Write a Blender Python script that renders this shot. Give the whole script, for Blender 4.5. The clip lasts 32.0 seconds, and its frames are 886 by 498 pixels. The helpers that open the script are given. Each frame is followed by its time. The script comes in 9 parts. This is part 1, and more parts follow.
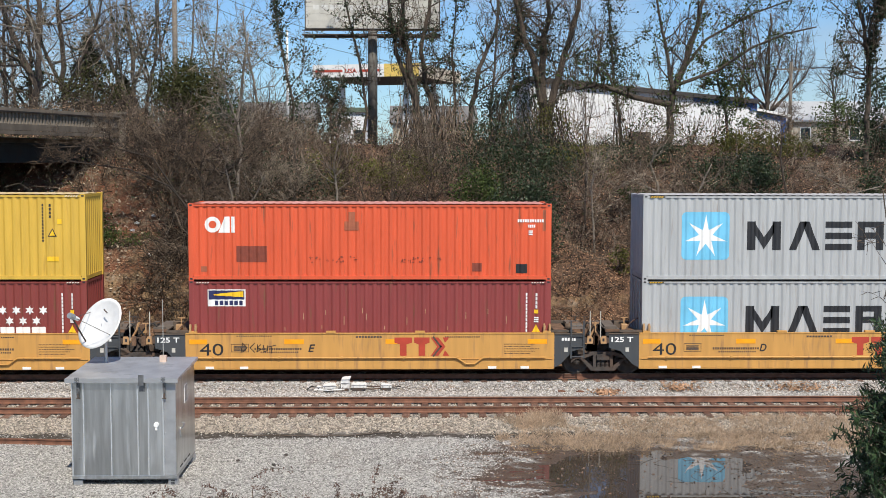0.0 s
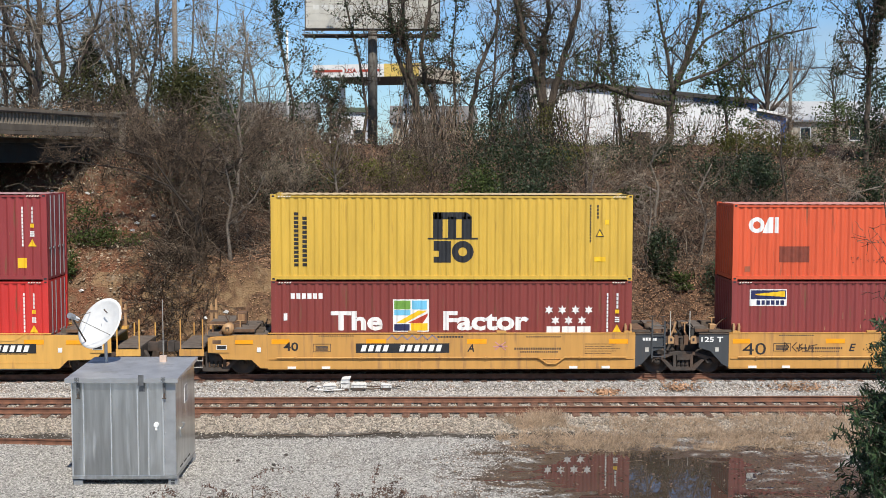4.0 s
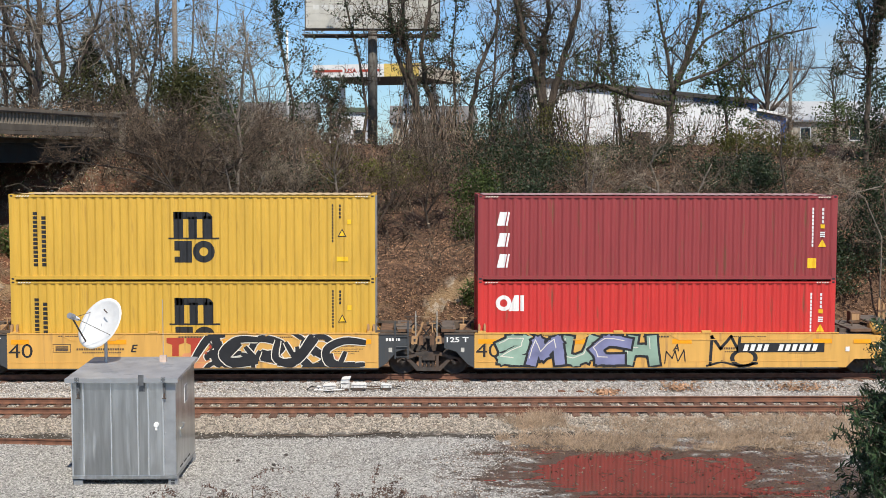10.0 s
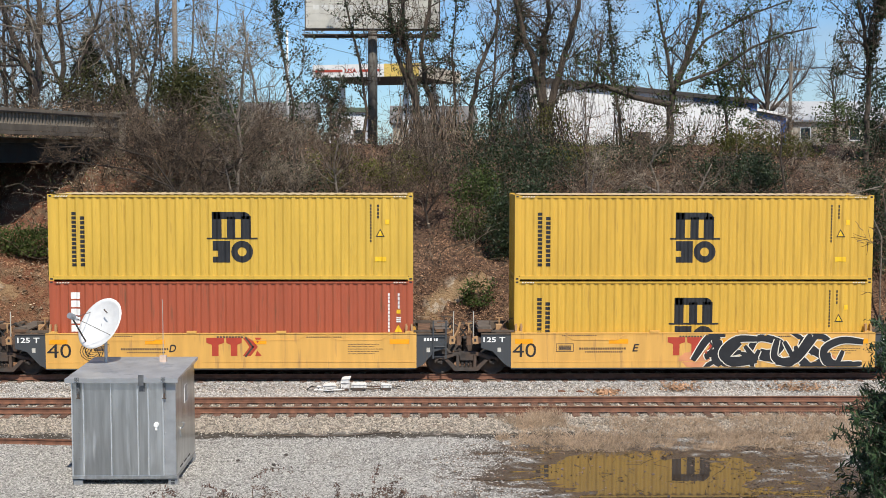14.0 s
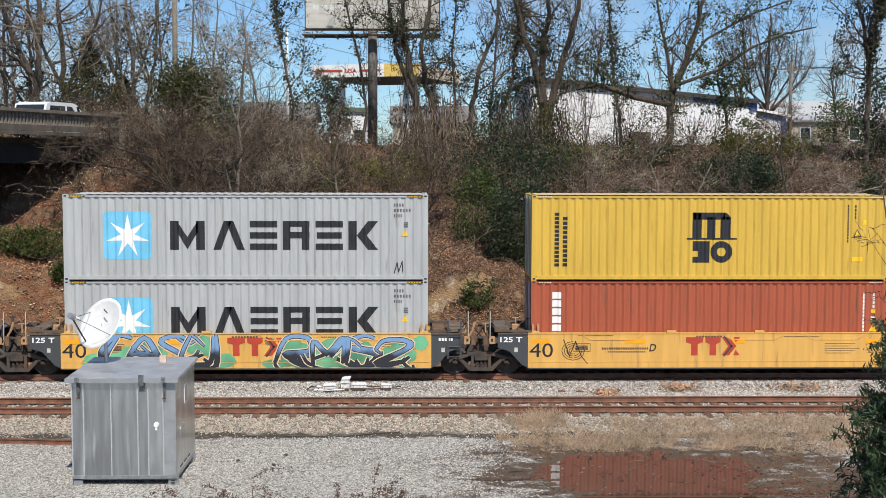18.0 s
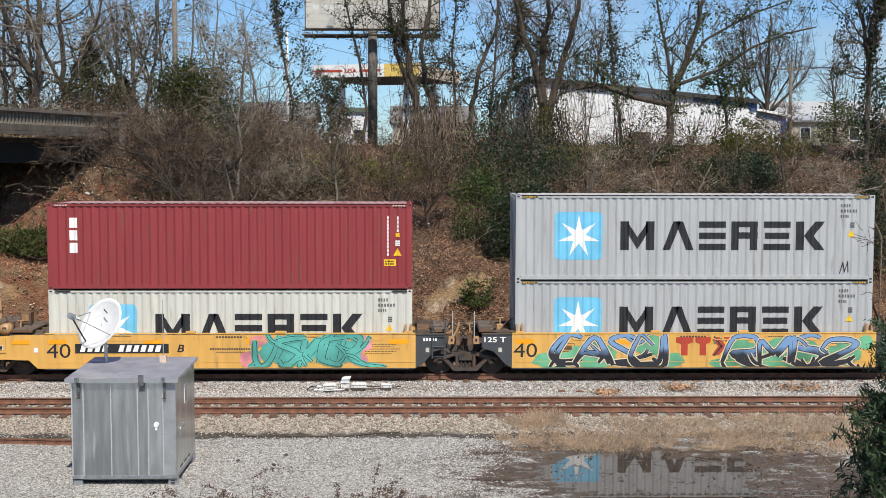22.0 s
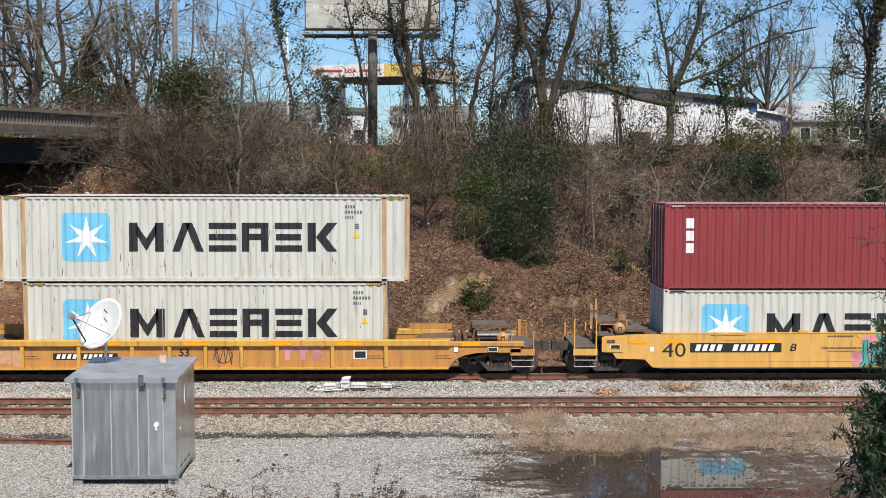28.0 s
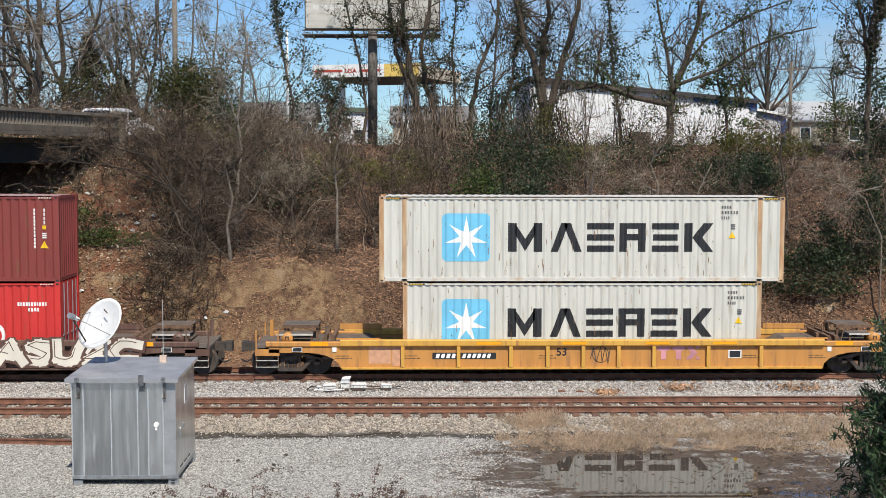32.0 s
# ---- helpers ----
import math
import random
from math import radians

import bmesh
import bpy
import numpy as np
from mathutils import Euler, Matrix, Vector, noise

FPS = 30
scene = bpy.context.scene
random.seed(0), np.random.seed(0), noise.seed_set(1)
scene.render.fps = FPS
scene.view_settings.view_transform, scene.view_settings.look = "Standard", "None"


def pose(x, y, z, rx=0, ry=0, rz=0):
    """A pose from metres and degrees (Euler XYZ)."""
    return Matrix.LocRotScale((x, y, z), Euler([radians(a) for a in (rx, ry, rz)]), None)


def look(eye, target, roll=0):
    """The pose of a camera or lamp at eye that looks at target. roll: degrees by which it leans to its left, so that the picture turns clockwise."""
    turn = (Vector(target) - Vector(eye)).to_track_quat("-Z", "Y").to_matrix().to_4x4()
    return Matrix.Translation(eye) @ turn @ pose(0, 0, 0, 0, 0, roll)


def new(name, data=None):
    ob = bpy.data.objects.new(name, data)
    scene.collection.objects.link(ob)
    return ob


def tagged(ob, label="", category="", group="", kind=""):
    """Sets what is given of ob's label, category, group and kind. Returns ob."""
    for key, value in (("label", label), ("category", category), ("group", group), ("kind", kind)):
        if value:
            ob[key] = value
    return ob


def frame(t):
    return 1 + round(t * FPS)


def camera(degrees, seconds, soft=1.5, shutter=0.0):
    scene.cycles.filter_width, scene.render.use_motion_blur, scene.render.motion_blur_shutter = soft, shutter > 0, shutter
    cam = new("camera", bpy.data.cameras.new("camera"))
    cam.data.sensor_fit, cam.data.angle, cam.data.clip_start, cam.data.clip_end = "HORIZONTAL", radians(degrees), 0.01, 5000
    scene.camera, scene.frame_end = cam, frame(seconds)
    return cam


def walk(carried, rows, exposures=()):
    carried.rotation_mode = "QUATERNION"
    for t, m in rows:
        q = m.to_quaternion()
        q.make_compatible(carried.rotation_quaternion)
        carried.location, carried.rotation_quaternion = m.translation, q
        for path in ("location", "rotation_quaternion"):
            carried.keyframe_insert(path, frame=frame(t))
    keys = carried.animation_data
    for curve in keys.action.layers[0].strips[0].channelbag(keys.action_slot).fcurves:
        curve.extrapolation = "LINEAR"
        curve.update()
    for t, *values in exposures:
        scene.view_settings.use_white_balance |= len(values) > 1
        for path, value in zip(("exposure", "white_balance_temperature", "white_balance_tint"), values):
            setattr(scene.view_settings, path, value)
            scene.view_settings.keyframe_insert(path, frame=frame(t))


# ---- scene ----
cam = camera(38.725, 32.0, soft=0.4)
EYE = (0.0, 0.0, 7.396)
AIM = pose(*EYE, 90 - 4.157, 0, -1.453) @ pose(0, 0, 0, 0, 0, 0.132)
walk(cam, [(0.0, AIM), (32.0, AIM)])

# ---- light ----
SUN_EL, SUN_AZ = 52.0, 165.0     # degrees; azimuth clockwise from +y
world = bpy.data.worlds.new("sky")
scene.world = world
world.use_nodes = True
wn, wl = world.node_tree.nodes, world.node_tree.links
wn.clear()
w_out = wn.new("ShaderNodeOutputWorld")
w_bg = wn.new("ShaderNodeBackground")
w_sky = wn.new("ShaderNodeTexSky")
w_sky.sky_type, w_sky.sun_disc = "NISHITA", False
w_sky.sun_elevation, w_sky.sun_rotation = radians(SUN_EL), radians(SUN_AZ)
w_sky.air_density, w_sky.dust_density = 1.0, 0.35
w_co = wn.new("ShaderNodeTexCoord")
w_map = wn.new("ShaderNodeMapping")
w_map.inputs["Scale"].default_value = (1.0, 1.0, 3.0)
w_cloud = wn.new("ShaderNodeTexNoise")
w_cloud.inputs["Scale"].default_value, w_cloud.inputs["Detail"].default_value = 3.2, 7
w_ramp = wn.new("ShaderNodeValToRGB")
w_ramp.color_ramp.elements[0].position, w_ramp.color_ramp.elements[1].position = 0.48, 0.80
w_ramp.color_ramp.elements[1].color = (0.8, 0.8, 0.8, 1)
w_mix = wn.new("ShaderNodeMix")
w_mix.data_type = "RGBA"
w_mix.inputs["B"].default_value = (7.0, 7.4, 7.8, 1)
wl.new(w_co.outputs["Generated"], w_map.inputs["Vector"])
wl.new(w_map.outputs["Vector"], w_cloud.inputs["Vector"])
wl.new(w_cloud.outputs["Fac"], w_ramp.inputs["Fac"])
wl.new(w_ramp.outputs["Color"], w_mix.inputs["Factor"])
w_lift = wn.new("ShaderNodeVectorMath")
w_lift.operation = "ADD"
w_lift.inputs[1].default_value = (0, 0, 0.01)
wl.new(w_co.outputs["Generated"], w_lift.inputs[0])
wl.new(w_lift.outputs["Vector"], w_sky.inputs["Vector"])
w_tint = wn.new("ShaderNodeMix")
w_tint.data_type, w_tint.blend_type = "RGBA", "MULTIPLY"
w_tint.inputs["Factor"].default_value = 1.0
w_tint.inputs["B"].default_value = (0.92, 1.24, 1.62, 1)
wl.new(w_sky.outputs["Color"], w_tint.inputs["A"])
wl.new(w_tint.outputs["Result"], w_mix.inputs["A"])
wl.new(w_mix.outputs["Result"], w_bg.inputs["Color"])
w_bg.inputs["Strength"].default_value = 0.071
wl.new(w_bg.outputs["Background"], w_out.inputs["Surface"])

sun_data = bpy.data.lights.new("sun", "SUN")
sun_data.energy, sun_data.angle, sun_data.color = 5.0, radians(0.6), (1.0, 0.93, 0.82)
sun = new("sun", sun_data)
sun_dir = Vector((math.sin(radians(SUN_AZ)) * math.cos(radians(SUN_EL)),
                  math.cos(radians(SUN_AZ)) * math.cos(radians(SUN_EL)), math.sin(radians(SUN_EL))))
sun.matrix_world = look(sun_dir * 60, (0, 0, 0))
scene.view_settings.exposure = 0.12

# ---- materials ----
MATS = {}


def material(name, base, rough=0.6, metal=0.0, vary=0.12, scale=6.0, dirt=None, dirt_amount=0.0, dirt_scale=1.2,
             bump=0.15, bump_scale=60.0, per_object=0.0, stretch=(1, 1, 1), spec=0.5, per_island=0.0, through_light=0.0):
    """A painted, metal, stone or plant surface: grain at two scales, dirt in patches or streaks, fine relief."""
    if name in MATS:
        return MATS[name]
    m = bpy.data.materials.new(name)
    m.use_nodes = True
    n, l = m.node_tree.nodes, m.node_tree.links
    bsdf = n["Principled BSDF"]
    bsdf.inputs["Roughness"].default_value = rough
    bsdf.inputs["Metallic"].default_value = metal
    bsdf.inputs["Specular IOR Level"].default_value = spec
    co = n.new("ShaderNodeTexCoord")
    mp = n.new("ShaderNodeMapping")
    mp.inputs["Scale"].default_value = stretch
    l.new(co.outputs["Object"], mp.inputs["Vector"])

    def noise_of(s, detail):
        t = n.new("ShaderNodeTexNoise")
        t.inputs["Scale"].default_value, t.inputs["Detail"].default_value = s, detail
        l.new(mp.outputs["Vector"], t.inputs["Vector"])
        return t.outputs["Fac"]

    def mix(fac, a, b, kind="MIX"):
        x = n.new("ShaderNodeMix")
        x.data_type, x.blend_type = "RGBA", kind
        for sock, v in ((x.inputs["Factor"], fac), (x.inputs["A"], a), (x.inputs["B"], b)):
            if isinstance(v, bpy.types.NodeSocket):
                l.new(v, sock)
            elif isinstance(v, (int, float)):
                sock.default_value = v
            else:
                sock.default_value = (*v, 1)
        return x.outputs["Result"]

    def ramp(fac, lo, hi):
        r = n.new("ShaderNodeMapRange")
        r.inputs["From Min"].default_value, r.inputs["From Max"].default_value = lo, hi
        l.new(fac, r.inputs["Value"])
        return r.outputs["Result"]

    dark = tuple(c * (1 - vary * 1.6) for c in base)
    light = tuple(min(1, c * (1 + vary)) for c in base)
    col = mix(ramp(noise_of(scale, 6), 0.3, 0.7), dark, light)
    if per_object or per_island:
        amount = per_object or per_island
        if per_object:
            src = n.new("ShaderNodeObjectInfo").outputs["Random"]
        else:
            src = n.new("ShaderNodeNewGeometry").outputs["Random Per Island"]
        hs = n.new("ShaderNodeHueSaturation")
        r = n.new("ShaderNodeMapRange")
        r.inputs["To Min"].default_value, r.inputs["To Max"].default_value = 1 - amount, 1 + amount
        l.new(src, r.inputs["Value"])
        l.new(r.outputs["Result"], hs.inputs["Value"])
        l.new(col, hs.inputs["Color"])
        col = hs.outputs["Color"]
    if dirt:
        f = ramp(noise_of(dirt_scale, 9), 0.62 - 0.3 * dirt_amount, 0.78)
        col = mix(f, col, dirt)
        rr = n.new("ShaderNodeMapRange")
        rr.inputs["To Min"].default_value, rr.inputs["To Max"].default_value = rough, min(1, rough + 0.3)
        l.new(f, rr.inputs["Value"])
        l.new(rr.outputs["Result"], bsdf.inputs["Roughness"])
    l.new(col, bsdf.inputs["Base Color"])
    if bump:
        b = n.new("ShaderNodeBump")
        b.inputs["Strength"].default_value, b.inputs["Distance"].default_value = bump, 0.02
        l.new(noise_of(bump_scale, 4), b.inputs["Height"])
        l.new(b.outputs["Normal"], bsdf.inputs["Normal"])
    if through_light:
        tr = n.new("ShaderNodeBsdfTranslucent")
        l.new(col, tr.inputs["Color"])
        ms = n.new("ShaderNodeMixShader")
        ms.inputs["Fac"].default_value = through_light
        l.new(bsdf.outputs["BSDF"], ms.inputs[1])
        l.new(tr.outputs["BSDF"], ms.inputs[2])
        l.new(ms.outputs["Shader"], n["Material Output"].inputs["Surface"])
    MATS[name] = m
    return m


STREAK = (3.5, 3.5, 0.35)
RUST = (0.16, 0.07, 0.035)


BASE = {}      # paint colours by name


def paint(name, base, dirt=0.25, rough=0.5, dirt_col=RUST):
    BASE[name] = base
    return material(name, base, rough=rough, vary=0.07, scale=1.3, dirt=dirt_col, dirt_amount=dirt, dirt_scale=2.0,
                    bump=0.06, bump_scale=30, stretch=STREAK)


M_black = material("black_paint", (0.018, 0.019, 0.022), rough=0.55, vary=0.2, scale=3)
M_white = material("white_paint", (0.78, 0.78, 0.76), rough=0.5, vary=0.05, scale=3)
M_greyprint = material("worn_grey_print", (0.14, 0.14, 0.14), rough=0.6, vary=0.3, scale=9)
M_skyblue = material("light_blue_paint", (0.16, 0.50, 0.72), rough=0.55, vary=0.06, scale=2)
M_red_letter = material("red_paint", (0.42, 0.05, 0.025), rough=0.55, vary=0.1, scale=3)
M_yellow_sign = material("yellow_sign", (0.85, 0.52, 0.02), rough=0.45, vary=0.06)
M_orange_refl = material("orange_reflector", (0.9, 0.36, 0.01), rough=0.35, vary=0.06)
M_car_yellow = paint("car_yellow", (0.66, 0.37, 0.09), 0.15, dirt_col=(0.36, 0.2, 0.08))
M_car_amber = paint("car_amber", (0.54, 0.285, 0.075), 0.25, dirt_col=(0.28, 0.15, 0.07))
M_car_grey = paint("car_dark_grey", (0.055, 0.06, 0.065), 0.2, dirt_col=(0.1, 0.07, 0.05))
M_car_old = paint("car_worn_yellow", (0.50, 0.235, 0.06), 0.35, dirt_col=(0.26, 0.13, 0.06))
M_car_oldcap = paint("car_old_flange", (0.60, 0.33, 0.06), 0.3, dirt_col=(0.3, 0.15, 0.06))
M_tan = paint("tan_fitting_paint", (0.42, 0.25, 0.12), 0.3)
M_car_brown = paint("car_brown", (0.11, 0.06, 0.045), 0.3, dirt_col=(0.2, 0.13, 0.09))
M_iron = material("dark_iron", (0.058, 0.047, 0.04), rough=0.75, vary=0.3, scale=4, dirt=(0.12, 0.07, 0.045), dirt_amount=0.4)
M_deck = material("deck_grating", (0.10, 0.078, 0.06), rough=0.8, vary=0.25, scale=4, dirt=(0.16, 0.10, 0.06), dirt_amount=0.3)
M_worn_post = material("pale_worn_post", (0.5, 0.48, 0.43), rough=0.6, vary=0.15)
M_rubber = material("black_rubber", (0.02, 0.02, 0.02), rough=0.7)
M_rail = material("rusty_rail", (0.19, 0.085, 0.05), rough=0.75, vary=0.25, scale=5, dirt=(0.09, 0.045, 0.03), dirt_amount=0.4)
M_railtop = material("worn_rail_head", (0.34, 0.27, 0.22), rough=0.4, metal=0.6, vary=0.2)
M_tie = material("old_timber", (0.15, 0.082, 0.054), rough=0.95, vary=0.35, scale=3, stretch=(6, 1, 6), per_object=0.35, bump=0.5, bump_scale=20)
# the pale upright streaks passed as dirt stand in for sheen on the sheet
M_galv = material("galvanised_sheet", (0.53, 0.555, 0.57), rough=0.28, metal=0.92, per_object=0.14, vary=0.14, scale=2.0, dirt=(0.74, 0.74, 0.72),
                  dirt_amount=0.18, dirt_scale=1.6, stretch=(4.0, 4.0, 0.35), bump=0.10, bump_scale=7)
M_galv_bright = material("bright_sheet_seam", (0.66, 0.69, 0.71), rough=0.35, metal=0.6, vary=0.05)
M_galv_dull = material("dull_galvanised_sheet", (0.40, 0.41, 0.42), rough=0.48, metal=0.6, vary=0.1, scale=3)
M_hinge = material("dark_zinc_hinge", (0.16, 0.165, 0.17), rough=0.5, metal=0.5, vary=0.2)
M_galv_roof = material("galvanised_roof_sheet", (0.50, 0.505, 0.51), rough=0.45, metal=0.6, vary=0.12, scale=2.0, dirt=(0.3, 0.3, 0.3), dirt_amount=0.2, dirt_scale=2.5)
M_concrete = material("weathered_concrete", (0.125, 0.103, 0.08), rough=0.95, vary=0.25, scale=1.5, dirt=(0.07, 0.06, 0.05), dirt_amount=0.5,
                      dirt_scale=0.9, stretch=(1, 1, 0.4), bump=0.3, bump_scale=25)
M_baluster = material("pale_weathered_concrete", (0.25, 0.212, 0.165), rough=0.95, vary=0.25, scale=2.0, dirt=(0.12, 0.10, 0.08), dirt_amount=0.4, dirt_scale=1.2, bump=0.3, bump_scale=25)
M_bark_dark = material("dark_bark", (0.05, 0.04, 0.033), rough=0.95, vary=0.3, scale=8, stretch=(3, 3, 0.6), bump=0.8, bump_scale=20, spec=0.2)
M_bark_grey = material("grey_bark", (0.15, 0.128, 0.105), rough=0.95, vary=0.3, scale=8, stretch=(3, 3, 0.6), bump=0.8, bump_scale=20, spec=0.2)
M_bark = material("bark", (0.088, 0.070, 0.056), rough=0.95, vary=0.3, scale=8, stretch=(3, 3, 0.6), bump=0.8, bump_scale=20, spec=0.2)
M_bark_pale = material("pale_bark", (0.20, 0.17, 0.14), rough=0.95, vary=0.25, scale=8, bump=0.5, bump_scale=20, spec=0.2)
M_twig = material("twigs", (0.115, 0.086, 0.062), rough=0.95, vary=0.25, scale=2, bump=0, per_island=0.85, spec=0.2)
# in the brush these dark and pale copies stand in for shaded and sunlit stems
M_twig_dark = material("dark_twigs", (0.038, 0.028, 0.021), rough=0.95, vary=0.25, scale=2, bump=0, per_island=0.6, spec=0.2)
M_twig_pale = material("pale_twigs", (0.255, 0.21, 0.16), rough=0.95, vary=0.25, scale=2, bump=0, per_island=0.5, spec=0.2)
M_ivy = material("ivy_leaf", (0.035, 0.054, 0.023), rough=0.42, vary=0.25, scale=1.5, bump=0, per_island=0.5, through_light=0.25, spec=0.4)
M_green = material("green_leaf", (0.075, 0.105, 0.03), rough=0.6, vary=0.3, scale=1.5, bump=0, per_island=0.45, through_light=0.3, spec=0.2)
M_olive = material("olive_leaf", (0.13, 0.13, 0.035), rough=0.7, vary=0.3, scale=1.5, bump=0, per_island=0.4, through_light=0.3, spec=0.2)
M_olive_dark = material("dark_olive_leaf", (0.075, 0.078, 0.026), rough=0.7, vary=0.3, scale=1.5, bump=0, per_island=0.6, through_light=0.3, spec=0.2)
M_brownleaf = material("dry_leaf", (0.40, 0.245, 0.15), rough=0.9, vary=0.25, scale=1.5, bump=0, per_island=0.4, through_light=0.2, spec=0.2)
M_grass = material("dry_grass", (0.43, 0.315, 0.215), rough=0.95, vary=0.2, scale=1.0, bump=0, per_island=0.35)
M_stone = material("ballast_stone", (0.36, 0.31, 0.25), rough=0.95, vary=0.15, scale=8, bump=0.2, per_island=0.6)
M_stone_pale = material("pale_ballast_stone", (0.42, 0.40, 0.375), rough=0.95, vary=0.15, scale=8, bump=0.2, per_island=0.55)
M_glass = material("dark_glass", (0.02, 0.025, 0.03), rough=0.06, vary=0, bump=0, spec=0.8)
M_whitewall = material("white_wall", (0.74, 0.75, 0.76), rough=0.7, vary=0.05, scale=0.8, dirt=(0.5, 0.5, 0.48), dirt_amount=0.1)
M_bluetrim = material("blue_trim", (0.035, 0.09, 0.26), rough=0.5, vary=0.08)
M_dish = material("dish_white", (0.66, 0.665, 0.66), rough=0.5, vary=0.05, dirt=(0.5, 0.49, 0.46), dirt_amount=0.15)
M_aerial_base = material("aerial_base", (0.55, 0.42, 0.34), rough=0.7)
M_boardgrey = material("poster_seams", (0.33, 0.33, 0.31), rough=0.8)
M_gravel = material("fine_gravel", (0.40, 0.385, 0.355), rough=0.95, vary=0.1, scale=8, bump=0.1, per_island=0.55)
M_rubble = material("tan_rubble", (0.24, 0.16, 0.10), rough=0.95, vary=0.2, scale=5, bump=0.3, per_island=0.4)
M_paleleaf = material("pale_dry_leaf", (0.46, 0.38, 0.28), rough=0.9, vary=0.2, scale=1.5, bump=0, per_island=0.4, through_light=0.2)
M_rusty = material("rusty_fitting", (0.15, 0.085, 0.05), rough=0.85, vary=0.3, scale=5, dirt=(0.07, 0.045, 0.032), dirt_amount=0.4)
M_plate_grey = material("grey_deck_plate", (0.135, 0.11, 0.09), rough=0.7, vary=0.2, scale=4, dirt=(0.12, 0.08, 0.055), dirt_amount=0.35)
M_sodden = material("sodden_leaf", (0.10, 0.062, 0.042), rough=0.6, vary=0.3, scale=2, bump=0, per_island=0.7)

# ---- building tools ----
class Mesh:
    """Collects vertices and faces of one part."""

    def __init__(self):
        self.v, self.f = [], []

    def add(self, verts, faces):
        k = len(self.v)
        self.v.extend(verts)
        self.f.extend([tuple(i + k for i in f) for f in faces])
        return self

    def weld(self):
        """Join corners that lie on one another."""
        seen, to, v = {}, [], []
        for p in self.v:
            key = tuple(round(c * 2000) for c in p)
            if key not in seen:
                seen[key] = len(v)
                v.append(p)
            to.append(seen[key])
        flat = [tuple(dict.fromkeys(to[i] for i in f)) for f in self.f]
        self.v, self.f = v, [f for f in flat if len(f) > 2]
        return self

    def box(self, x0, y0, z0, x1, y1, z1):
        return self.add([(x, y, z) for z in (z0, z1) for y in (y0, y1) for x in (x0, x1)],
                        [(0, 2, 3, 1), (4, 5, 7, 6), (0, 1, 5, 4), (2, 6, 7, 3), (0, 4, 6, 2), (1, 3, 7, 5)])

    def slab(self, x0, y0, z0, x1, y1, z1, b=0.02):
        """A box with chamfered edges along its length."""
        poly = [(y0 + b, z0), (y1 - b, z0), (y1, z0 + b), (y1, z1 - b), (y1 - b, z1), (y0 + b, z1), (y0, z1 - b), (y0, z0 + b)]
        return self.prism(poly, "x", x0, x1)

    def prism(self, poly, axis, a, b):
        n = len(poly)
        put = {"x": lambda p, d: (d, p[0], p[1]), "y": lambda p, d: (p[0], d, p[1]), "z": lambda p, d: (p[0], p[1], d)}[axis]
        vs = [put(p, a) for p in poly] + [put(p, b) for p in poly]
        fs = [tuple(range(n)), tuple(range(2 * n - 1, n - 1, -1))] + [(i, (i + 1) % n, n + (i + 1) % n, n + i) for i in range(n)]
        return self.add(vs, fs)

    def cyl(self, p0, p1, r0, r1=None, n=10, caps=True):
        r1 = r0 if r1 is None else r1
        p0, p1 = Vector(p0), Vector(p1)
        d = (p1 - p0).normalized()
        a = d.orthogonal().normalized()
        b = d.cross(a)
        vs = []
        for p, r in ((p0, r0), (p1, r1)):
            for i in range(n):
                t = 2 * math.pi * i / n
                vs.append(tuple(p + a * (r * math.cos(t)) + b * (r * math.sin(t))))
        fs = [(i, (i + 1) % n, n + (i + 1) % n, n + i) for i in range(n)]
        if caps:
            fs += [tuple(range(n - 1, -1, -1)), tuple(range(n, 2 * n))]
        return self.add(vs, fs)

    def tube(self, pts, radii, n=6):
        """A bent tube through pts."""
        ring = []
        pts = [Vector(p) for p in pts]
        if isinstance(radii, (int, float)):
            radii = [radii] * len(pts)
        a = None
        vs, fs = [], []
        for i, p in enumerate(pts):
            d = (pts[min(i + 1, len(pts) - 1)] - pts[max(i - 1, 0)]).normalized()
            a = d.orthogonal().normalized() if a is None else (a - d * a.dot(d)).normalized()
            b = d.cross(a)
            for j in range(n):
                t = 2 * math.pi * j / n
                vs.append(tuple(p + a * (radii[i] * math.cos(t)) + b * (radii[i] * math.sin(t))))
        for i in range(len(pts) - 1):
            for j in range(n):
                k = (j + 1) % n
                fs.append((i * n + j, i * n + k, i * n + n + k, i * n + n + j))
        fs += [tuple(range(n - 1, -1, -1)), tuple(range(len(vs) - n, len(vs)))]
        return self.add(vs, fs)

    def lathe(self, profile, origin, axis="y", n=20):
        """profile: (radius, along) pairs turned about an axis."""
        vs, fs = [], []
        for r, h in profile:
            for j in range(n):
                t = 2 * math.pi * j / n
                c, s = r * math.cos(t), r * math.sin(t)
                p = {"y": (c, h, s), "z": (c, s, h), "x": (h, c, s)}[axis]
                vs.append(tuple(Vector(origin) + Vector(p)))
        for i in range(len(profile) - 1):
            for j in range(n):
                k = (j + 1) % n
                fs.append((i * n + j, i * n + k, i * n + n + k, i * n + n + j))
        return self.add(vs, fs)

    def data(self, name, mat, smooth=False):
        me = bpy.data.meshes.new(name)
        me.from_pydata(self.v, [], self.f)
        me.materials.append(mat)
        if smooth:
            me.polygons.foreach_set("use_smooth", [True] * len(me.polygons))
        me.update()
        return me


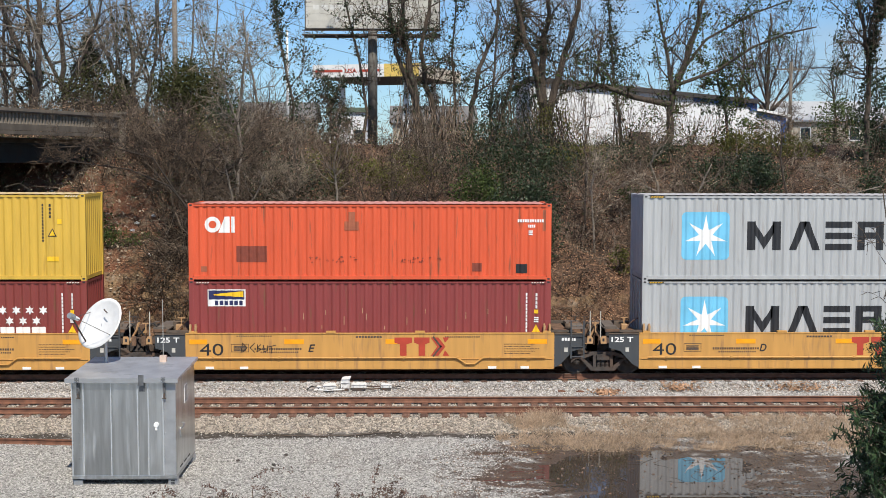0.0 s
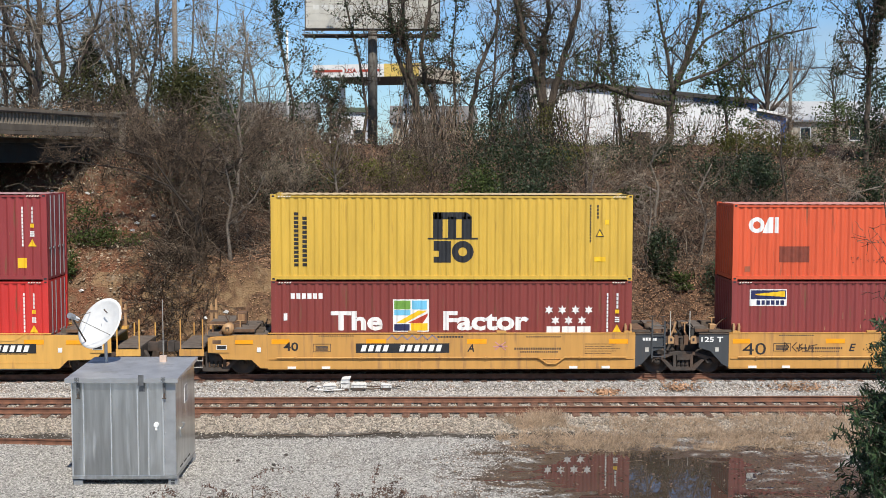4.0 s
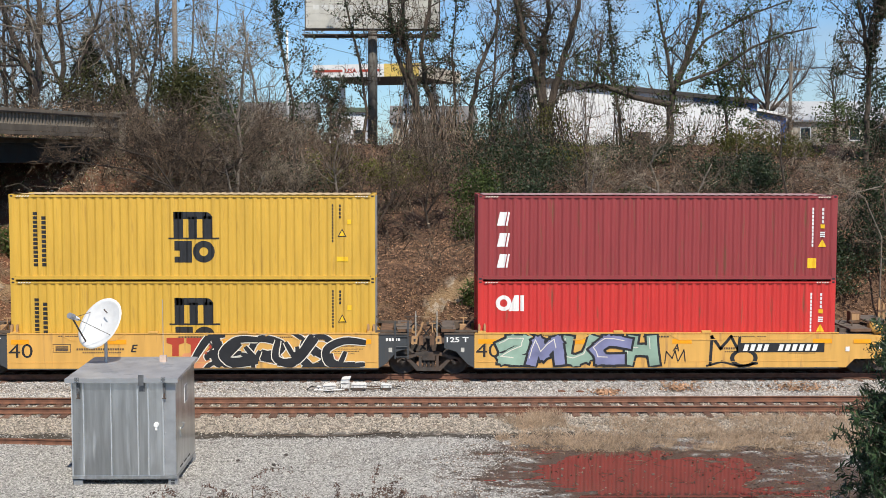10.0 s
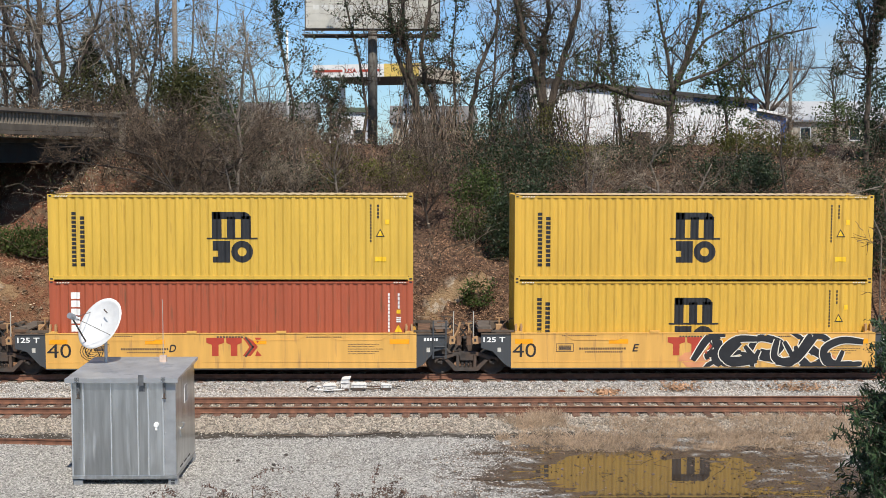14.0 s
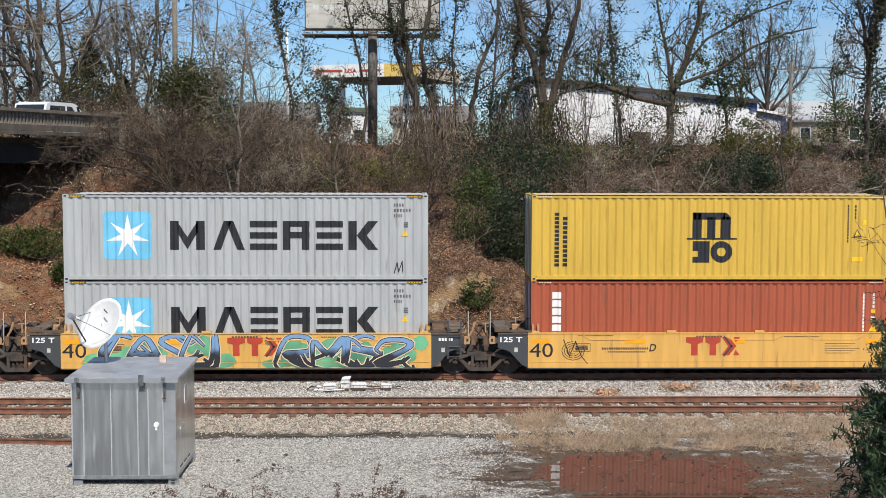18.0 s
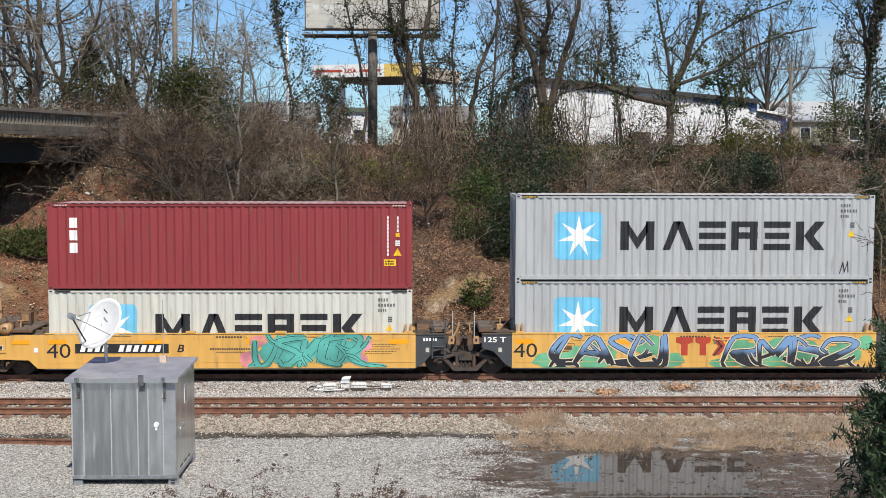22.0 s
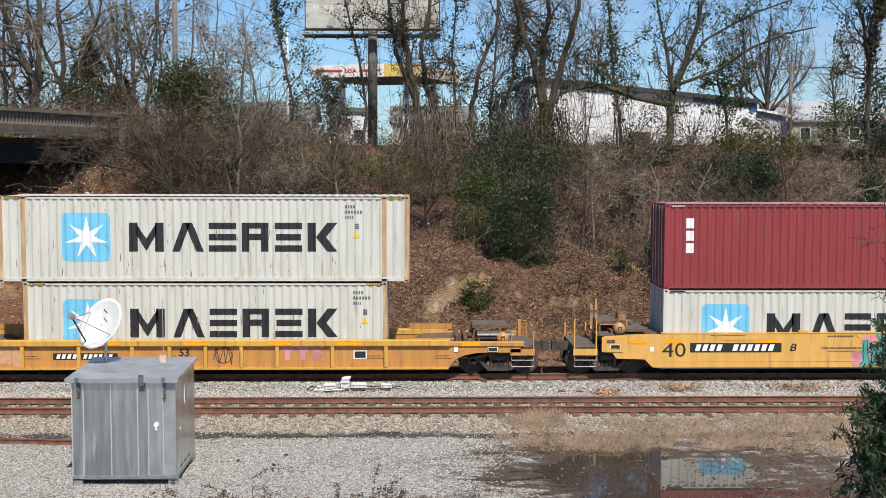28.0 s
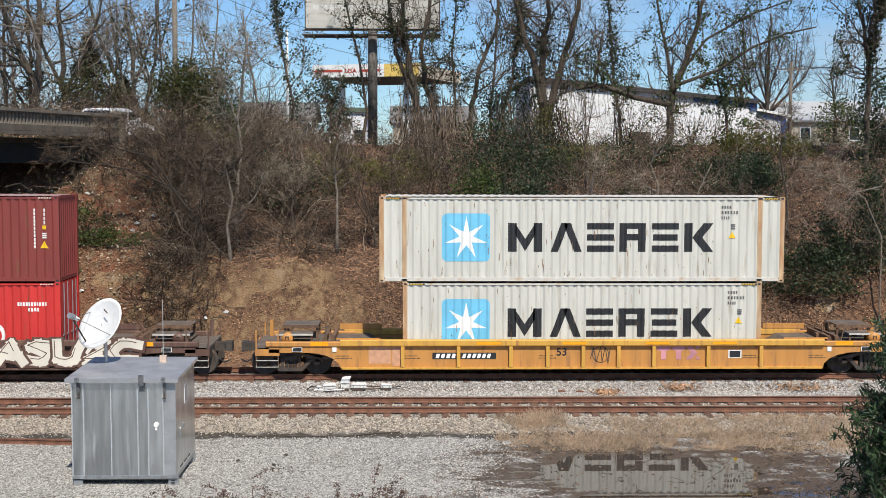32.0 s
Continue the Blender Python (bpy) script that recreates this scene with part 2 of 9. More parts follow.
def part(name, m, mat, parent, label="", at=None, smooth=False, kind=""):
    ob = new(name, m.data(name, mat, smooth) if isinstance(m, Mesh) else m)
    ob.parent = parent
    if at is not None:
        ob.matrix_basis = at
    if label or kind:
        tagged(ob, label, kind=kind)
    return ob


def thing(name, label, category, at, group="", kind=""):
    ob = new(name)
    ob.empty_display_size = 0.2
    ob.matrix_basis = at
    return tagged(ob, label, category, group, kind)


def whole(name, m, mat, label, category, at=None, group="", kind="", smooth=False):
    ob = new(name, m.data(name, mat, smooth) if isinstance(m, Mesh) else m)
    if at is not None:
        ob.matrix_basis = at
    return tagged(ob, label, category, group, kind)


GLYPHS = {}


def glyph_triangles(text, bold=0.0, shear=0.0):
    """Flat triangles of a line of text, cap height 1, from the built-in font."""
    key = (text, bold, shear)
    if key not in GLYPHS:
        cu = bpy.data.curves.new("lettering", "FONT")
        cu.body, cu.size, cu.offset, cu.shear, cu.resolution_u = text, 1.0, bold, shear, 3
        ob = bpy.data.objects.new("lettering", cu)
        scene.collection.objects.link(ob)
        bpy.context.view_layer.update()
        me = bpy.data.meshes.new_from_object(ob)
        me.calc_loop_triangles()
        co = [v.co for v in me.vertices]
        tris = [[(co[i].x, co[i].y) for i in t.vertices] for t in me.loop_triangles]
        x0 = min(p[0] for t in tris for p in t)
        x1 = max(p[0] for t in tris for p in t)
        z1 = max(p[1] for t in tris for p in t)
        GLYPHS[key] = ([[((x - x0) / (x1 - x0), z / z1) for x, z in t] for t in tris])
        bpy.data.objects.remove(ob)
        bpy.data.meshes.remove(me)
        bpy.data.curves.remove(cu)
    return GLYPHS[key]


def words(text, x, z, w, h, bold=0.02, shear=0.0):
    return [[(x + a * w, z + b * h) for a, b in t] for t in glyph_triangles(text, bold, shear)]


def bar(x, z, w, h):
    return [[(x, z), (x + w, z), (x + w, z + h), (x, z + h)]]


def bars(x, z, w, h, count, upright=True, fill=0.72):
    """Small bars in a row or a column, in place of small print."""
    out = []
    step = (h if upright else w) / count
    for i in range(count):
        if upright:
            out += bar(x, z + i * step, w, step * fill)
        else:
            out += bar(x + i * step, z, step * fill, h)
    return out


def slanted(x, z, w, h, count):
    """A row of leaning bars, in place of a painted number."""
    k = w / count
    return [[(x + i * k, z), (x + i * k + k * 0.66, z), (x + i * k + k * 0.66 + h * 0.3, z + h), (x + i * k + h * 0.3, z + h)] for i in range(count)]


def outline(poly, w):
    """Strips along a closed line."""
    out = []
    for i in range(len(poly)):
        (x0, z0), (x1, z1) = poly[i], poly[(i + 1) % len(poly)]
        d = math.hypot(x1 - x0, z1 - z0) or 1
        nx, nz = -(z1 - z0) / d * w / 2, (x1 - x0) / d * w / 2
        ex, ez = (x1 - x0) / d * w / 2, (z1 - z0) / d * w / 2
        out.append([(x0 - ex + nx, z0 - ez + nz), (x0 - ex - nx, z0 - ez - nz), (x1 + ex - nx, z1 + ez - nz), (x1 + ex + nx, z1 + ez + nz)])
    return out


def stroke(pts, w):
    return outline(pts, w)[:-1]


def ring(x, z, r0, r1, a0=0, a1=360, n=20, sx=1.0):
    out = []
    for i in range(n):
        t0, t1 = radians(a0 + (a1 - a0) * i / n), radians(a0 + (a1 - a0) * (i + 1) / n)
        out.append([(x + sx * r0 * math.cos(t0), z + r0 * math.sin(t0)), (x + sx * r1 * math.cos(t0), z + r1 * math.sin(t0)),
                    (x + sx * r1 * math.cos(t1), z + r1 * math.sin(t1)), (x + sx * r0 * math.cos(t1), z + r0 * math.sin(t1))])
    return out


def clip_x(poly, a, b):
    for side, lim in ((1, a), (-1, b)):
        out = []
        for i in range(len(poly)):
            p, q = poly[i - 1], poly[i]
            ip, iq = side * (p[0] - lim) >= 0, side * (q[0] - lim) >= 0
            if ip != iq:
                t = (lim - p[0]) / (q[0] - p[0])
                out.append((lim, p[1] + t * (q[1] - p[1])))
            if iq:
                out.append(q)
        poly = out
        if len(poly) < 3:
            return []
    return poly


def painted(m, polys, y, profile=None, lift=0.0):
    """Lays flat shapes (x, z) on a wall that faces -y, following the wall's folds (profile: x, y pairs)."""
    for poly in polys:
        y -= lift
        if not profile:
            m.add([(px, y, pz) for px, pz in poly], [tuple(range(len(poly)))])
            continue
        lo, hi = min(p[0] for p in poly), max(p[0] for p in poly)
        for (xa, ya), (xb, yb) in zip(profile, profile[1:]):
            if xb <= lo or xa >= hi or xb - xa < 1e-6:
                continue
            c = clip_x(poly, xa, xb)
            if c:
                m.add([(px, ya + (yb - ya) * (px - xa) / (xb - xa) + y, pz) for px, pz in c], [tuple(range(len(c)))])
    return m

# ---- ground ----
def smooth(a, b, t):
    t = max(0.0, min(1.0, (t - a) / (b - a)))
    return t * t * (3 - 2 * t)


def fbm(x, y, s, seed=0.0):
    return noise.fractal(Vector((x / s, y / s, seed)), 1.0, 2.0, 4)


WATER_Z = -0.50
TRACK_Y = 43.54          # centre of the train's track


def puddle_depth(x, y):
    """How far the lot sinks under the puddle; an uneven oval."""
    dx, dy = (x - 6.0) / 2.9, (y - 30.5) / 3.2
    d = 1.0 - math.sqrt(dx * dx + dy * dy) + 0.22 * fbm(x, y * 1.6, 2.2, 3.0)
    return max(0.0, min(1.0, d * 2.2))


def bank_crest(x):
    return 60.0 + 12.0 * smooth(-10, -5.0, x) + 1.6 * fbm(x, 0.0, 14.0, 5.0)


def deepen(x, y):
    """The bank is deeper away from the bridge: where a place of the shallow part lies there."""
    if y <= 50:
        return y
    far = 50 + (y - 50) * 2.1 if y < 63 else (77.3 + (y - 63) * 0.1 if y < 70 else max(y, 78.0))
    return y + (far - y) * smooth(-10, -5.0, x)


def bare_earth(x, y):
    """Where the foot of the bank is a bare ochre cut: 0 to 1."""
    n = 0.9 * fbm(x, y * 0.7, 1.6, 14.0)
    along_x = smooth(-11.6, -10.2, x + n) * (1 - smooth(-2.6, -1.4, x + n))
    return along_x * smooth(48.0, 48.4, y + 0.4 * n) * (1 - smooth(49.8, 50.4, y + 0.6 * n))


def ground_z(x, y):
    n1 = fbm(x, y, 1.2, 1.0)
    if y < 36.8:
        z = -0.43 + 0.03 * fbm(x, y, 3.0, 2.0) + 0.008 * n1
        wide = max(0.0, min(1.0, (1.25 - math.hypot((x - 6.9) / 5.0, (y - 30.6) / 4.4) + 0.3 * fbm(x, y * 2.0, 2.5, 9.0)) * 2.5))
        wet = puddle_depth(x, y)
        z -= 0.056 * wide + 0.09 * wet
        z += 0.035 * wide * fbm(x, y * 2.6, 0.8, 6.0) * (1.3 - 0.6 * wet)
        z += (0.2 + 0.03 * n1) * smooth(34.9 + 0.25 * fbm(x, 3.0, 3.0), 36.4, y)
        return z
    if y < 45.4:
        z = -0.21 + 0.012 * n1
        z -= 0.16 * smooth(39.5, 40.3, y) * (1 - smooth(41.2, 42.0, y))
        z -= 0.018 * (1 - smooth(39.1, 39.4, y))
        return z
    z = -0.21 - 0.25 * smooth(45.3, 46.0, y) * (1 - smooth(47.6, 48.2, y))
    foot = 47.7 + 0.5 * fbm(x, 7.0, 4.0)
    z += 2.75 * smooth(foot, foot + 2.6, y)                       # debris at the foot
    lip = 49.4 + 0.45 * fbm(x, 11.0, 2.5)
    z += max(0.0, 0.30 + 0.75 * fbm(x, 20.0, 4.0)) * smooth(lip, lip + 0.2, y)     # the little cliff
    z += 0.35 * smooth(-11.6, -10.2, x) * (1 - smooth(-2.6, -1.4, x)) * (smooth(48.5, 48.85, y + 0.3 * fbm(x, 2.0, 0.9)) - smooth(49.0, 51.0, y))
    t = max(0.0, min(1.0, (y - 48.6) / (bank_crest(x) - 48.6)))
    z += 5.5 * (0.25 * t + 0.75 * smooth(0, 1, t)) + (0.22 * n1 + 0.12 * fbm(x, y, 0.45, 4.0)) * smooth(46, 47.5, y) * (1 - smooth(60, 76, y))
    if y > 56:
        z = min(z, 8.1 + 0.02 * n1) if y < bank_crest(x) + 3 else 8.1
    return z


def lines(stops):
    out = []
    for a, b, step in stops:
        n = max(1, int(round((b - a) / step)))
        out += [a + (b - a) * i / n for i in range(n)]
    return out + [stops[-1][1]]


gx = lines([(-1500, -200, 325), (-200, -60, 20), (-60, -26, 2.0), (-26, 30, 0.22), (30, 60, 2.0), (60, 200, 20), (200, 1500, 325)])
gy_ = lines([(-300, -20, 40), (-20, 24, 4), (24, 28, 0.5), (28, 37, 0.16), (37, 45.5, 0.3), (45.5, 56, 0.22), (56, 78, 0.36), (78, 84, 1.5), (84, 120, 9), (120, 400, 40), (400, 2000, 400)])
gm = Mesh()
for yy in gy_:
    for xx in gx:
        gm.v.append((xx, yy, ground_z(xx, yy)))
nx = len(gx)
gm.f = [(j * nx + i, j * nx + i + 1, (j + 1) * nx + i + 1, (j + 1) * nx + i) for j in range(len(gy_) - 1) for i in range(nx - 1)]


def ground_material():
    """Gravel lot, ballast, dirt bank and leaf litter, blended by place with ragged borders."""
    m = bpy.data.materials.new("ground")
    m.use_nodes = True
    n, l = m.node_tree.nodes, m.node_tree.links
    bsdf = n["Principled BSDF"]
    bsdf.inputs["Roughness"].default_value = 0.95
    bsdf.inputs["Specular IOR Level"].default_value = 0.2
    geo = n.new("ShaderNodeNewGeometry")
    sep = n.new("ShaderNodeSeparateXYZ")
    l.new(geo.outputs["Position"], sep.inputs[0])

    def tex(kind, scale, detail=5):
        t = n.new(kind)
        t.inputs["Scale"].default_value = scale
        if kind == "ShaderNodeTexNoise":
            t.inputs["Detail"].default_value = detail
        l.new(geo.outputs["Position"], t.inputs["Vector"])
        return t

    def math_of(op, a, b):
        x = n.new("ShaderNodeMath")
        x.operation = op
        for s, v in zip(x.inputs, (a, b)):
            if isinstance(v, (int, float)):
                s.default_value = v
            else:
                l.new(v, s)
        return x.outputs[0]

    def rng(v, a, b, c=0.0, d=1.0):
        r = n.new("ShaderNodeMapRange")
        for key, val in (("From Min", a), ("From Max", b), ("To Min", c), ("To Max", d)):
            r.inputs[key].default_value = val
        l.new(v, r.inputs["Value"])
        return r.outputs["Result"]

    def mix(f, a, b):
        x = n.new("ShaderNodeMix")
        x.data_type = "RGBA"
        for s, v in ((x.inputs["Factor"], f), (x.inputs["A"], a), (x.inputs["B"], b)):
            if isinstance(v, tuple):
                s.default_value = (*v, 1)
            elif isinstance(v, (int, float)):
                s.default_value = v
            else:
                l.new(v, s)
        return x.outputs["Result"]

    big = tex("ShaderNodeTexNoise", 0.5, 6).outputs["Fac"]
    mid = tex("ShaderNodeTexNoise", 2.2, 8).outputs["Fac"]
    fine = tex("ShaderNodeTexNoise", 22, 6).outputs["Fac"]
    cells = tex("ShaderNodeTexVoronoi", 19)
    pebbles = tex("ShaderNodeTexVoronoi", 13)
    leafs = tex("ShaderNodeTexVoronoi", 11)
    ragged = math_of("ADD", sep.outputs["Y"], rng(mid, 0.3, 0.7, -0.35, 0.35))

    def grey(out, lo, hi):
        x = n.new("ShaderNodeSeparateColor")
        l.new(out, x.inputs[0])
        return rng(x.outputs[0], 0, 1, lo, hi)

    gravel = mix(grey(cells.outputs["Color"], 0, 1), (0.08, 0.075, 0.066), (0.54, 0.52, 0.48))
    gravel = mix(rng(big, 0.5, 0.68, 0, 0.6), gravel, (0.27, 0.25, 0.22))
    gravel = mix(rng(mid, 0.58, 0.75, 0, 0.4), gravel, (0.2, 0.18, 0.155))
    mud = mix(fine, (0.05, 0.036, 0.026), (0.12, 0.09, 0.068))
    rock = mix(grey(pebbles.outputs["Color"], 0, 1), (0.07, 0.06, 0.05), (0.46, 0.42, 0.36))
    rock = mix(rng(mid, 0.52, 0.7, 0, 0.65), rock, (0.22, 0.15, 0.105))
    dirt = mix(fine, (0.085, 0.05, 0.03), (0.25, 0.145, 0.085))
    dirt = mix(rng(big, 0.52, 0.7, 0, 0.55), dirt, (0.36, 0.24, 0.135))
    # litter colour darkened to stand in for the shaded gaps under the brush
    litter = mix(grey(leafs.outputs["Color"], 0, 1), (0.035, 0.022, 0.016), (0.17, 0.10, 0.064))
    litter = mix(rng(fine, 0.5, 0.75, 0, 0.6), litter, (0.05, 0.034, 0.025))
    # red clay under the straw beside the bridge
    clay = mix(fine, (0.085, 0.036, 0.022), (0.25, 0.11, 0.062))
    clay = mix(rng(mid, 0.46, 0.62, 0, 0.85), clay, (0.17, 0.12, 0.075))
    litter = mix(rng(math_of("ADD", sep.outputs["X"], rng(mid, 0.3, 0.7, -0.8, 0.8)), -10.4, -9.4, 0.9, 0), litter, clay)
    # mud round the puddle: low ground is wet
    low = rng(math_of("ADD", sep.outputs["Z"], rng(mid, 0.3, 0.7, -0.03, 0.03)), -0.475, -0.44, 1, 0)
    lot = mix(low, gravel, mud)
    c = mix(rng(ragged, 35.0, 35.5), lot, rock)
    rut = math_of("MULTIPLY", rng(ragged, 34.65, 34.85), rng(ragged, 35.2, 35.45, 1, 0))
    c = mix(math_of("MULTIPLY", rut, 0.9), c, (0.045, 0.036, 0.027))
    floor = mix(grey(leafs.outputs["Color"], 0, 1), (0.11, 0.06, 0.038), (0.26, 0.155, 0.095))
    floor = mix(rng(fine, 0.5, 0.75, 0, 0.5), floor, (0.07, 0.045, 0.03))
    dirt = mix(rng(math_of("ADD", big, math_of("MULTIPLY", mid, 0.4)), 0.67, 0.77), floor, dirt)
    c = mix(rng(ragged, 45.2, 45.8), c, dirt)
    c = mix(rng(math_of("ADD", ragged, rng(big, 0.3, 0.7, -1.0, 1.0)), 47.6, 49.2), c, litter)
    # bare rock on steep faces of the bank
    nz = n.new("ShaderNodeSeparateXYZ")
    l.new(geo.outputs["True Normal"], nz.inputs[0])
    steep = math_of("MULTIPLY", rng(math_of("ADD", nz.outputs["Z"], rng(mid, 0.3, 0.7, -0.12, 0.12)), 0.28, 0.46, 1, 0), math_of("MULTIPLY", rng(ragged, 46.8, 47.8), rng(big, 0.46, 0.56)))
    stone = mix(fine, (0.15, 0.09, 0.05), (0.38, 0.27, 0.155))
    stone = mix(rng(mid, 0.55, 0.62), stone, (0.45, 0.38, 0.29))
    c = mix(steep, c, stone)
    # the bare ochre cut beside the bridge
    ochre = mix(fine, (0.10, 0.056, 0.03), (0.22, 0.13, 0.068))
    ochre = mix(rng(mid, 0.48, 0.6, 0, 0.8), ochre, (0.25, 0.175, 0.10))
    sway = rng(mid, 0.3, 0.7, -0.8, 0.8)
    in_x = math_of("ADD", sep.outputs["X"], sway)
    in_y = math_of("ADD", sep.outputs["Y"], rng(big, 0.3, 0.7, -0.5, 0.5))
    cut_mask = math_of("MULTIPLY", math_of("MULTIPLY", rng(in_x, -11.4, -10.4), rng(in_x, -2.4, -1.4, 1, 0)), math_of("MULTIPLY", rng(in_y, 47.9, 48.3), rng(in_y, 49.7, 50.3, 1, 0)))
    c = mix(math_of("MULTIPLY", cut_mask, rng(mid, 0.42, 0.58, 0.1, 0.9)), c, ochre)
    l.new(c, bsdf.inputs["Base Color"])
    wet = mix(low, (0.95, 0.95, 0.95), (0.35, 0.35, 0.35))
    l.new(wet, bsdf.inputs["Roughness"])
    b = n.new("ShaderNodeBump")
    b.inputs["Strength"].default_value, b.inputs["Distance"].default_value = 0.8, 0.04
    h = math_of("ADD", rng(pebbles.outputs["Distance"], 0, 0.6, 1, 0), math_of("MULTIPLY", fine, 0.8))
    l.new(h, b.inputs["Height"])
    l.new(b.outputs["Normal"], bsdf.inputs["Normal"])
    return m


M_ground = ground_material()
ground = whole("ground", gm, M_ground, "gravel lot, ballast and leaf-covered railway bank", "ground", kind="structure", smooth=True)

M_water = material("puddle_water", (0.06, 0.046, 0.035), rough=0.015, vary=0.1, scale=1, bump=0.01, bump_scale=3, spec=0.6)
wm = Mesh()
NP = 64
wm.v = [(7.0 + 6.6 * math.cos(2 * math.pi * i / NP), 30.2 + 4.6 * math.sin(2 * math.pi * i / NP), WATER_Z) for i in range(NP)]
wm.f = [tuple(range(NP))]
whole("puddle", wm, M_water, "muddy brown puddle in the gravel lot", "puddle", kind="structure")


# ---- railway tracks ----
def track(yc, label, x0, x1, tie_step, seed):
    rnd = random.Random(seed)
    tr = thing("railway_track", label, "railway track", pose(0, yc, 0), kind="structure")
    prof = [(-0.07, -0.18), (0.07, -0.18), (0.07, -0.165), (0.012, -0.145), (0.010, -0.05), (0.036, -0.036), (0.036, -0.005), (-0.036, -0.005), (-0.036, -0.036), (-0.010, -0.05), (-0.012, -0.145), (-0.07, -0.165)]
    for s in (-1, 1):
        y = s * 0.755
        r = part("rail", Mesh().prism([(y + a, b) for a, b in prof], "x", x0, x1), M_rail, tr, "rusty steel rail")
        part("rail_head", Mesh().box(x0, y - 0.03, -0.0049, x1, y + 0.03, -0.001), M_railtop, r)
    tm = Mesh().slab(-0.115, -1.3, -0.34, 0.115, 1.3, -0.185, 0.015)
    tm = Mesh().prism([(-0.115, -0.34), (0.115, -0.34), (0.115, -0.2), (0.1, -0.185), (-0.1, -0.185), (-0.115, -0.2)], "y", -1.3, 1.3).data("tie", M_tie)
    plate = Mesh().box(-0.09, -0.17, -0.186, 0.09, 0.17, -0.174).data("tie_plate", M_rail)
    k = 0
    while x0 + k * tie_step < x1:
        q = x0 + (k + 0.5) * tie_step + rnd.uniform(-0.03, 0.03)
        t = part("tie", tm, M_tie, tr, "", pose(q, rnd.uniform(-0.05, 0.05), rnd.uniform(-0.012, 0.004), 0, 0, rnd.uniform(-1.5, 1.5)))
        if -22 < q < 24:
            for s in (-1, 1):
                part("tie_plate", plate, M_rail, t, "", pose(0, s * 0.755, 0.0))
        k += 1
    return tr


track(37.865, "rusty empty railway track on timber ties", -34, 34, 0.56, 3)
track(TRACK_Y, "railway track under the train", -60, 60, 0.56, 4)


# ---- bridge ----
def bridge():
    ax, ay = -13.43, 58.0
    dx, dy = -2.52, -8.4
    d = math.hypot(dx, dy)
    ang = math.degrees(math.atan2(dy, dx))
    b = thing("road_bridge", "weathered concrete road bridge with a balustrade", "bridge", pose(ax, ay, 0, 0, 0, ang), kind="structure")
    # local x runs along the bridge towards the near end, local y to the far side
    L = 62.0
    w = -11.0
    part("deck", Mesh().box(-0.2, w + 0.8, 7.95, L, -0.8, 8.12), M_concrete, b)
    for y in (0.0, w):
        s = 1 if y == 0 else -1
        part("kerb_beam", Mesh().box(-0.2, y - 0.12, 8.43, L, y + 0.12, 8.68), M_concrete, b)
        part("kerb_lip", Mesh().box(-0.2, y - 0.16, 8.27, L, y + 0.18, 8.41), M_concrete, b)
        part("top_rail", Mesh().prism([(y - 0.17, 9.12), (y + 0.17, 9.12), (y + 0.20, 9.18), (y + 0.18, 9.31), (y - 0.17, 9.31), (y - 0.19, 9.18)], "x", -0.2, L), M_concrete, b)
        bal = Mesh().prism([(-0.07, 8.68), (0.07, 8.68), (0.05, 8.78), (0.05, 9.04), (0.07, 9.12), (-0.07, 9.12), (-0.05, 9.04), (-0.05, 8.78)], "y", -0.09, 0.09).data("baluster", M_baluster)
        k = 0
        if y == 0:
            while k * 0.24 < 16:
                part("baluster", bal, M_baluster, b, "", pose(0.35 + k * 0.24, y, 0))
                k += 1
            part("parapet_panel", Mesh().box(16.3, y - 0.08, 8.68, L, y + 0.08, 9.12), M_concrete, b)
        else:
            part("parapet_panel", Mesh().box(0.0, y - 0.08, 8.68, L, y + 0.08, 9.12), M_concrete, b)
        part("end_post", Mesh().box(-0.50, y - 0.2, 6.6, -0.02, y + 0.22, 9.34).box(-0.54, y - 0.26, 9.34, 0.02, y + 0.26, 9.42), M_baluster, b, "square concrete end post")
    for k in range(5):
        y = -0.95 - k * 2.3
        part("girder", Mesh().box(0.3, y - 0.04, 7.2, L, y + 0.04, 7.94).box(0.3, y - 0.2, 7.14, L, y + 0.2, 7.2).box(0.3, y - 0.2, 7.86, L, y + 0.2, 7.94), M_girder, b, "dark steel girder")
    part("abutment", Mesh().box(-0.9, w, 5.0, 0.5, -0.1, 7.72), M_concrete, b)
    part("road_surface", Mesh().box(-80.0, w + 0.2, 8.121, L, -0.2, 8.15), M_asphalt, b)
    part("pier", Mesh().box(9.5, w + 0.5, -0.3, 10.3, -0.5, 6.9), M_concrete, b)
    return ax, ay, ang


M_girder = material("dark_girder_paint", (0.016, 0.022, 0.022), rough=0.7, vary=0.2, scale=1.5, dirt=(0.06, 0.04, 0.03), dirt_amount=0.3)
M_asphalt = material("asphalt", (0.055, 0.053, 0.05), rough=0.95, vary=0.2, scale=3)
bridge()

# ---- the train ----

NEAR_FACE = -1.219       # a container's near side from the track's centre
TRAIN = []               # everything that rolls along: (object, place along the train at 0 s, height)
WHEELS = []              # wheelsets that turn
PERIOD, DEPTH = 0.278, 0.036


def folds(a, b, depth, outer):
    """The zigzag of a corrugated sheet from a to b: (x, y) pairs, outer face at y=outer, recesses at outer+depth."""
    n = max(1, round((b - a) / PERIOD))
    step = (b - a) / n
    out = [(a, outer)]
    for i in range(n):
        x = a + i * step
        out += [(x + step * 0.13, outer), (x + step * 0.37, outer + depth), (x + step * 0.63, outer + depth), (x + step * 0.87, outer)]
    out.append((b, outer))
    return out


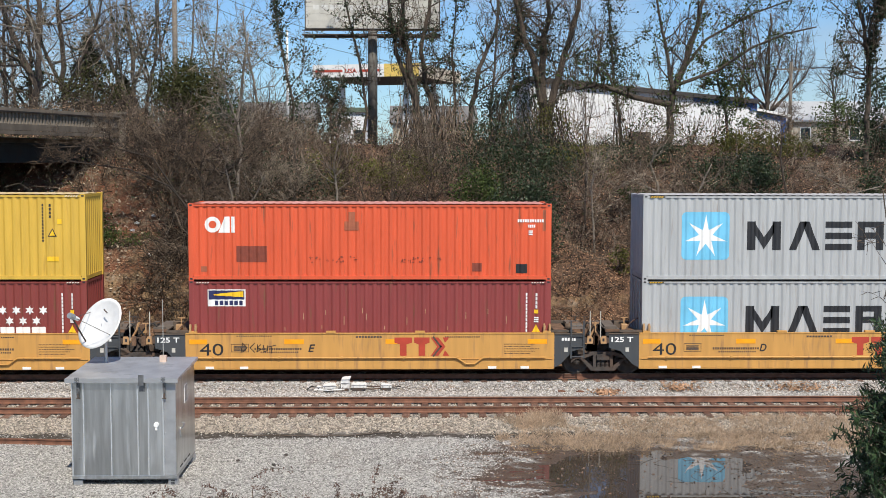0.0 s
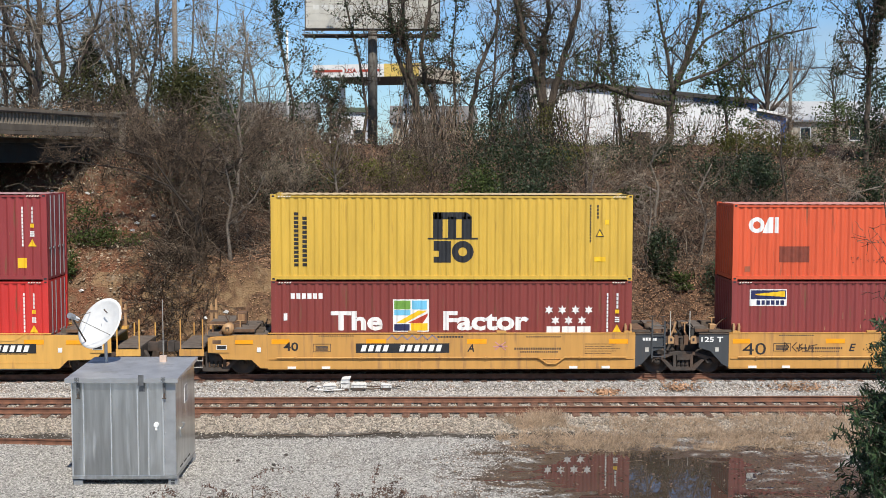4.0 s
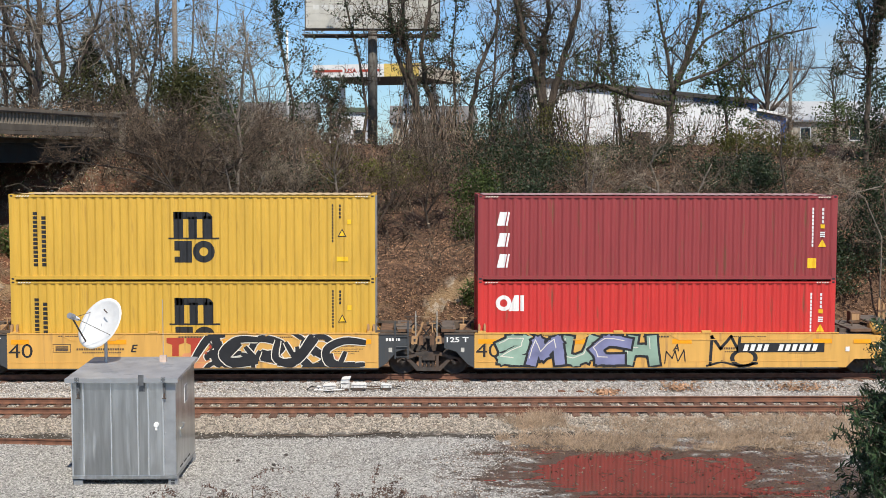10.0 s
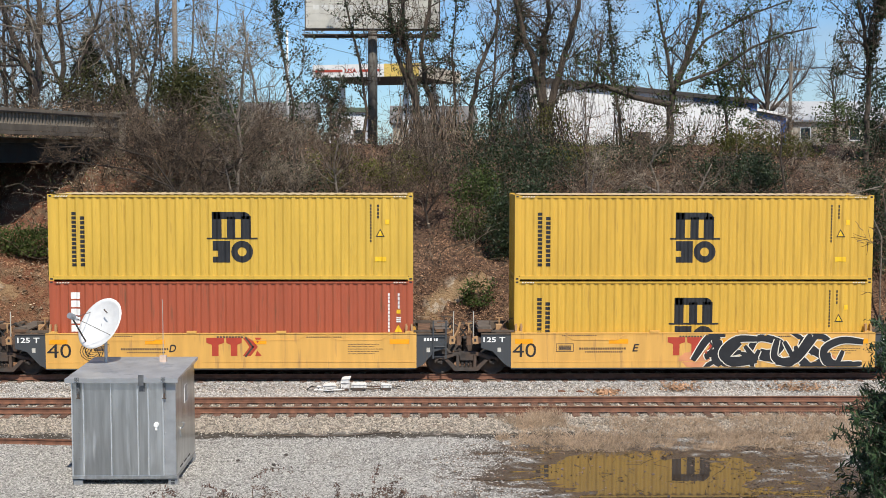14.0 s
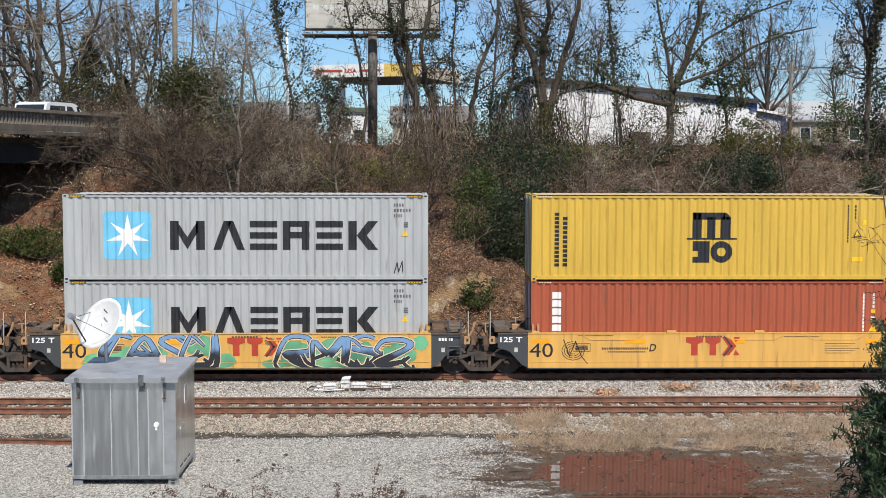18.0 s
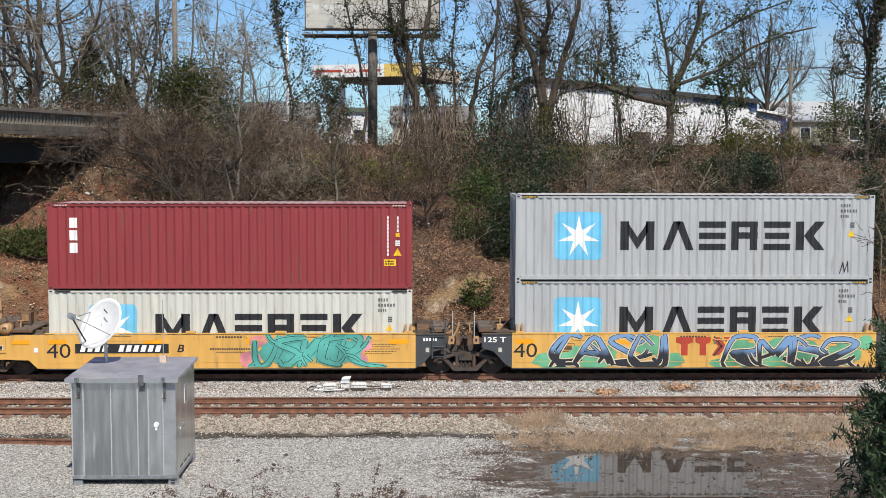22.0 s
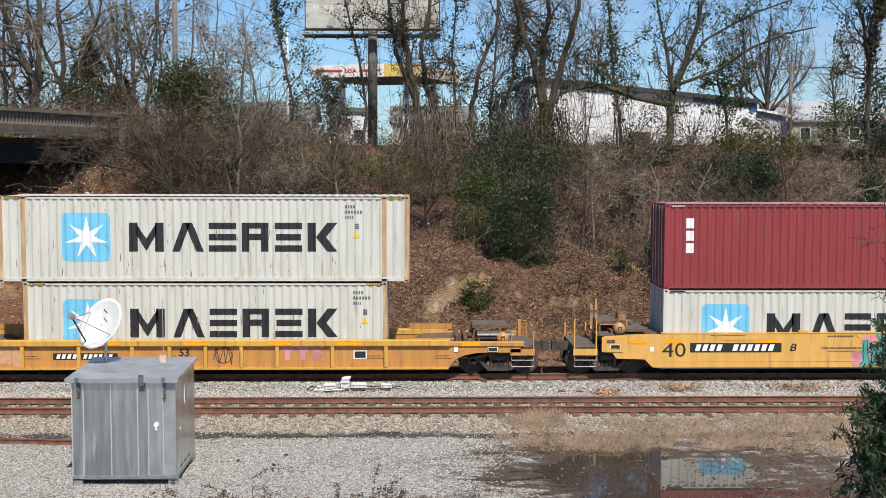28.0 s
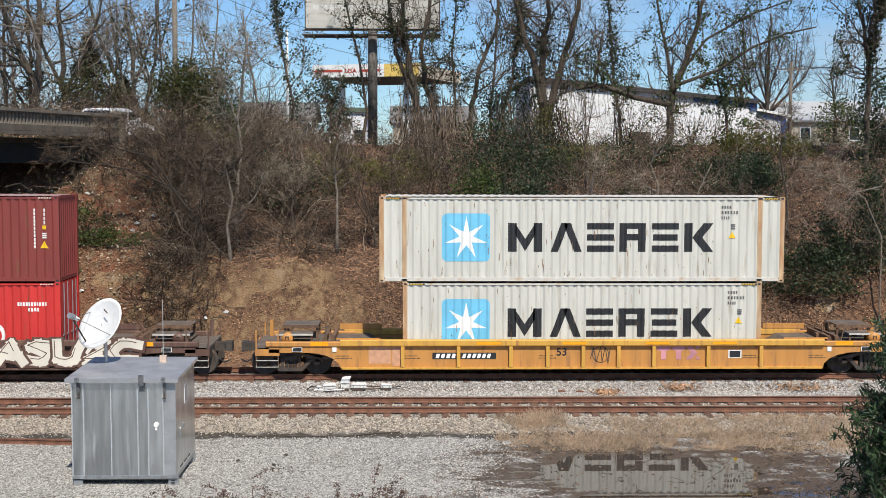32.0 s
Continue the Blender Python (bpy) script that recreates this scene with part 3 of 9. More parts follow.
def sheet(profile, z0, z1, swap=None):
    """A folded sheet between two heights."""
    m = Mesh()
    put = swap or (lambda x, y, z: (x, y, z))
    vs = [put(x, y, z) for x, y in profile for z in (z0, z1)]
    fs = [(2 * i, 2 * i + 2, 2 * i + 3, 2 * i + 1) for i in range(len(profile) - 1)]
    return m.add(vs, fs)


def faded(mat):
    """The chalky, sun-bleached version of a paint, for roofs."""
    c = BASE.get(mat.name, (0.4, 0.38, 0.35))
    return material("faded_roof_of_" + mat.name, tuple(0.55 * k + 0.45 * g for k, g in zip(c, (0.5, 0.45, 0.43))), rough=0.85, vary=0.15, scale=1.0, dirt=tuple(0.8 * k for k in c), dirt_amount=0.3)


def container(label, left, base, length, height, mat, doors="right", frame_mat=None, marks=(), posts=(), stack="lower"):
    """A steel box; left: its left end along the train. marks: (name, material, shapes, label)."""
    fm = frame_mat or mat
    rm = P_wornrail if frame_mat else mat
    root = thing("shipping_container", label, "shipping container", pose(left, TRACK_Y, base), "containers on the train")
    L, y0, y1 = length, NEAR_FACE, -NEAR_FACE
    z0, z1 = 0.165, height - 0.095
    a, b = 0.15, L - 0.15
    cuts = [a] + [p for q in posts for p in (q - 0.08, q + 0.08)] + [b]
    near = []
    for i in range(0, len(cuts), 2):
        near += folds(cuts[i], cuts[i + 1], DEPTH, y0 + 0.014)
    part("side_wall", sheet(near, z0, z1), mat, root)
    part("side_wall", sheet([(x, -y) for x, y in near], z0, z1), mat, root)
    part("roof", sheet(folds(0.2, L - 0.2, 0.012, height - 0.012), y0 + 0.07, y1 - 0.07, lambda x, y, z: (x, z, y)), faded(mat), root)
    part("floor", Mesh().box(0.1, y0 + 0.06, 0.05, L - 0.1, y1 - 0.06, 0.15), M_iron, root)
    for s in (-1, 1):
        ya, yb = sorted((s * 1.219, s * 1.155))
        part("bottom_rail", Mesh().box(0.178, ya, 0.04, L - 0.178, yb, z0), rm, root)
        part("top_rail", Mesh().box(0.178, ya, z1, L - 0.178, yb, height - 0.04), rm, root)
        for x in (0.0, L - 0.16):
            ya, yb = sorted((s * 1.214, s * 1.06))
            part("corner_post", Mesh().box(x + 0.004, ya, 0.118, x + 0.156, yb, height - 0.118), fm, root)
        for q in posts:
            part("corner_post", Mesh().box(q - 0.079, *sorted((s * 1.217, s * 1.1))[:1], 0.118, q + 0.079, max(s * 1.217, s * 1.1), height - 0.118), fm, root)
        for x in [0.0, L - 0.178] + [q - 0.089 for q in posts]:
            for z in (0.0, height - 0.118):
                ya, yb = sorted((s * 1.219, s * 1.06))
                c = part("corner_casting", Mesh().box(x, ya, z, x + 0.178, yb, z + 0.118), fm, root)
                if s < 0:
                    part("lifting_hole", Mesh().prism([(x + 0.05, z + 0.03), (x + 0.128, z + 0.03), (x + 0.138, z + 0.058), (x + 0.128, z + 0.088),
                                                       (x + 0.05, z + 0.088), (x + 0.04, z + 0.058)], "y", y0 - 0.003, y0 + 0.01), M_black, c)
    for end, x in (("left", 0.03), ("right", L - 0.03)):
        s = -1 if end == "left" else 1
        part("end_sill", Mesh().box(min(x, x - s * 0.06), y0 + 0.16, 0.02, max(x, x - s * 0.06), y1 - 0.16, 0.15), fm, root)
        part("end_header", Mesh().box(min(x, x - s * 0.06), y0 + 0.16, height - 0.11, max(x, x - s * 0.06), y1 - 0.16, height - 0.02), fm, root)
        if end == doors:
            for side in (-1, 1):
                ya, yb = sorted((side * 0.012, side * 1.05))
                d = part("door", Mesh().box(min(x, x - s * 0.05), ya, 0.155, max(x, x - s * 0.05), yb, height - 0.115), mat, root)
                for f in (0.28, 0.72):
                    yr = side * (0.012 + 1.04 * f)
                    part("lock_rod", Mesh().cyl((x + s * 0.03, yr, 0.1), (x + s * 0.03, yr, height - 0.06), 0.02, n=6), M_galv_dull, d)
                    part("rod_handle", Mesh().box(min(x + s * 0.02, x + s * 0.05), yr - 0.2, 1.05, max(x + s * 0.02, x + s * 0.05), yr + 0.03, 1.1), M_galv_dull, d)
                for f in (0.22, 0.5, 0.78):
                    part("hinge", Mesh().box(min(x - s * 0.02, x + s * 0.025), side * 1.05 - 0.06, height * f, max(x - s * 0.02, x + s * 0.025), side * 1.05 + 0.06, height * f + 0.09), fm, d)
        else:
            prof = folds(y0 + 0.16, y1 - 0.16, 0.045, 0)
            part("end_wall", sheet(prof, 0.15, height - 0.11, lambda u, v, w: (x - s * (0.005 + v), u, w)), mat, root)
    for i, (name, mm, shapes, lab) in enumerate(marks):
        for each in shapes if isinstance(shapes, tuple) else (shapes,):
            part(name, painted(Mesh(), each, -0.004 - 0.002 * i, near).weld(), mm, root, lab, kind="" if lab else "stuff")
    for x in (0.24, L - 0.68):
        st = [[(x + 0.09 * i, z1 + 0.006), (x + 0.05 + 0.09 * i, z1 + 0.006), (x + 0.09 + 0.09 * i, height - 0.044), (x + 0.04 + 0.09 * i, height - 0.044)] for i in range(5)]
        if mat is P_maersk_a or mat is P_maersk_b:
            part("hazard_marking", painted(Mesh(), [[(x - 0.02, z1 + 0.003), (x + 0.5, z1 + 0.003), (x + 0.5, height - 0.041), (x - 0.02, height - 0.041)]], y0 - 0.003), M_black, root)
        if height > 2.7:
            part("hazard_stripe", painted(Mesh(), st, y0 - 0.006), M_yellow_sign if mat is P_maersk_a or mat is P_maersk_b else G_white, root, kind="stuff")
    TRAIN.append((root, left, base))
    return root


# ---- markings ----
def warning_sign(x, z, s=0.3):
    return [[(x, z), (x + s, z), (x + s / 2, z + s * 0.92)]]


def star(x, z, r, points=7, inner=0.32, turn=90):
    out = []
    for i in range(points):
        t0, t1, t2 = (radians(turn + 360 / points * (i + k)) for k in (-0.5, 0, 0.5))
        out.append([(x, z), (x + r * inner * math.cos(t0), z + r * inner * math.sin(t0)), (x + r * math.cos(t1), z + r * math.sin(t1)),
                    (x + r * inner * math.cos(t2), z + r * inner * math.sin(t2))])
    return out


def soft_square(x, z, s):
    c = s * 0.11
    arc = [(c - c * math.cos(radians(15 * k)), c - c * math.sin(radians(15 * k))) for k in range(7)]
    pts = [(x + a, z + b) for a, b in arc] + [(x + s - a, z + b) for a, b in reversed(arc)] + [(x + s - a, z + s - b) for a, b in arc] + [(x + a, z + s - b) for a, b in reversed(arc)]
    return [pts]


def six_blocks(x, z, w, h):
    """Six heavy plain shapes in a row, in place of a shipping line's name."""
    u, t = w / 6.0, h * 0.26
    g = u * 0.86
    one = bar(x, z, t * 1.15, h) + bar(x + g * 1.16 - t * 1.15, z, t * 1.15, h) + [[(x + t * 0.9, z + h), (x + g * 0.58, z + h * 0.45), (x + g * 0.58, z + h * 0.02), (x + t * 0.9, z + h * 0.62)], [(x + g * 0.58, z + h * 0.02), (x + g * 0.58, z + h * 0.45), (x + g * 1.16 - t * 0.9, z + h), (x + g * 1.16 - t * 0.9, z + h * 0.62)]]
    a = x + u * 1.24
    two = [[(a, z), (a + t, z), (a + g * 0.62, z + h), (a + g * 0.36, z + h)], [(a + g * 1.06 - t, z), (a + g * 1.06, z), (a + g * 0.68, z + h), (a + g * 0.42, z + h)]]
    a = x + u * 2.3
    three = bar(a, z, g * 0.92, h * 0.22) + bar(a, z + h * 0.39, g * 0.92, h * 0.22) + bar(a, z + h * 0.78, g * 0.92, h * 0.22)
    a = x + u * 3.25
    four = bar(a, z, t, h * 0.4) + bar(a + g * 0.64, z, t, h * 0.4) + bar(a, z + h * 0.4, g * 0.9, h * 0.22) + bar(a, z + h * 0.62, t, h * 0.18) + bar(a + g * 0.64, z + h * 0.62, t, h * 0.18) + bar(a, z + h * 0.8, g * 0.9, h * 0.2)
    a = x + u * 4.2
    five = bar(a, z, g * 0.92, h * 0.22) + bar(a + g * 0.04, z + h * 0.39, g * 0.84, h * 0.22) + bar(a, z + h * 0.78, g * 0.92, h * 0.22)
    a = x + u * 5.15
    six = [[(a, z + h), (a, z), (a + t * 1.1, z), (a + t * 1.1, z + h)], [(a + t * 1.1, z + h * 0.5), (a + g * 0.66, z + h), (a + g, z + h), (a + g * 0.62, z + h * 0.5), (a + g, z), (a + g * 0.66, z)]]
    return (one, two, *[[b] for b in three], four, *[[b] for b in five], six)


def small_print(L, h, white=True):
    """Number, size code, plate and warning triangle by the right end."""
    ink = M_white if white else M_black
    return [("number_print", ink, bars(L - 0.85, h - 1.75, 0.055, 1.35, 11, True, 0.8) + bars(L - 0.52, h - 0.95, 0.06, 0.55, 4, True, 0.8), ""),
            ("data_plate", M_yellow_sign, bar(L - 0.56, h - 1.12, 0.13, 0.13), ""),
            ("plate_print", ink, bars(L - 0.57, h - 1.42, 0.15, 0.2, 3), ""),
            ("warning_sign", M_yellow_sign, warning_sign(L - 0.64, h - 1.75, 0.28), "yellow warning triangle")]


def square_print(L, h):
    return [("number_print", M_greyprint, bars(L - 1.15, h - 0.40, 0.36, 0.10, 4, False, 0.6) + bars(L - 1.15, h - 0.58, 0.6, 0.10, 6, False, 0.6) + bars(L - 1.15, h - 0.76, 0.3, 0.10, 4, False, 0.6)
             + bars(L - 0.82, h - 1.1, 0.14, 0.2, 3), ""),
            ("warning_sign", M_yellow_sign, warning_sign(L - 0.9, h - 1.4, 0.24), "yellow warning triangle")]


def grey_line(left, base, h, mat, label, L=12.192, posts=(), doors="right", dirt=(), x=0.0, frame_mat=None, logo_z=None):
    z = h - 2.19 if logo_z is None else logo_z
    sq = [("logo_panel", M_skyblue, soft_square(1.32 + x, z, 1.62), "light blue square"),
          ("logo_star", M_white, star(2.14 + x, z + 0.79, 0.74), "white seven-pointed star"),
          ("name_block", M_black, six_blocks(3.55 + x, z + 0.33, 6.95, 0.97), "heavy black shape")]
    return container(label, left, base, L, h, mat, doors, frame_mat, sq + square_print(L - (1.0 if posts else 0.0), h) + list(dirt), posts)


def yellow_line(left, base, h, mat, label, doors="left"):
    mx, mz = 5.45, h - 1.45
    logo = []
    logo += bar(mx, mz, 0.32, 0.86) + bar(mx + 0.5, mz, 0.28, 0.7) + bar(mx + 0.96, mz, 0.34, 0.72) + bar(mx, mz + 0.62, 1.1, 0.24)
    logo += ring(mx + 1.05, mz + 0.62, 0.0, 0.245, 0, 90, 6)
    logo += bar(mx - 0.18, mz - 0.06, 1.7, 0.06)
    low_l = bar(mx + 0.02, mz - 0.84, 0.58, 0.2) + bar(mx + 0.02, mz - 0.44, 0.58, 0.33) + bar(mx + 0.2, mz - 0.64, 0.4, 0.2)
    low_r = ring(mx + 1.0, mz - 0.475, 0.15, 0.37, 0, 360, 18)
    side = bars(0.78, h - 2.42, 0.15, 1.86, 13) + bars(1.06, h - 2.42, 0.15, 1.72, 11)
    marks = [("emblem_shape", M_black, (logo, low_l, low_r), "black rounded emblem"), ("name_print", M_black, side, ""),
             ("number_print", M_black, bars(10.74, h - 1.6, 0.05, 1.3, 12) + bars(10.98, h - 0.8, 0.06, 0.5, 4), ""),
             ("warning_sign", M_black, warning_sign(10.93, h - 1.42, 0.3), ""),
             ("warning_face", M_yellow_sign, [[(10.98, h - 1.39), (11.18, h - 1.39), (11.08, h - 1.2)]], ""),
             ("data_plate", M_yellow_sign, bar(11.25, h - 1.0, 0.14, 0.16) + bar(10.9, h - 2.25, 0.38, 0.16), "")]
    return container(label, left, base, 12.192, h, mat, doors, None, marks)


HC, STD, FLOOR = 2.896, 2.591, 0.355
P_maersk_a = paint("grey_box_paint", (0.395, 0.41, 0.415), 0.1, dirt_col=(0.28, 0.26, 0.24))
P_maersk_b = paint("old_grey_box_paint", (0.565, 0.56, 0.505), 0.15, dirt_col=(0.38, 0.33, 0.26))
P_orange = paint("orange_box_paint", (0.62, 0.095, 0.035), 0.05)
P_maroon = paint("maroon_box_paint", (0.235, 0.045, 0.042), 0.08)
P_maroon_b = paint("dark_red_box_paint", (0.27, 0.04, 0.042), 0.1)
P_brown = paint("brown_box_paint", (0.21, 0.042, 0.035), 0.1)
P_red = paint("red_box_paint", (0.55, 0.035, 0.03), 0.08)
P_yellow = paint("yellow_box_paint", (0.59, 0.38, 0.055), 0.06, dirt_col=(0.42, 0.26, 0.04))
P_yellow_b = paint("golden_box_paint", (0.60, 0.365, 0.05), 0.1, dirt_col=(0.42, 0.25, 0.04))
P_rustbox = paint("rust_orange_box_paint", (0.36, 0.085, 0.04), 0.15)
P_texred = paint("crimson_box_paint", (0.25, 0.035, 0.038), 0.08)
P_rustframe = material("rusty_frame_paint", (0.50, 0.37, 0.23), rough=0.75, vary=0.2, scale=2.5, dirt=(0.36, 0.16, 0.06), dirt_amount=0.8, dirt_scale=1.6, stretch=(2.5, 2.5, 0.5), bump=0.2, bump_scale=30)
P_wornrail = material("worn_rail_paint", (0.58, 0.57, 0.52), rough=0.7, vary=0.12, scale=3, dirt=(0.40, 0.27, 0.16), dirt_amount=0.35, dirt_scale=3.0, bump=0.1)
P_rustspot = material("rust_spot", (0.26, 0.15, 0.085), rough=0.9, vary=0.3, scale=9)
G_white = material("spray_white", (0.68, 0.64, 0.55), rough=0.6, vary=0.1, scale=1.0)
P_mend = material("mend_paint", (0.20, 0.045, 0.025), rough=0.6)
P_primer = material("primer_patch", (0.33, 0.10, 0.05), rough=0.7)
P_navy = material("navy_paint", (0.02, 0.025, 0.09), rough=0.5)
P_lime = material("leaf_green_paint", (0.16, 0.34, 0.06), rough=0.5)

def scraped(x0, x1, z, seed):
    """A row of small scrapes where another box rubbed along."""
    rnd = random.Random(seed)
    out = []
    for k in range(26):
        q, zz = rnd.uniform(x0, x1), z + rnd.uniform(-0.09, 0.09)
        w, h = rnd.uniform(0.015, 0.07), rnd.uniform(0.012, 0.05)
        out.append([(q, zz), (q + w, zz + rnd.uniform(-0.02, 0.02)), (q + w * 0.8, zz + h), (q - w * 0.2, zz + h * 0.7)])
    return out


# the line of units along the train (left end of each lower container)
X = [7.83, -7.46, -23.06, -42.69, -58.34, -73.95, -89.63, -105.3, -126.85, -150.51]
T2 = FLOOR + HC
grey_line(X[0], FLOOR, HC, P_maersk_a, "grey corrugated container with a blue star panel, in the well", doors="left", logo_z=HC - 2.17)
grey_line(X[0], T2, HC, P_maersk_a, "grey corrugated container with a blue star panel, stacked on top", doors="right")
container("dark red corrugated container with a small sign, in the well", X[1], FLOOR, 12.192, HC, P_maroon, "right",
          marks=[("sign_panel", M_white, bar(0.62, HC - 0.87, 1.27, 0.57), "small white-edged sign"),
                 ("sign_sky", P_navy, bar(0.655, HC - 0.64, 1.2, 0.305), ""),
                 ("sign_beam", M_yellow_sign, [[(0.82, HC - 0.5), (1.82, HC - 0.56), (1.82, HC - 0.36), (0.82, HC - 0.46)]], ""),
                 ("sign_print", P_navy, bars(0.86, HC - 0.83, 0.98, 0.15, 6, False), ""),
                 ("rust_drip", P_rustframe, [q for k in range(14) for q in bar(3.2 + (k * 1.37) % 7.6, 1.2 + (k * 0.53) % 0.7, 0.02, 0.12 + 0.05 * (k % 4))], "")]
          + small_print(12.192, HC))
container("orange corrugated container with patched spots, stacked on top", X[1], T2, 12.192, STD, P_orange, "right",
          marks=[("name_shape", M_white, (ring(0.81, STD - 0.71, 0.13, 0.27, 0, 360, 14), [[(1.0, STD - 0.98), (1.38, STD - 0.98), (1.38, STD - 0.44), (1.22, STD - 0.44)]],
                                         bar(1.43, STD - 0.98, 0.12, 0.54)), "plain white shape"),
                 ("mended_patch", P_mend, bar(1.6, 0.62, 1.02, 0.54), "brown square patch"),
                 ("mended_patch", P_mend, bar(9.52, 0.31, 0.32, 0.28), ""),
                 ("mended_patch", M_black, bar(11.0, 0.25, 0.38, 0.31), "black square patch"),
                 ("faded_patch", P_primer, bar(5.22, STD - 0.9, 0.48, 0.3) + bar(5.36, STD - 0.6, 0.22, 0.32) + bar(0.42, 0.3, 0.2, 0.18) + bar(11.9, STD - 0.9, 0.1, 0.7), ""),
                 ("scratch", P_mend, scraped(4.0, 5.6, 0.7, 3) + scraped(7.1, 8.5, 0.68, 4), ""),
                 ("number_print", M_white, bars(11.05, STD - 0.62, 0.9, 0.1, 11, False) + bars(11.4, STD - 0.8, 0.26, 0.1, 4, False) + bars(11.42, STD - 1.05, 0.14, 0.17, 3), "")])
zr = HC - 1.66
container("maroon container with white slogan and coloured emblem, in the well", X[2], FLOOR, 12.192, HC, P_brown, "left",
          marks=[("slogan", M_white, (words("The", 2.0, zr, 1.75, 0.62, 0.035), words("Factor", 5.8, zr, 2.9, 0.62, 0.035)), "bold white words"),
                 ("site_print", M_white, bars(0.66, HC - 0.62, 1.12, 0.19, 6, False), ""),
                 ("emblem_rim", M_white, bar(4.1, HC - 1.74, 1.22, 1.1), ""),
                 ("emblem_top", P_lime, bar(4.14, HC - 0.98, 0.55, 0.3), ""), ("emblem_side", M_skyblue, bar(4.14, HC - 1.18, 0.55, 0.18) + bar(4.74, HC - 0.98, 0.5, 0.3), ""),
                 ("emblem_slash", M_yellow_sign, [[(4.2, HC - 1.44), (4.5, HC - 1.44), (5.26, HC - 1.02), (4.95, HC - 1.02)], [(4.7, HC - 1.7), (5.27, HC - 1.7), (5.27, HC - 1.45), (4.7, HC - 1.45)]], ""),
                 ("emblem_foot", P_navy, [[(4.14, HC - 1.7), (4.66, HC - 1.7), (4.66, HC - 1.48), (4.14, HC - 1.48)]], ""),
                 ("emblem_red", M_red_letter, [[(4.6, HC - 1.44), (5.1, HC - 1.44), (5.27, HC - 1.2), (5.27, HC - 1.12)]], ""),
                 ("small_star", M_white, tuple(star(9.38 + 0.45 * (k % 4) + (0.22 if k > 3 else 0), HC - (1.0 if k < 4 else 1.36), 0.16, 6, 0.5) for k in range(7)), "small white star"),
                 ("name_shape", M_white, tuple(bar(9.3 + 0.52 * k, HC - 1.9, 0.46, 0.34) for k in range(3)), "heavy white shape"),
                 ("small_plate", M_white, bar(0.42, HC - 1.35, 0.12, 0.24), "")] + small_print(12.192, HC))
yellow_line(X[2], T2, HC, P_yellow, "yellow corrugated container with a black emblem, stacked on top")
tick = M_white
container("bright red corrugated container, in the well", X[3], FLOOR, 12.192, HC, P_red, "right",
          marks=[("name_shape", M_white, (ring(0.88, HC - 0.77, 0.13, 0.27, 0, 360, 14), [[(1.05, HC - 1.04), (1.4, HC - 1.04), (1.4, HC - 0.5), (1.25, HC - 0.5)]],
                                         bar(1.45, HC - 1.04, 0.12, 0.54)), "plain white shape")] + small_print(12.192, HC))
container("faded dark red corrugated container, stacked on top", X[3], T2, 12.192, HC, P_maroon_b, "right",
          marks=[("name_shape", M_white, tuple(([[(0.64, HC - 1.04 - 0.71 * k), (0.9, HC - 1.04 - 0.71 * k), (0.98, HC - 0.58 - 0.71 * k), (0.74, HC - 0.58 - 0.71 * k)]]
                                                                        + [[(0.94, HC - 1.04 - 0.71 * k), (1.0, HC - 1.04 - 0.71 * k), (1.08, HC - 0.58 - 0.71 * k), (1.02, HC - 0.58 - 0.71 * k)]]) for k in range(3)), "slanted white shape"),
                 ("scuff", P_primer, [q for k in range(22) for q in bar(1.0 + (k * 3.71) % 10.5, 0.35 + (k * 0.77) % 1.6, 0.005 + 0.003 * (k % 3), 0.03 + 0.04 * (k % 4))], ""),
                 ("caution_plate", M_yellow_sign, bar(11.2, 0.42, 0.3, 0.34), "")] + small_print(12.192, HC))
yellow_line(X[4], FLOOR, HC, P_yellow_b, "golden yellow corrugated container, in the well", "right")
yellow_line(X[4], T2, HC, P_yellow_b, "golden yellow container with a black emblem, stacked on top", "right")
container("rust-orange corrugated container, in the well", X[5], FLOOR, 12.192, HC, P_rustbox, "left",
          marks=[("name_bar", M_white, tuple([q] for q in bars(0.72, HC - 2.0, 0.3, 1.66, 6, True, 0.8)), "white shape")] + small_print(12.192, HC))
yellow_line(X[5], T2, HC, P_yellow, "yellow corrugated container with a black emblem, stacked on top")
grey_line(X[6], FLOOR, HC, P_maersk_a, "grey corrugated container with a blue star panel, in the well", doors="left")
grey_line(X[6], T2, HC, P_maersk_a, "grey corrugated container with a blue star panel, stacked on top", doors="left",
          dirt=[("scribble", M_black, stroke([(11.05, 0.25), (11.15, 0.6), (11.2, 0.3), (11.32, 0.65), (11.34, 0.3)], 0.03), "")])
grey_line(X[7], FLOOR, STD, P_maersk_b, "pale grey container with a blue star panel, in the well", doors="left", logo_z=STD - 2.12)
container("crimson corrugated container, stacked on top", X[7], FLOOR + STD, 12.192, HC, P_texred, "left",
          marks=[("name_bar", M_white, tuple([q] for q in bars(0.74, HC - 1.66, 0.26, 1.26, 3, True, 0.8)), "white shape"),
                 ("caution_plate", M_yellow_sign, bar(11.24, 0.8, 0.4, 0.22), "yellow caution plate"),
                 ("caution_print", M_black, bars(11.28, 0.84, 0.32, 0.05, 4, False) + bars(11.28, 0.92, 0.32, 0.06, 7, False), "")] + small_print(12.192, HC))


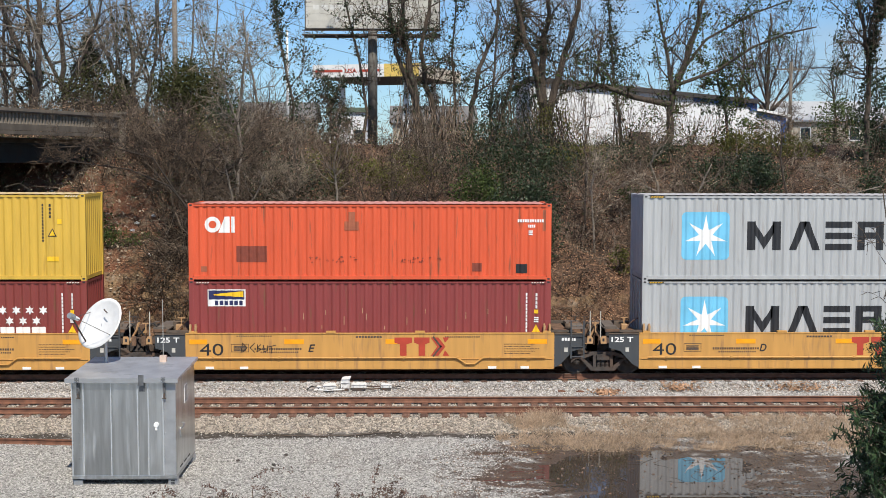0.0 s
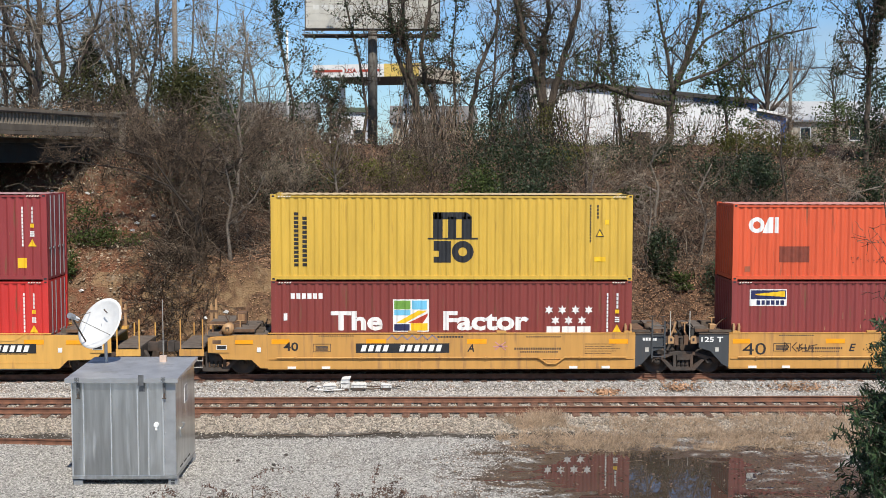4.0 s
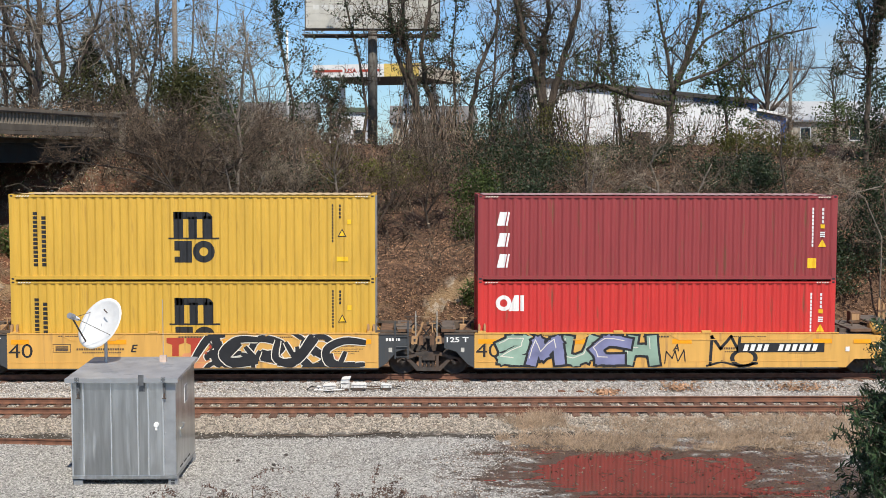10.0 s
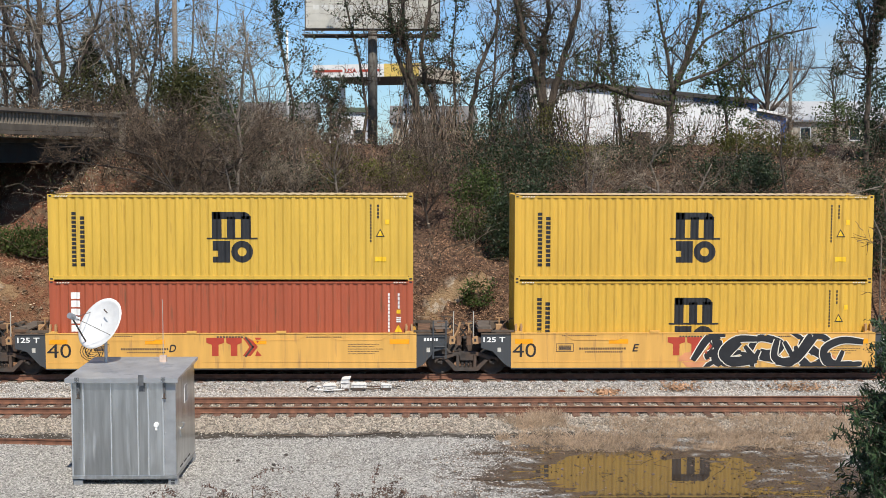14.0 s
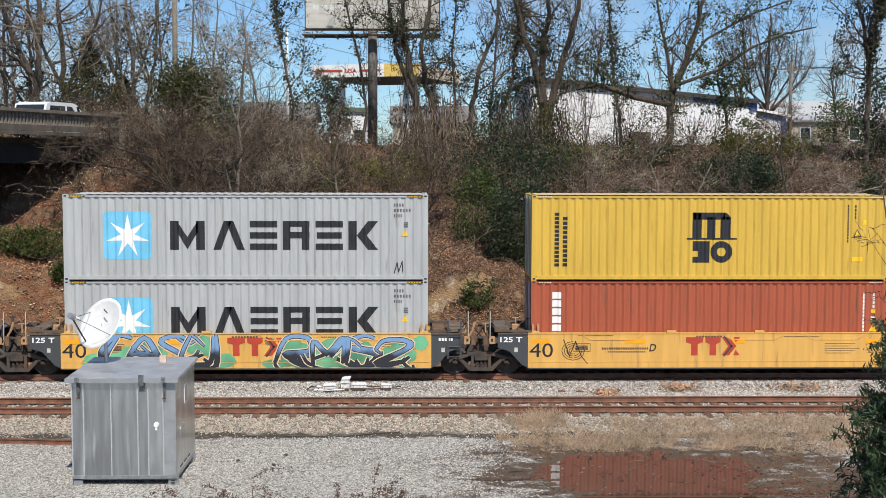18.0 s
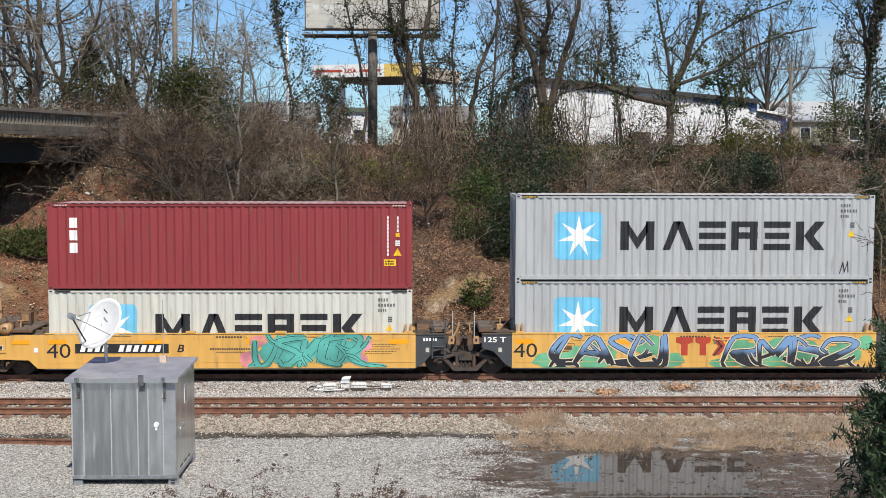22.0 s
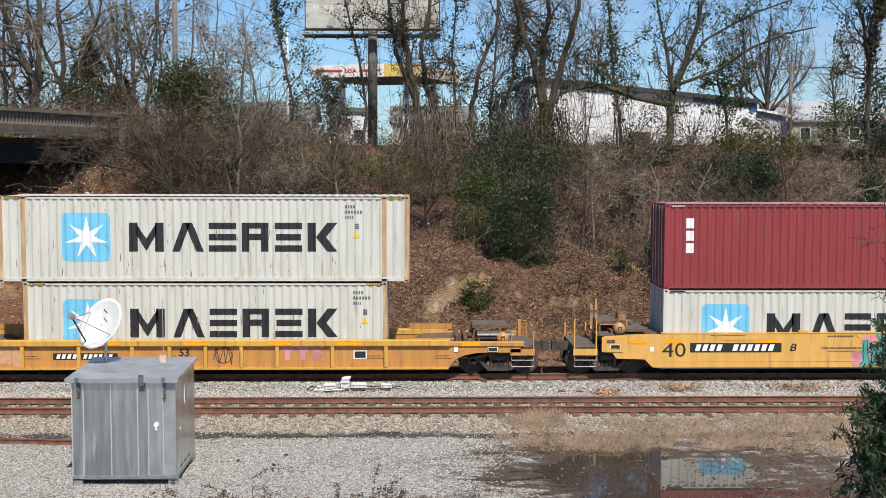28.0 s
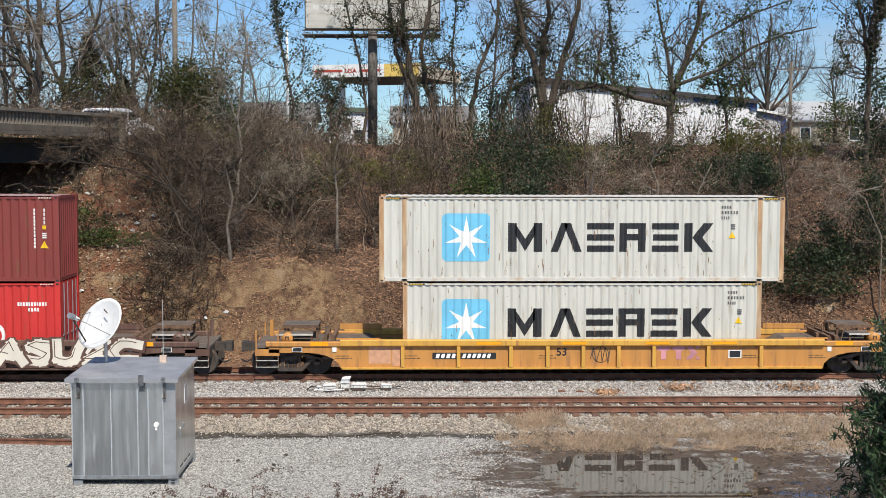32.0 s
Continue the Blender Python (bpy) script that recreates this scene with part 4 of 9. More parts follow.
def rust_spots(L, h, seed, n=60):
    """Thin crooked rust runs and scraped specks, thickest towards the foot."""
    rnd = random.Random(seed)
    out = []
    for k in range(n):
        x, z = rnd.uniform(0.3, L - 0.3), 0.2 + (h - 0.5) * rnd.random() ** (1.0 if k % 2 else 2.2)
        w, t = rnd.uniform(0.006, 0.014), rnd.choice((0.03, 0.05, 0.08, 0.2, 0.34))
        j = rnd.uniform(-0.02, 0.02)
        out.append([(x, z), (x + w, z + 0.2 * t), (x + w * 0.7 + j, min(h - 0.2, z + t)), (x - w * 0.6 + j, min(h - 0.2, z + 0.8 * t)), (x - w, z + 0.3 * t)])
    return out


RUSTMARK = [("rust_run", P_rustspot, rust_spots(11.8, HC, 5, 90), "")]
grey_line(X[8], FLOOR - 0.06, HC, P_maersk_b, "worn white-grey container with rust runs, in the well", dirt=RUSTMARK, frame_mat=P_rustframe)
grey_line(X[8] - 0.79, FLOOR - 0.06 + HC, HC, P_maersk_b, "long worn white-grey container overhanging the one below", L=13.716, posts=(0.84, 12.876),
          x=0.79, dirt=RUSTMARK, frame_mat=P_rustframe)
container("bright red container with white lettering shapes, in the well", X[9], FLOOR - 0.06, 12.192, HC, P_red, "right",
          marks=[("name_shape", M_white, ring(11.0 - 2.2, 1.15, 0.28, 0.38, 180, 360, 10) + bar(9.4, 0.62, 0.1, 0.95) + bar(9.75, 0.62, 0.1, 0.95)
                  + ring(9.85, 1.1, 0.36, 0.48, -90, 90, 12), "large white shapes")]
          + [("number_print", M_white, bars(10.75, HC - 0.8, 1.0, 0.13, 11, False) + bars(11.1, HC - 0.98, 0.4, 0.12, 4, False), "")])
container("dark red corrugated container, stacked on top", X[9], FLOOR - 0.06 + HC, 12.192, HC, P_brown, "left", marks=small_print(12.192, HC))


# ---- wagons ----
def wheelset_mesh():
    m = Mesh()
    for s in (-1, 1):
        prof = [(0.0, 0.79), (0.13, 0.80), (0.14, 0.77), (0.36, 0.755), (0.40, 0.79), (0.455, 0.79), (0.458, 0.70), (0.49, 0.69), (0.485, 0.665), (0.40, 0.665), (0.36, 0.70), (0.12, 0.69), (0.0, 0.69)]
        m.lathe([(r, s * a) for r, a in prof], (0, 0, 0), "y", 24)
    m.cyl((0, -0.75, 0), (0, 0.75, 0), 0.085, n=12)
    for s in (-1, 1):
        for k in range(3):
            t = 2 * math.pi * k / 3
            m.cyl((0.065 * math.cos(t), s * 0.8, 0.065 * math.sin(t)), (0.065 * math.cos(t), s * 1.12, 0.065 * math.sin(t)), 0.02, n=6)
        m.cyl((0, s * 0.8, 0), (0, s * 1.10, 0), 0.11, n=14)
    return m.data("wheelset", M_iron, True)


WHEELSET = wheelset_mesh()


def bogie(parent, x):
    """A two-axle truck under a wagon, with its side frames, springs and wheels."""
    b = part("truck", Mesh().box(-0.22, -0.95, 0.38, 0.22, 0.95, 0.62).cyl((0, 0, 0.6), (0, 0, 0.72), 0.3, n=16), M_iron, parent, "dark iron wagon truck", pose(x, 0, 0))
    for s in (-1, 1):
        y = s * 1.0
        f = Mesh()
        # frame bars: top chord, bottom chord, columns, pedestals
        f.prism([(-1.08, 0.42), (-1.08, 0.60), (-0.80, 0.66), (-0.36, 0.80), (0.36, 0.80), (0.80, 0.66), (1.08, 0.60), (1.08, 0.42), (1.0, 0.5), (0.76, 0.54), (0.36, 0.68), (-0.36, 0.68), (-0.76, 0.54), (-1.0, 0.5)], "y", y - 0.09, y + 0.09)
        f.prism([(-0.76, 0.54), (-0.62, 0.54), (-0.33, 0.27), (0.33, 0.27), (0.62, 0.54), (0.76, 0.54), (0.40, 0.15), (-0.40, 0.15)], "y", y - 0.08, y + 0.08)
        for q in (-0.34, 0.24):
            f.box(q, y - 0.085, 0.26, q + 0.1, y + 0.085, 0.7)
        part("side_frame", f, M_iron, b)
        for q in (-0.14, 0.0, 0.14):
            sp = Mesh()
            for k in range(5):
                sp.cyl((q, y - s * 0.0, 0.27 + k * 0.05), (q, y, 0.305 + k * 0.05), 0.062, n=10)
            part("spring", sp, M_iron, b)
        part("bolster_end", Mesh().box(-0.22, min(y, y + s * 0.12), 0.52, 0.22, max(y, y + s * 0.12), 0.68), M_iron, b)
        for q in (-0.89, 0.89):
            part("bearing_adapter", Mesh().box(q - 0.13, y - 0.1, 0.5, q + 0.13, y + 0.1, 0.60), M_iron, b)
    for q in (-0.89, 0.89):
        w = part("wheelset", WHEELSET, M_iron, b, "", pose(q, 0, 0.458))
        WHEELS.append((w, q))
    return b


def ladder(parent, x, y, z0, z1, w, mat, rungs=4):
    l = part("ladder", Mesh().box(x - w / 2 - 0.03, y - 0.02, z0, x - w / 2 + 0.02, y + 0.02, z1), mat, parent)
    part("stile", Mesh().box(x + w / 2 - 0.02, y - 0.02, z0, x + w / 2 + 0.03, y + 0.02, z1), mat, l)
    for i in range(rungs):
        z = z0 + 0.06 + (min(z1, z0 + 1.15) - z0 - 0.1) * i / max(1, rungs - 1)
        part("rung", Mesh().cyl((x - w / 2, y, z), (x + w / 2, y, z), 0.016, n=6), mat, l)


def clutter(car, xa, xb, z, n, seed):
    """Valves, brackets, rods and hoses on an end deck."""
    rnd = random.Random(seed)
    for k in range(n):
        q, yy = rnd.uniform(xa, xb), rnd.uniform(-1.1, 0.9)
        mat = rnd.choice((M_iron, M_rusty, M_rusty, M_deck, M_tan))
        kind = k % 4
        if kind == 0:
            w, d, h = rnd.uniform(0.08, 0.2), rnd.uniform(0.06, 0.15), rnd.uniform(0.1, 0.3)
            part("bracket", Mesh().slab(q - w, yy - d, z - 0.02, q + w, yy + d, z + h, 0.015), mat, car)
        elif kind == 1:
            r, ln = rnd.uniform(0.06, 0.12), rnd.uniform(0.2, 0.45)
            part("air_tank", Mesh().cyl((q - ln / 2, yy, z + r), (q + ln / 2, yy, z + r), r, n=12), mat, car, smooth=True)
        elif kind == 2:
            pts = [(q, yy, z)]
            for _ in range(4):
                a = pts[-1]
                pts.append((a[0] + rnd.uniform(-0.2, 0.2), a[1] + rnd.uniform(-0.2, 0.2), max(z + 0.02, a[2] + rnd.uniform(-0.15, 0.28))))
            part("pipe", Mesh().tube(pts, 0.022, 6), mat, car)
        else:
            h = rnd.uniform(0.2, 0.5)
            part("lever", Mesh().box(q - 0.02, yy - 0.02, z - 0.02, q + 0.02, yy + 0.02, z + h).box(q - 0.12, yy - 0.02, z + h, q + 0.12, yy + 0.02, z + h + 0.03), mat, car)


def joint_end(car, x, s, mat, grey, owner, stencil=True):
    """The end of a unit over a shared truck; s: +1 to the right, -1 to the left of the well."""
    for side in (-1, 1):
        y = side * 1.33
        plate = [(x, 0.30), (x, 1.44), (x + s * 1.02, 1.44), (x + s * 1.02, 0.98), (x + s * 0.62, 0.86), (x + s * 0.22, 0.42)]
        part("end_gusset", Mesh().prism(plate, "y", y - 0.03, y + 0.03), grey, car, "dark grey end plate")
        for zz in (1.36,):
            part("gusset_flange", Mesh().box(min(x, x + s * 1.02), y - 0.06, 1.44, max(x, x + s * 1.02), y + 0.06, 1.475), M_deck, car)
        clevis = part("clevis", Mesh().box(min(x - s * 0.12, x - s * 0.38), side * 1.30 - 0.09, 1.49, max(x - s * 0.12, x - s * 0.38), side * 1.30 + 0.09, 1.55), mat, car)
        for q in (0.16, 0.34):
            part("clevis_ear", Mesh().prism([(x - s * q - 0.03, 1.55), (x - s * q + 0.03, 1.55), (x - s * q + 0.045, 1.7), (x - s * q + 0.02, 1.8), (x - s * q - 0.03, 1.78)], "y", side * 1.30 - 0.08, side * 1.30 + 0.05), M_tan, clevis)
        part("shelf_beam", Mesh().box(min(x - s * 0.1, x + s * 0.66), side * 1.24 - 0.05, 1.50, max(x - s * 0.1, x + s * 0.66), side * 1.24 + 0.05, 1.57), M_deck, car)
        lug = part("end_lug", Mesh().prism([(x + s * 1.10, 1.12), (x + s * 1.30, 1.12), (x + s * 1.32, 1.3), (x + s * 1.26, 1.38), (x + s * 1.12, 1.38)], "y", side * 1.36 - 0.03, side * 1.36 + 0.03), M_tan, car, "tan end lug")
        part("lug_hole", Mesh().box(min(x + s * 1.18, x + s * 1.25), side * 1.36 - 0.034, 1.20, max(x + s * 1.18, x + s * 1.25), side * 1.36 - 0.031, 1.30), M_black, lug)
        part("lug_arm", Mesh().box(min(x + s * 0.9, x + s * 1.12), side * 1.30 - 0.05, 1.14, max(x + s * 0.9, x + s * 1.12), side * 1.30 + 0.05, 1.32), M_iron, car)
    plate = part("walk_plate", Mesh().slab(min(x + s * 0.62, x + s * 1.12), -1.18, 1.545, max(x + s * 0.62, x + s * 1.12), 1.18, 1.59, 0.01), M_plate_grey, car, "dark grey walkway plate across the end")
    part("plate_lip", Mesh().box(min(x + s * 0.62, x + s * 1.12), -1.2, 1.50, max(x + s * 0.62, x + s * 1.12), -1.18, 1.6), M_rusty, plate)
    part("cross_plate", Mesh().box(min(x + s * 0.06, x + s * 0.5), -1.1, 1.46, max(x + s * 0.06, x + s * 0.5), 1.1, 1.5), M_rusty, car)
    for yy in (-0.95, -0.3, 0.4, 1.0):
        part("plate_stay", Mesh().box(min(x + s * 0.68, x + s * 0.76), yy - 0.04, 1.44, max(x + s * 0.68, x + s * 0.76), yy + 0.04, 1.545), M_rusty, car)
    part("brace", Mesh().tube([(x + s * 1.15, -0.8, 1.02), (x + s * 1.42, -0.75, 1.5), (x + s * 1.5, -0.7, 1.78)], 0.04, 6), M_tan if s > 0 else M_rusty, car)
    part("brace", Mesh().tube([(x + s * 1.2, 0.5, 1.0), (x + s * 1.5, 0.55, 1.62)], 0.05, 6), M_rusty, car)
    part("bulkhead", Mesh().box(min(x + s * 0.05, x + s * 0.17), -1.28, 0.55, max(x + s * 0.05, x + s * 0.17), 1.28, 1.45), grey, car)
    part("draft_arm", Mesh().box(min(x + s * 0.17, x + s * 1.62), -0.3, 0.72, max(x + s * 0.17, x + s * 1.62), 0.3, 1.15), M_iron, car)
    part("grab_post", Mesh().cyl((x + s * 1.26, -1.0, 1.2), (x + s * 1.26, -1.0, 2.18), 0.017, n=6), M_worn_post, car, "thin pale grab post")
    part("air_hose", Mesh().tube([(x + s * 1.0, -0.6, 1.5), (x + s * 1.2, -0.7, 1.75), (x + s * 1.45, -0.72, 1.62), (x + s * 1.7, -0.7, 1.3)], 0.025, 6), M_rubber, car)
    part("side_bracket", Mesh().box(min(x + s * 1.36, x + s * 1.5), -1.22, 1.05, max(x + s * 1.36, x + s * 1.5), -1.1, 1.36), M_rusty, car)
    if s > 0:
        ladder(car, x + 0.78, -1.40, 0.62, 1.9, 0.42, M_car_grey if stencil else mat, 4)
    clutter(car, x + s * 0.2, x + s * 1.5, 1.46, 9, int(abs(x) * 10) + s)
    if owner:
        bogie(car, x + s * 1.70)
    if stencil:
        pts = words("125 T", x - 0.94, 1.18, 0.74, 0.17, 0.02) if s < 0 else bars(x + 0.25, 1.22, 0.5, 0.1, 5, False)
        part("stencil", painted(Mesh(), pts, -1.33 - 0.035), M_white, car, "white load stencil", kind="stuff")
        part("white_plate", painted(Mesh(), bar(x + s * 0.40 - 0.06, 0.84, 0.12, 0.15), -1.33 - 0.035), M_worn_post, car)


def coupler_end(car, x, s, mat, low=False):
    """The end of a wagon with its coupler, platform and posts."""
    def bx(a, b):
        return (x + s * a, x + s * b) if s > 0 else (x + s * b, x + s * a)
    if low:
        part("end_deck", Mesh().box(*bx(0.1, 2.2)[:1], -1.15, 1.08, bx(0.1, 2.2)[1], 1.15, 1.13), M_plate_grey, car, "dark end deck")
        raised = part("deck_frame", Mesh().box(*bx(0.98, 2.2)[:1], -0.2, 1.56, bx(0.98, 2.2)[1], 1.1, 1.60), M_plate_grey, car, "raised brown deck frame")
        part("frame_edge", Mesh().box(*bx(0.96, 2.22)[:1], -0.23, 1.50, bx(0.96, 2.22)[1], -0.2, 1.61), M_rusty, raised)
        flat = part("deck_frame", Mesh().box(*bx(1.1, 2.3)[:1], -1.15, 1.40, bx(1.1, 2.3)[1], -0.4, 1.43), M_plate_grey, car, "flat brown deck frame")
        # pale strip: the sunlit rim of the frame is put into its colour
        part("frame_edge", Mesh().box(*bx(1.08, 2.34)[:1], -1.18, 1.38, bx(1.08, 2.34)[1], -1.15, 1.44), M_worn_post, flat, "pale strip for the sunlit edge")
        for q in (1.02, 2.12):
            for yy in (-0.15, 1.0):
                part("frame_leg", Mesh().box(x + s * q - 0.035, yy - 0.03, 1.13, x + s * q + 0.035, yy + 0.03, 1.56), M_rusty, raised)
            part("frame_leg", Mesh().box(x + s * (q + 0.12) - 0.03, -1.12, 1.13, x + s * (q + 0.12) + 0.03, -1.06, 1.40), M_rusty, flat)
        for q in (0.35, 0.62):
            part("deck_channel", Mesh().prism([(x + s * q, 1.13), (x + s * (q + 0.2), 1.13), (x + s * (q + 0.12), 1.34), (x + s * q, 1.34)], "y", -1.1, 1.1), M_rusty, car)
        cylinder = part("brake_cylinder", Mesh().cyl((x + s * 1.95, -1.24, 1.28), (x + s * 1.95, -0.7, 1.28), 0.19, n=20), mat, car, "round brake cylinder", None, True)
        part("cylinder_handle", Mesh().tube([(x + s * 1.95 - 0.05, -1.25, 1.24), (x + s * 1.95 - 0.05, -1.27, 1.36), (x + s * 1.95 + 0.05, -1.27, 1.36), (x + s * 1.95 + 0.05, -1.25, 1.24)], 0.014, 6), M_iron, cylinder)
        part("lever_bar", Mesh().tube([(x + s * 0.9, -0.9, 1.13), (x + s * 1.0, -0.85, 1.5), (x + s * 1.15, -0.5, 1.56)], 0.022, 6), M_rusty, car)
        part("rear_post", Mesh().box(x + s * 2.72 - 0.06, 1.1, 1.0, x + s * 2.72 + 0.06, 1.2, 1.62), mat, car)
        clutter(car, x + s * 0.3, x + s * 1.0, 1.13, 4, int(abs(x) * 7) + s)
    else:
        xa, xb = bx(0.1, 2.2)
        part("end_deck", Mesh().box(xa, -1.15, 1.36, xb, 1.15, 1.42), M_plate_grey, car, "dark end deck")
        for yy in (-0.7, 0.0, 0.7):
            xa, xb = bx(0.25, 1.35)
            part("deck_beam", Mesh().prism([(xa, 1.42), (xb, 1.42), (xb if s < 0 else xb, 1.5), (xa, 1.56)], "y", yy - 0.12, yy + 0.12), M_deck, car)
        cylinder = part("brake_cylinder", Mesh().cyl((x + s * 1.42, -1.24, 1.6), (x + s * 1.42, -0.7, 1.6), 0.19, n=20), M_tan if s < 0 else mat, car, "round brake cylinder", None, True)
        part("cylinder_handle", Mesh().tube([(x + s * 1.42 - 0.05, -1.25, 1.56), (x + s * 1.42 - 0.05, -1.27, 1.68), (x + s * 1.42 + 0.05, -1.27, 1.68), (x + s * 1.42 + 0.05, -1.25, 1.56)], 0.014, 6), M_iron, cylinder)
        part("cylinder_cradle", Mesh().box(*bx(1.25, 1.6)[:1], -1.15, 1.42, bx(1.25, 1.6)[1], -0.75, 1.47), M_rusty, cylinder)
        frame_top = part("deck_frame", Mesh().box(*bx(1.3, 2.1)[:1], -0.6, 1.74, bx(1.3, 2.1)[1], 1.1, 1.78), M_plate_grey, car, "raised dark deck frame")
        part("frame_edge", Mesh().box(*bx(1.28, 2.12)[:1], -0.63, 1.70, bx(1.28, 2.12)[1], -0.6, 1.79), M_rusty, frame_top)
        for q in (1.32, 2.02):
            for yy in (-0.55, 1.0):
                part("frame_leg", Mesh().box(x + s * q - 0.03, yy - 0.03, 1.42, x + s * q + 0.03, yy + 0.03, 1.74), M_rusty, frame_top)
        fixture = part("end_fixture", Mesh().box(*bx(1.35, 2.06)[:1], -1.40, 0.84, bx(1.35, 2.06)[1], -1.372, 1.34), mat, car, "yellow framed plate")
        part("fixture_notice", Mesh().box(*bx(1.62, 1.9)[:1], -1.408, 1.14, bx(1.62, 1.9)[1], -1.401, 1.26), M_rusty, fixture)
        clutter(car, x + s * 0.3, x + s * 2.0, 1.42, 12, int(abs(x) * 7) + s)
        # brake stand, lever housing and the walkway plate beside the load
        xa, xb = bx(0.5, 1.22)
        plate = part("walk_plate", Mesh().slab(xa, -1.18, 1.545, xb, 1.18, 1.59, 0.01), M_plate_grey, car, "dark grey walkway plate across the end")
        part("plate_lip", Mesh().box(xa, -1.2, 1.50, xb, -1.18, 1.6), M_rusty, plate)
        for yy in (-1.0, 0.0, 1.0):
            part("plate_stay", Mesh().box(x + s * 0.8 - 0.05, yy - 0.04, 1.42, x + s * 0.8 + 0.05, yy + 0.04, 1.545), M_rusty, car)
        stand = part("brake_stand", Mesh().box(*bx(1.98, 2.24)[:1], 0.2, 1.42, bx(1.98, 2.24)[1], 0.5, 1.52), mat, car)
        for q, h in ((2.02, 2.5), (2.18, 2.32)):
            part("stand_post", Mesh().prism([(x + s * q - 0.045, 1.52), (x + s * q + 0.045, 1.52), (x + s * q + 0.03, h - 0.1), (x + s * q, h), (x + s * q - 0.045, h - 0.06)], "y", 0.25, 0.33), M_tan, stand)
        part("stand_bar", Mesh().box(*bx(1.96, 2.26)[:1], 0.22, 2.02, bx(1.96, 2.26)[1], 0.36, 2.08), M_rusty, stand)
        box_part = part("lever_housing", Mesh().slab(*bx(0.95, 1.3)[:1], 0.1, 1.59, bx(0.95, 1.3)[1], 0.5, 2.02, 0.04), M_rusty, car, "rusty lever housing")
        part("housing_face", Mesh().box(*bx(1.0, 1.25)[:1], 0.085, 1.72, bx(1.0, 1.25)[1], 0.1, 1.95), M_tan, box_part)
        for q in (1.45, 1.62):
            part("deck_channel", Mesh().box(*bx(q, q + 0.09)[:1], -1.1, 1.42, bx(q, q + 0.09)[1], 1.1, 1.53), M_rusty, car)
        part("side_handrail", Mesh().tube([(x + s * 1.5, -1.2, 1.42), (x + s * 1.5, -1.2, 1.75), (x + s * 2.1, -1.2, 1.75), (x + s * 2.1, -1.2, 1.42)], 0.017, 6), M_tan, car)
    xa, xb = bx(2.2, 3.02)
    part("end_platform", Mesh().box(xa, -1.3, 0.98, xb, 1.3, 1.04), M_plate_grey, car)
    part("platform_sill", Mesh().box(xa, -1.36, 0.72, xb, -1.3, 0.94).box(xa, 1.3, 0.72, xb, 1.36, 0.94), mat, car)
    part("end_sill", Mesh().box(*bx(2.9, 3.02)[:1], -1.3, 0.62, bx(2.9, 3.02)[1], 1.3, 0.98), M_iron, car)
    for k in (2.24, 2.98):
        for side in (-1, 1):
            part("post", Mesh().box(x + s * k - 0.02, side * 1.33 - 0.02, 0.7, x + s * k + 0.02, side * 1.33 + 0.02, (1.58 if low else 1.95) if side < 0 else 1.5), mat, car, "yellow corner post")
    for z in (0.34, 0.56):
        part("step", Mesh().tube([(x + s * 2.24, -1.3, z + 0.12), (x + s * 2.24, -1.38, z), (x + s * 2.98, -1.38, z), (x + s * 2.98, -1.3, z + 0.12)], 0.014, 6), M_worn_post, car, "thin pale step")
    for k in (2.24, 2.98):
        part("step_hanger", Mesh().box(x + s * k - 0.015, -1.35, 0.34, x + s * k + 0.015, -1.32, 0.74), M_rusty, car)
    xa, xb = bx(3.0, 3.55)
    c = part("coupler", Mesh().box(xa, -0.16, 0.72, xb, 0.16, 1.0).box(*bx(3.4, 3.62)[:1], -0.24, 0.7, bx(3.4, 3.62)[1], 0.2, 1.04), M_iron, car, "dark iron coupler")
    zs = 0.86 if low else 0.94
    part("sign_plate", painted(Mesh(), bar(x + s * 1.6 - 0.17, zs, 0.34, 0.15), -1.412), M_white, car, "small black-faced sign")
    part("sign_face", painted(Mesh(), bar(x + s * 1.6 - 0.15, zs + 0.015, 0.30, 0.12), -1.416), M_black, car)
    part("reflector", painted(Mesh(), bar(x + s * 0.85 - 0.3, 1.06 if low else 1.12, 0.6, 0.14), -1.412 if low else -1.386), M_orange_refl, car, "orange reflective strip")
    part("white_plate", painted(Mesh(), bar(x + s * 0.35 - 0.07, 0.85, 0.14, 0.16), -1.386), M_white, car)
    part("air_hose", Mesh().tube([(x + s * 3.0, -0.5, 0.75), (x + s * 3.2, -0.55, 0.5), (x + s * 3.4, -0.5, 0.38), (x + s * 3.6, -0.4, 0.45)], 0.03, 6), M_rubber, car)
    part("centre_sill", Mesh().box(*bx(0.1, 3.0)[:1], -0.35, 0.7, bx(0.1, 3.0)[1], 0.35, 1.0), M_iron, car)
    bogie(car, x + s * 1.85)


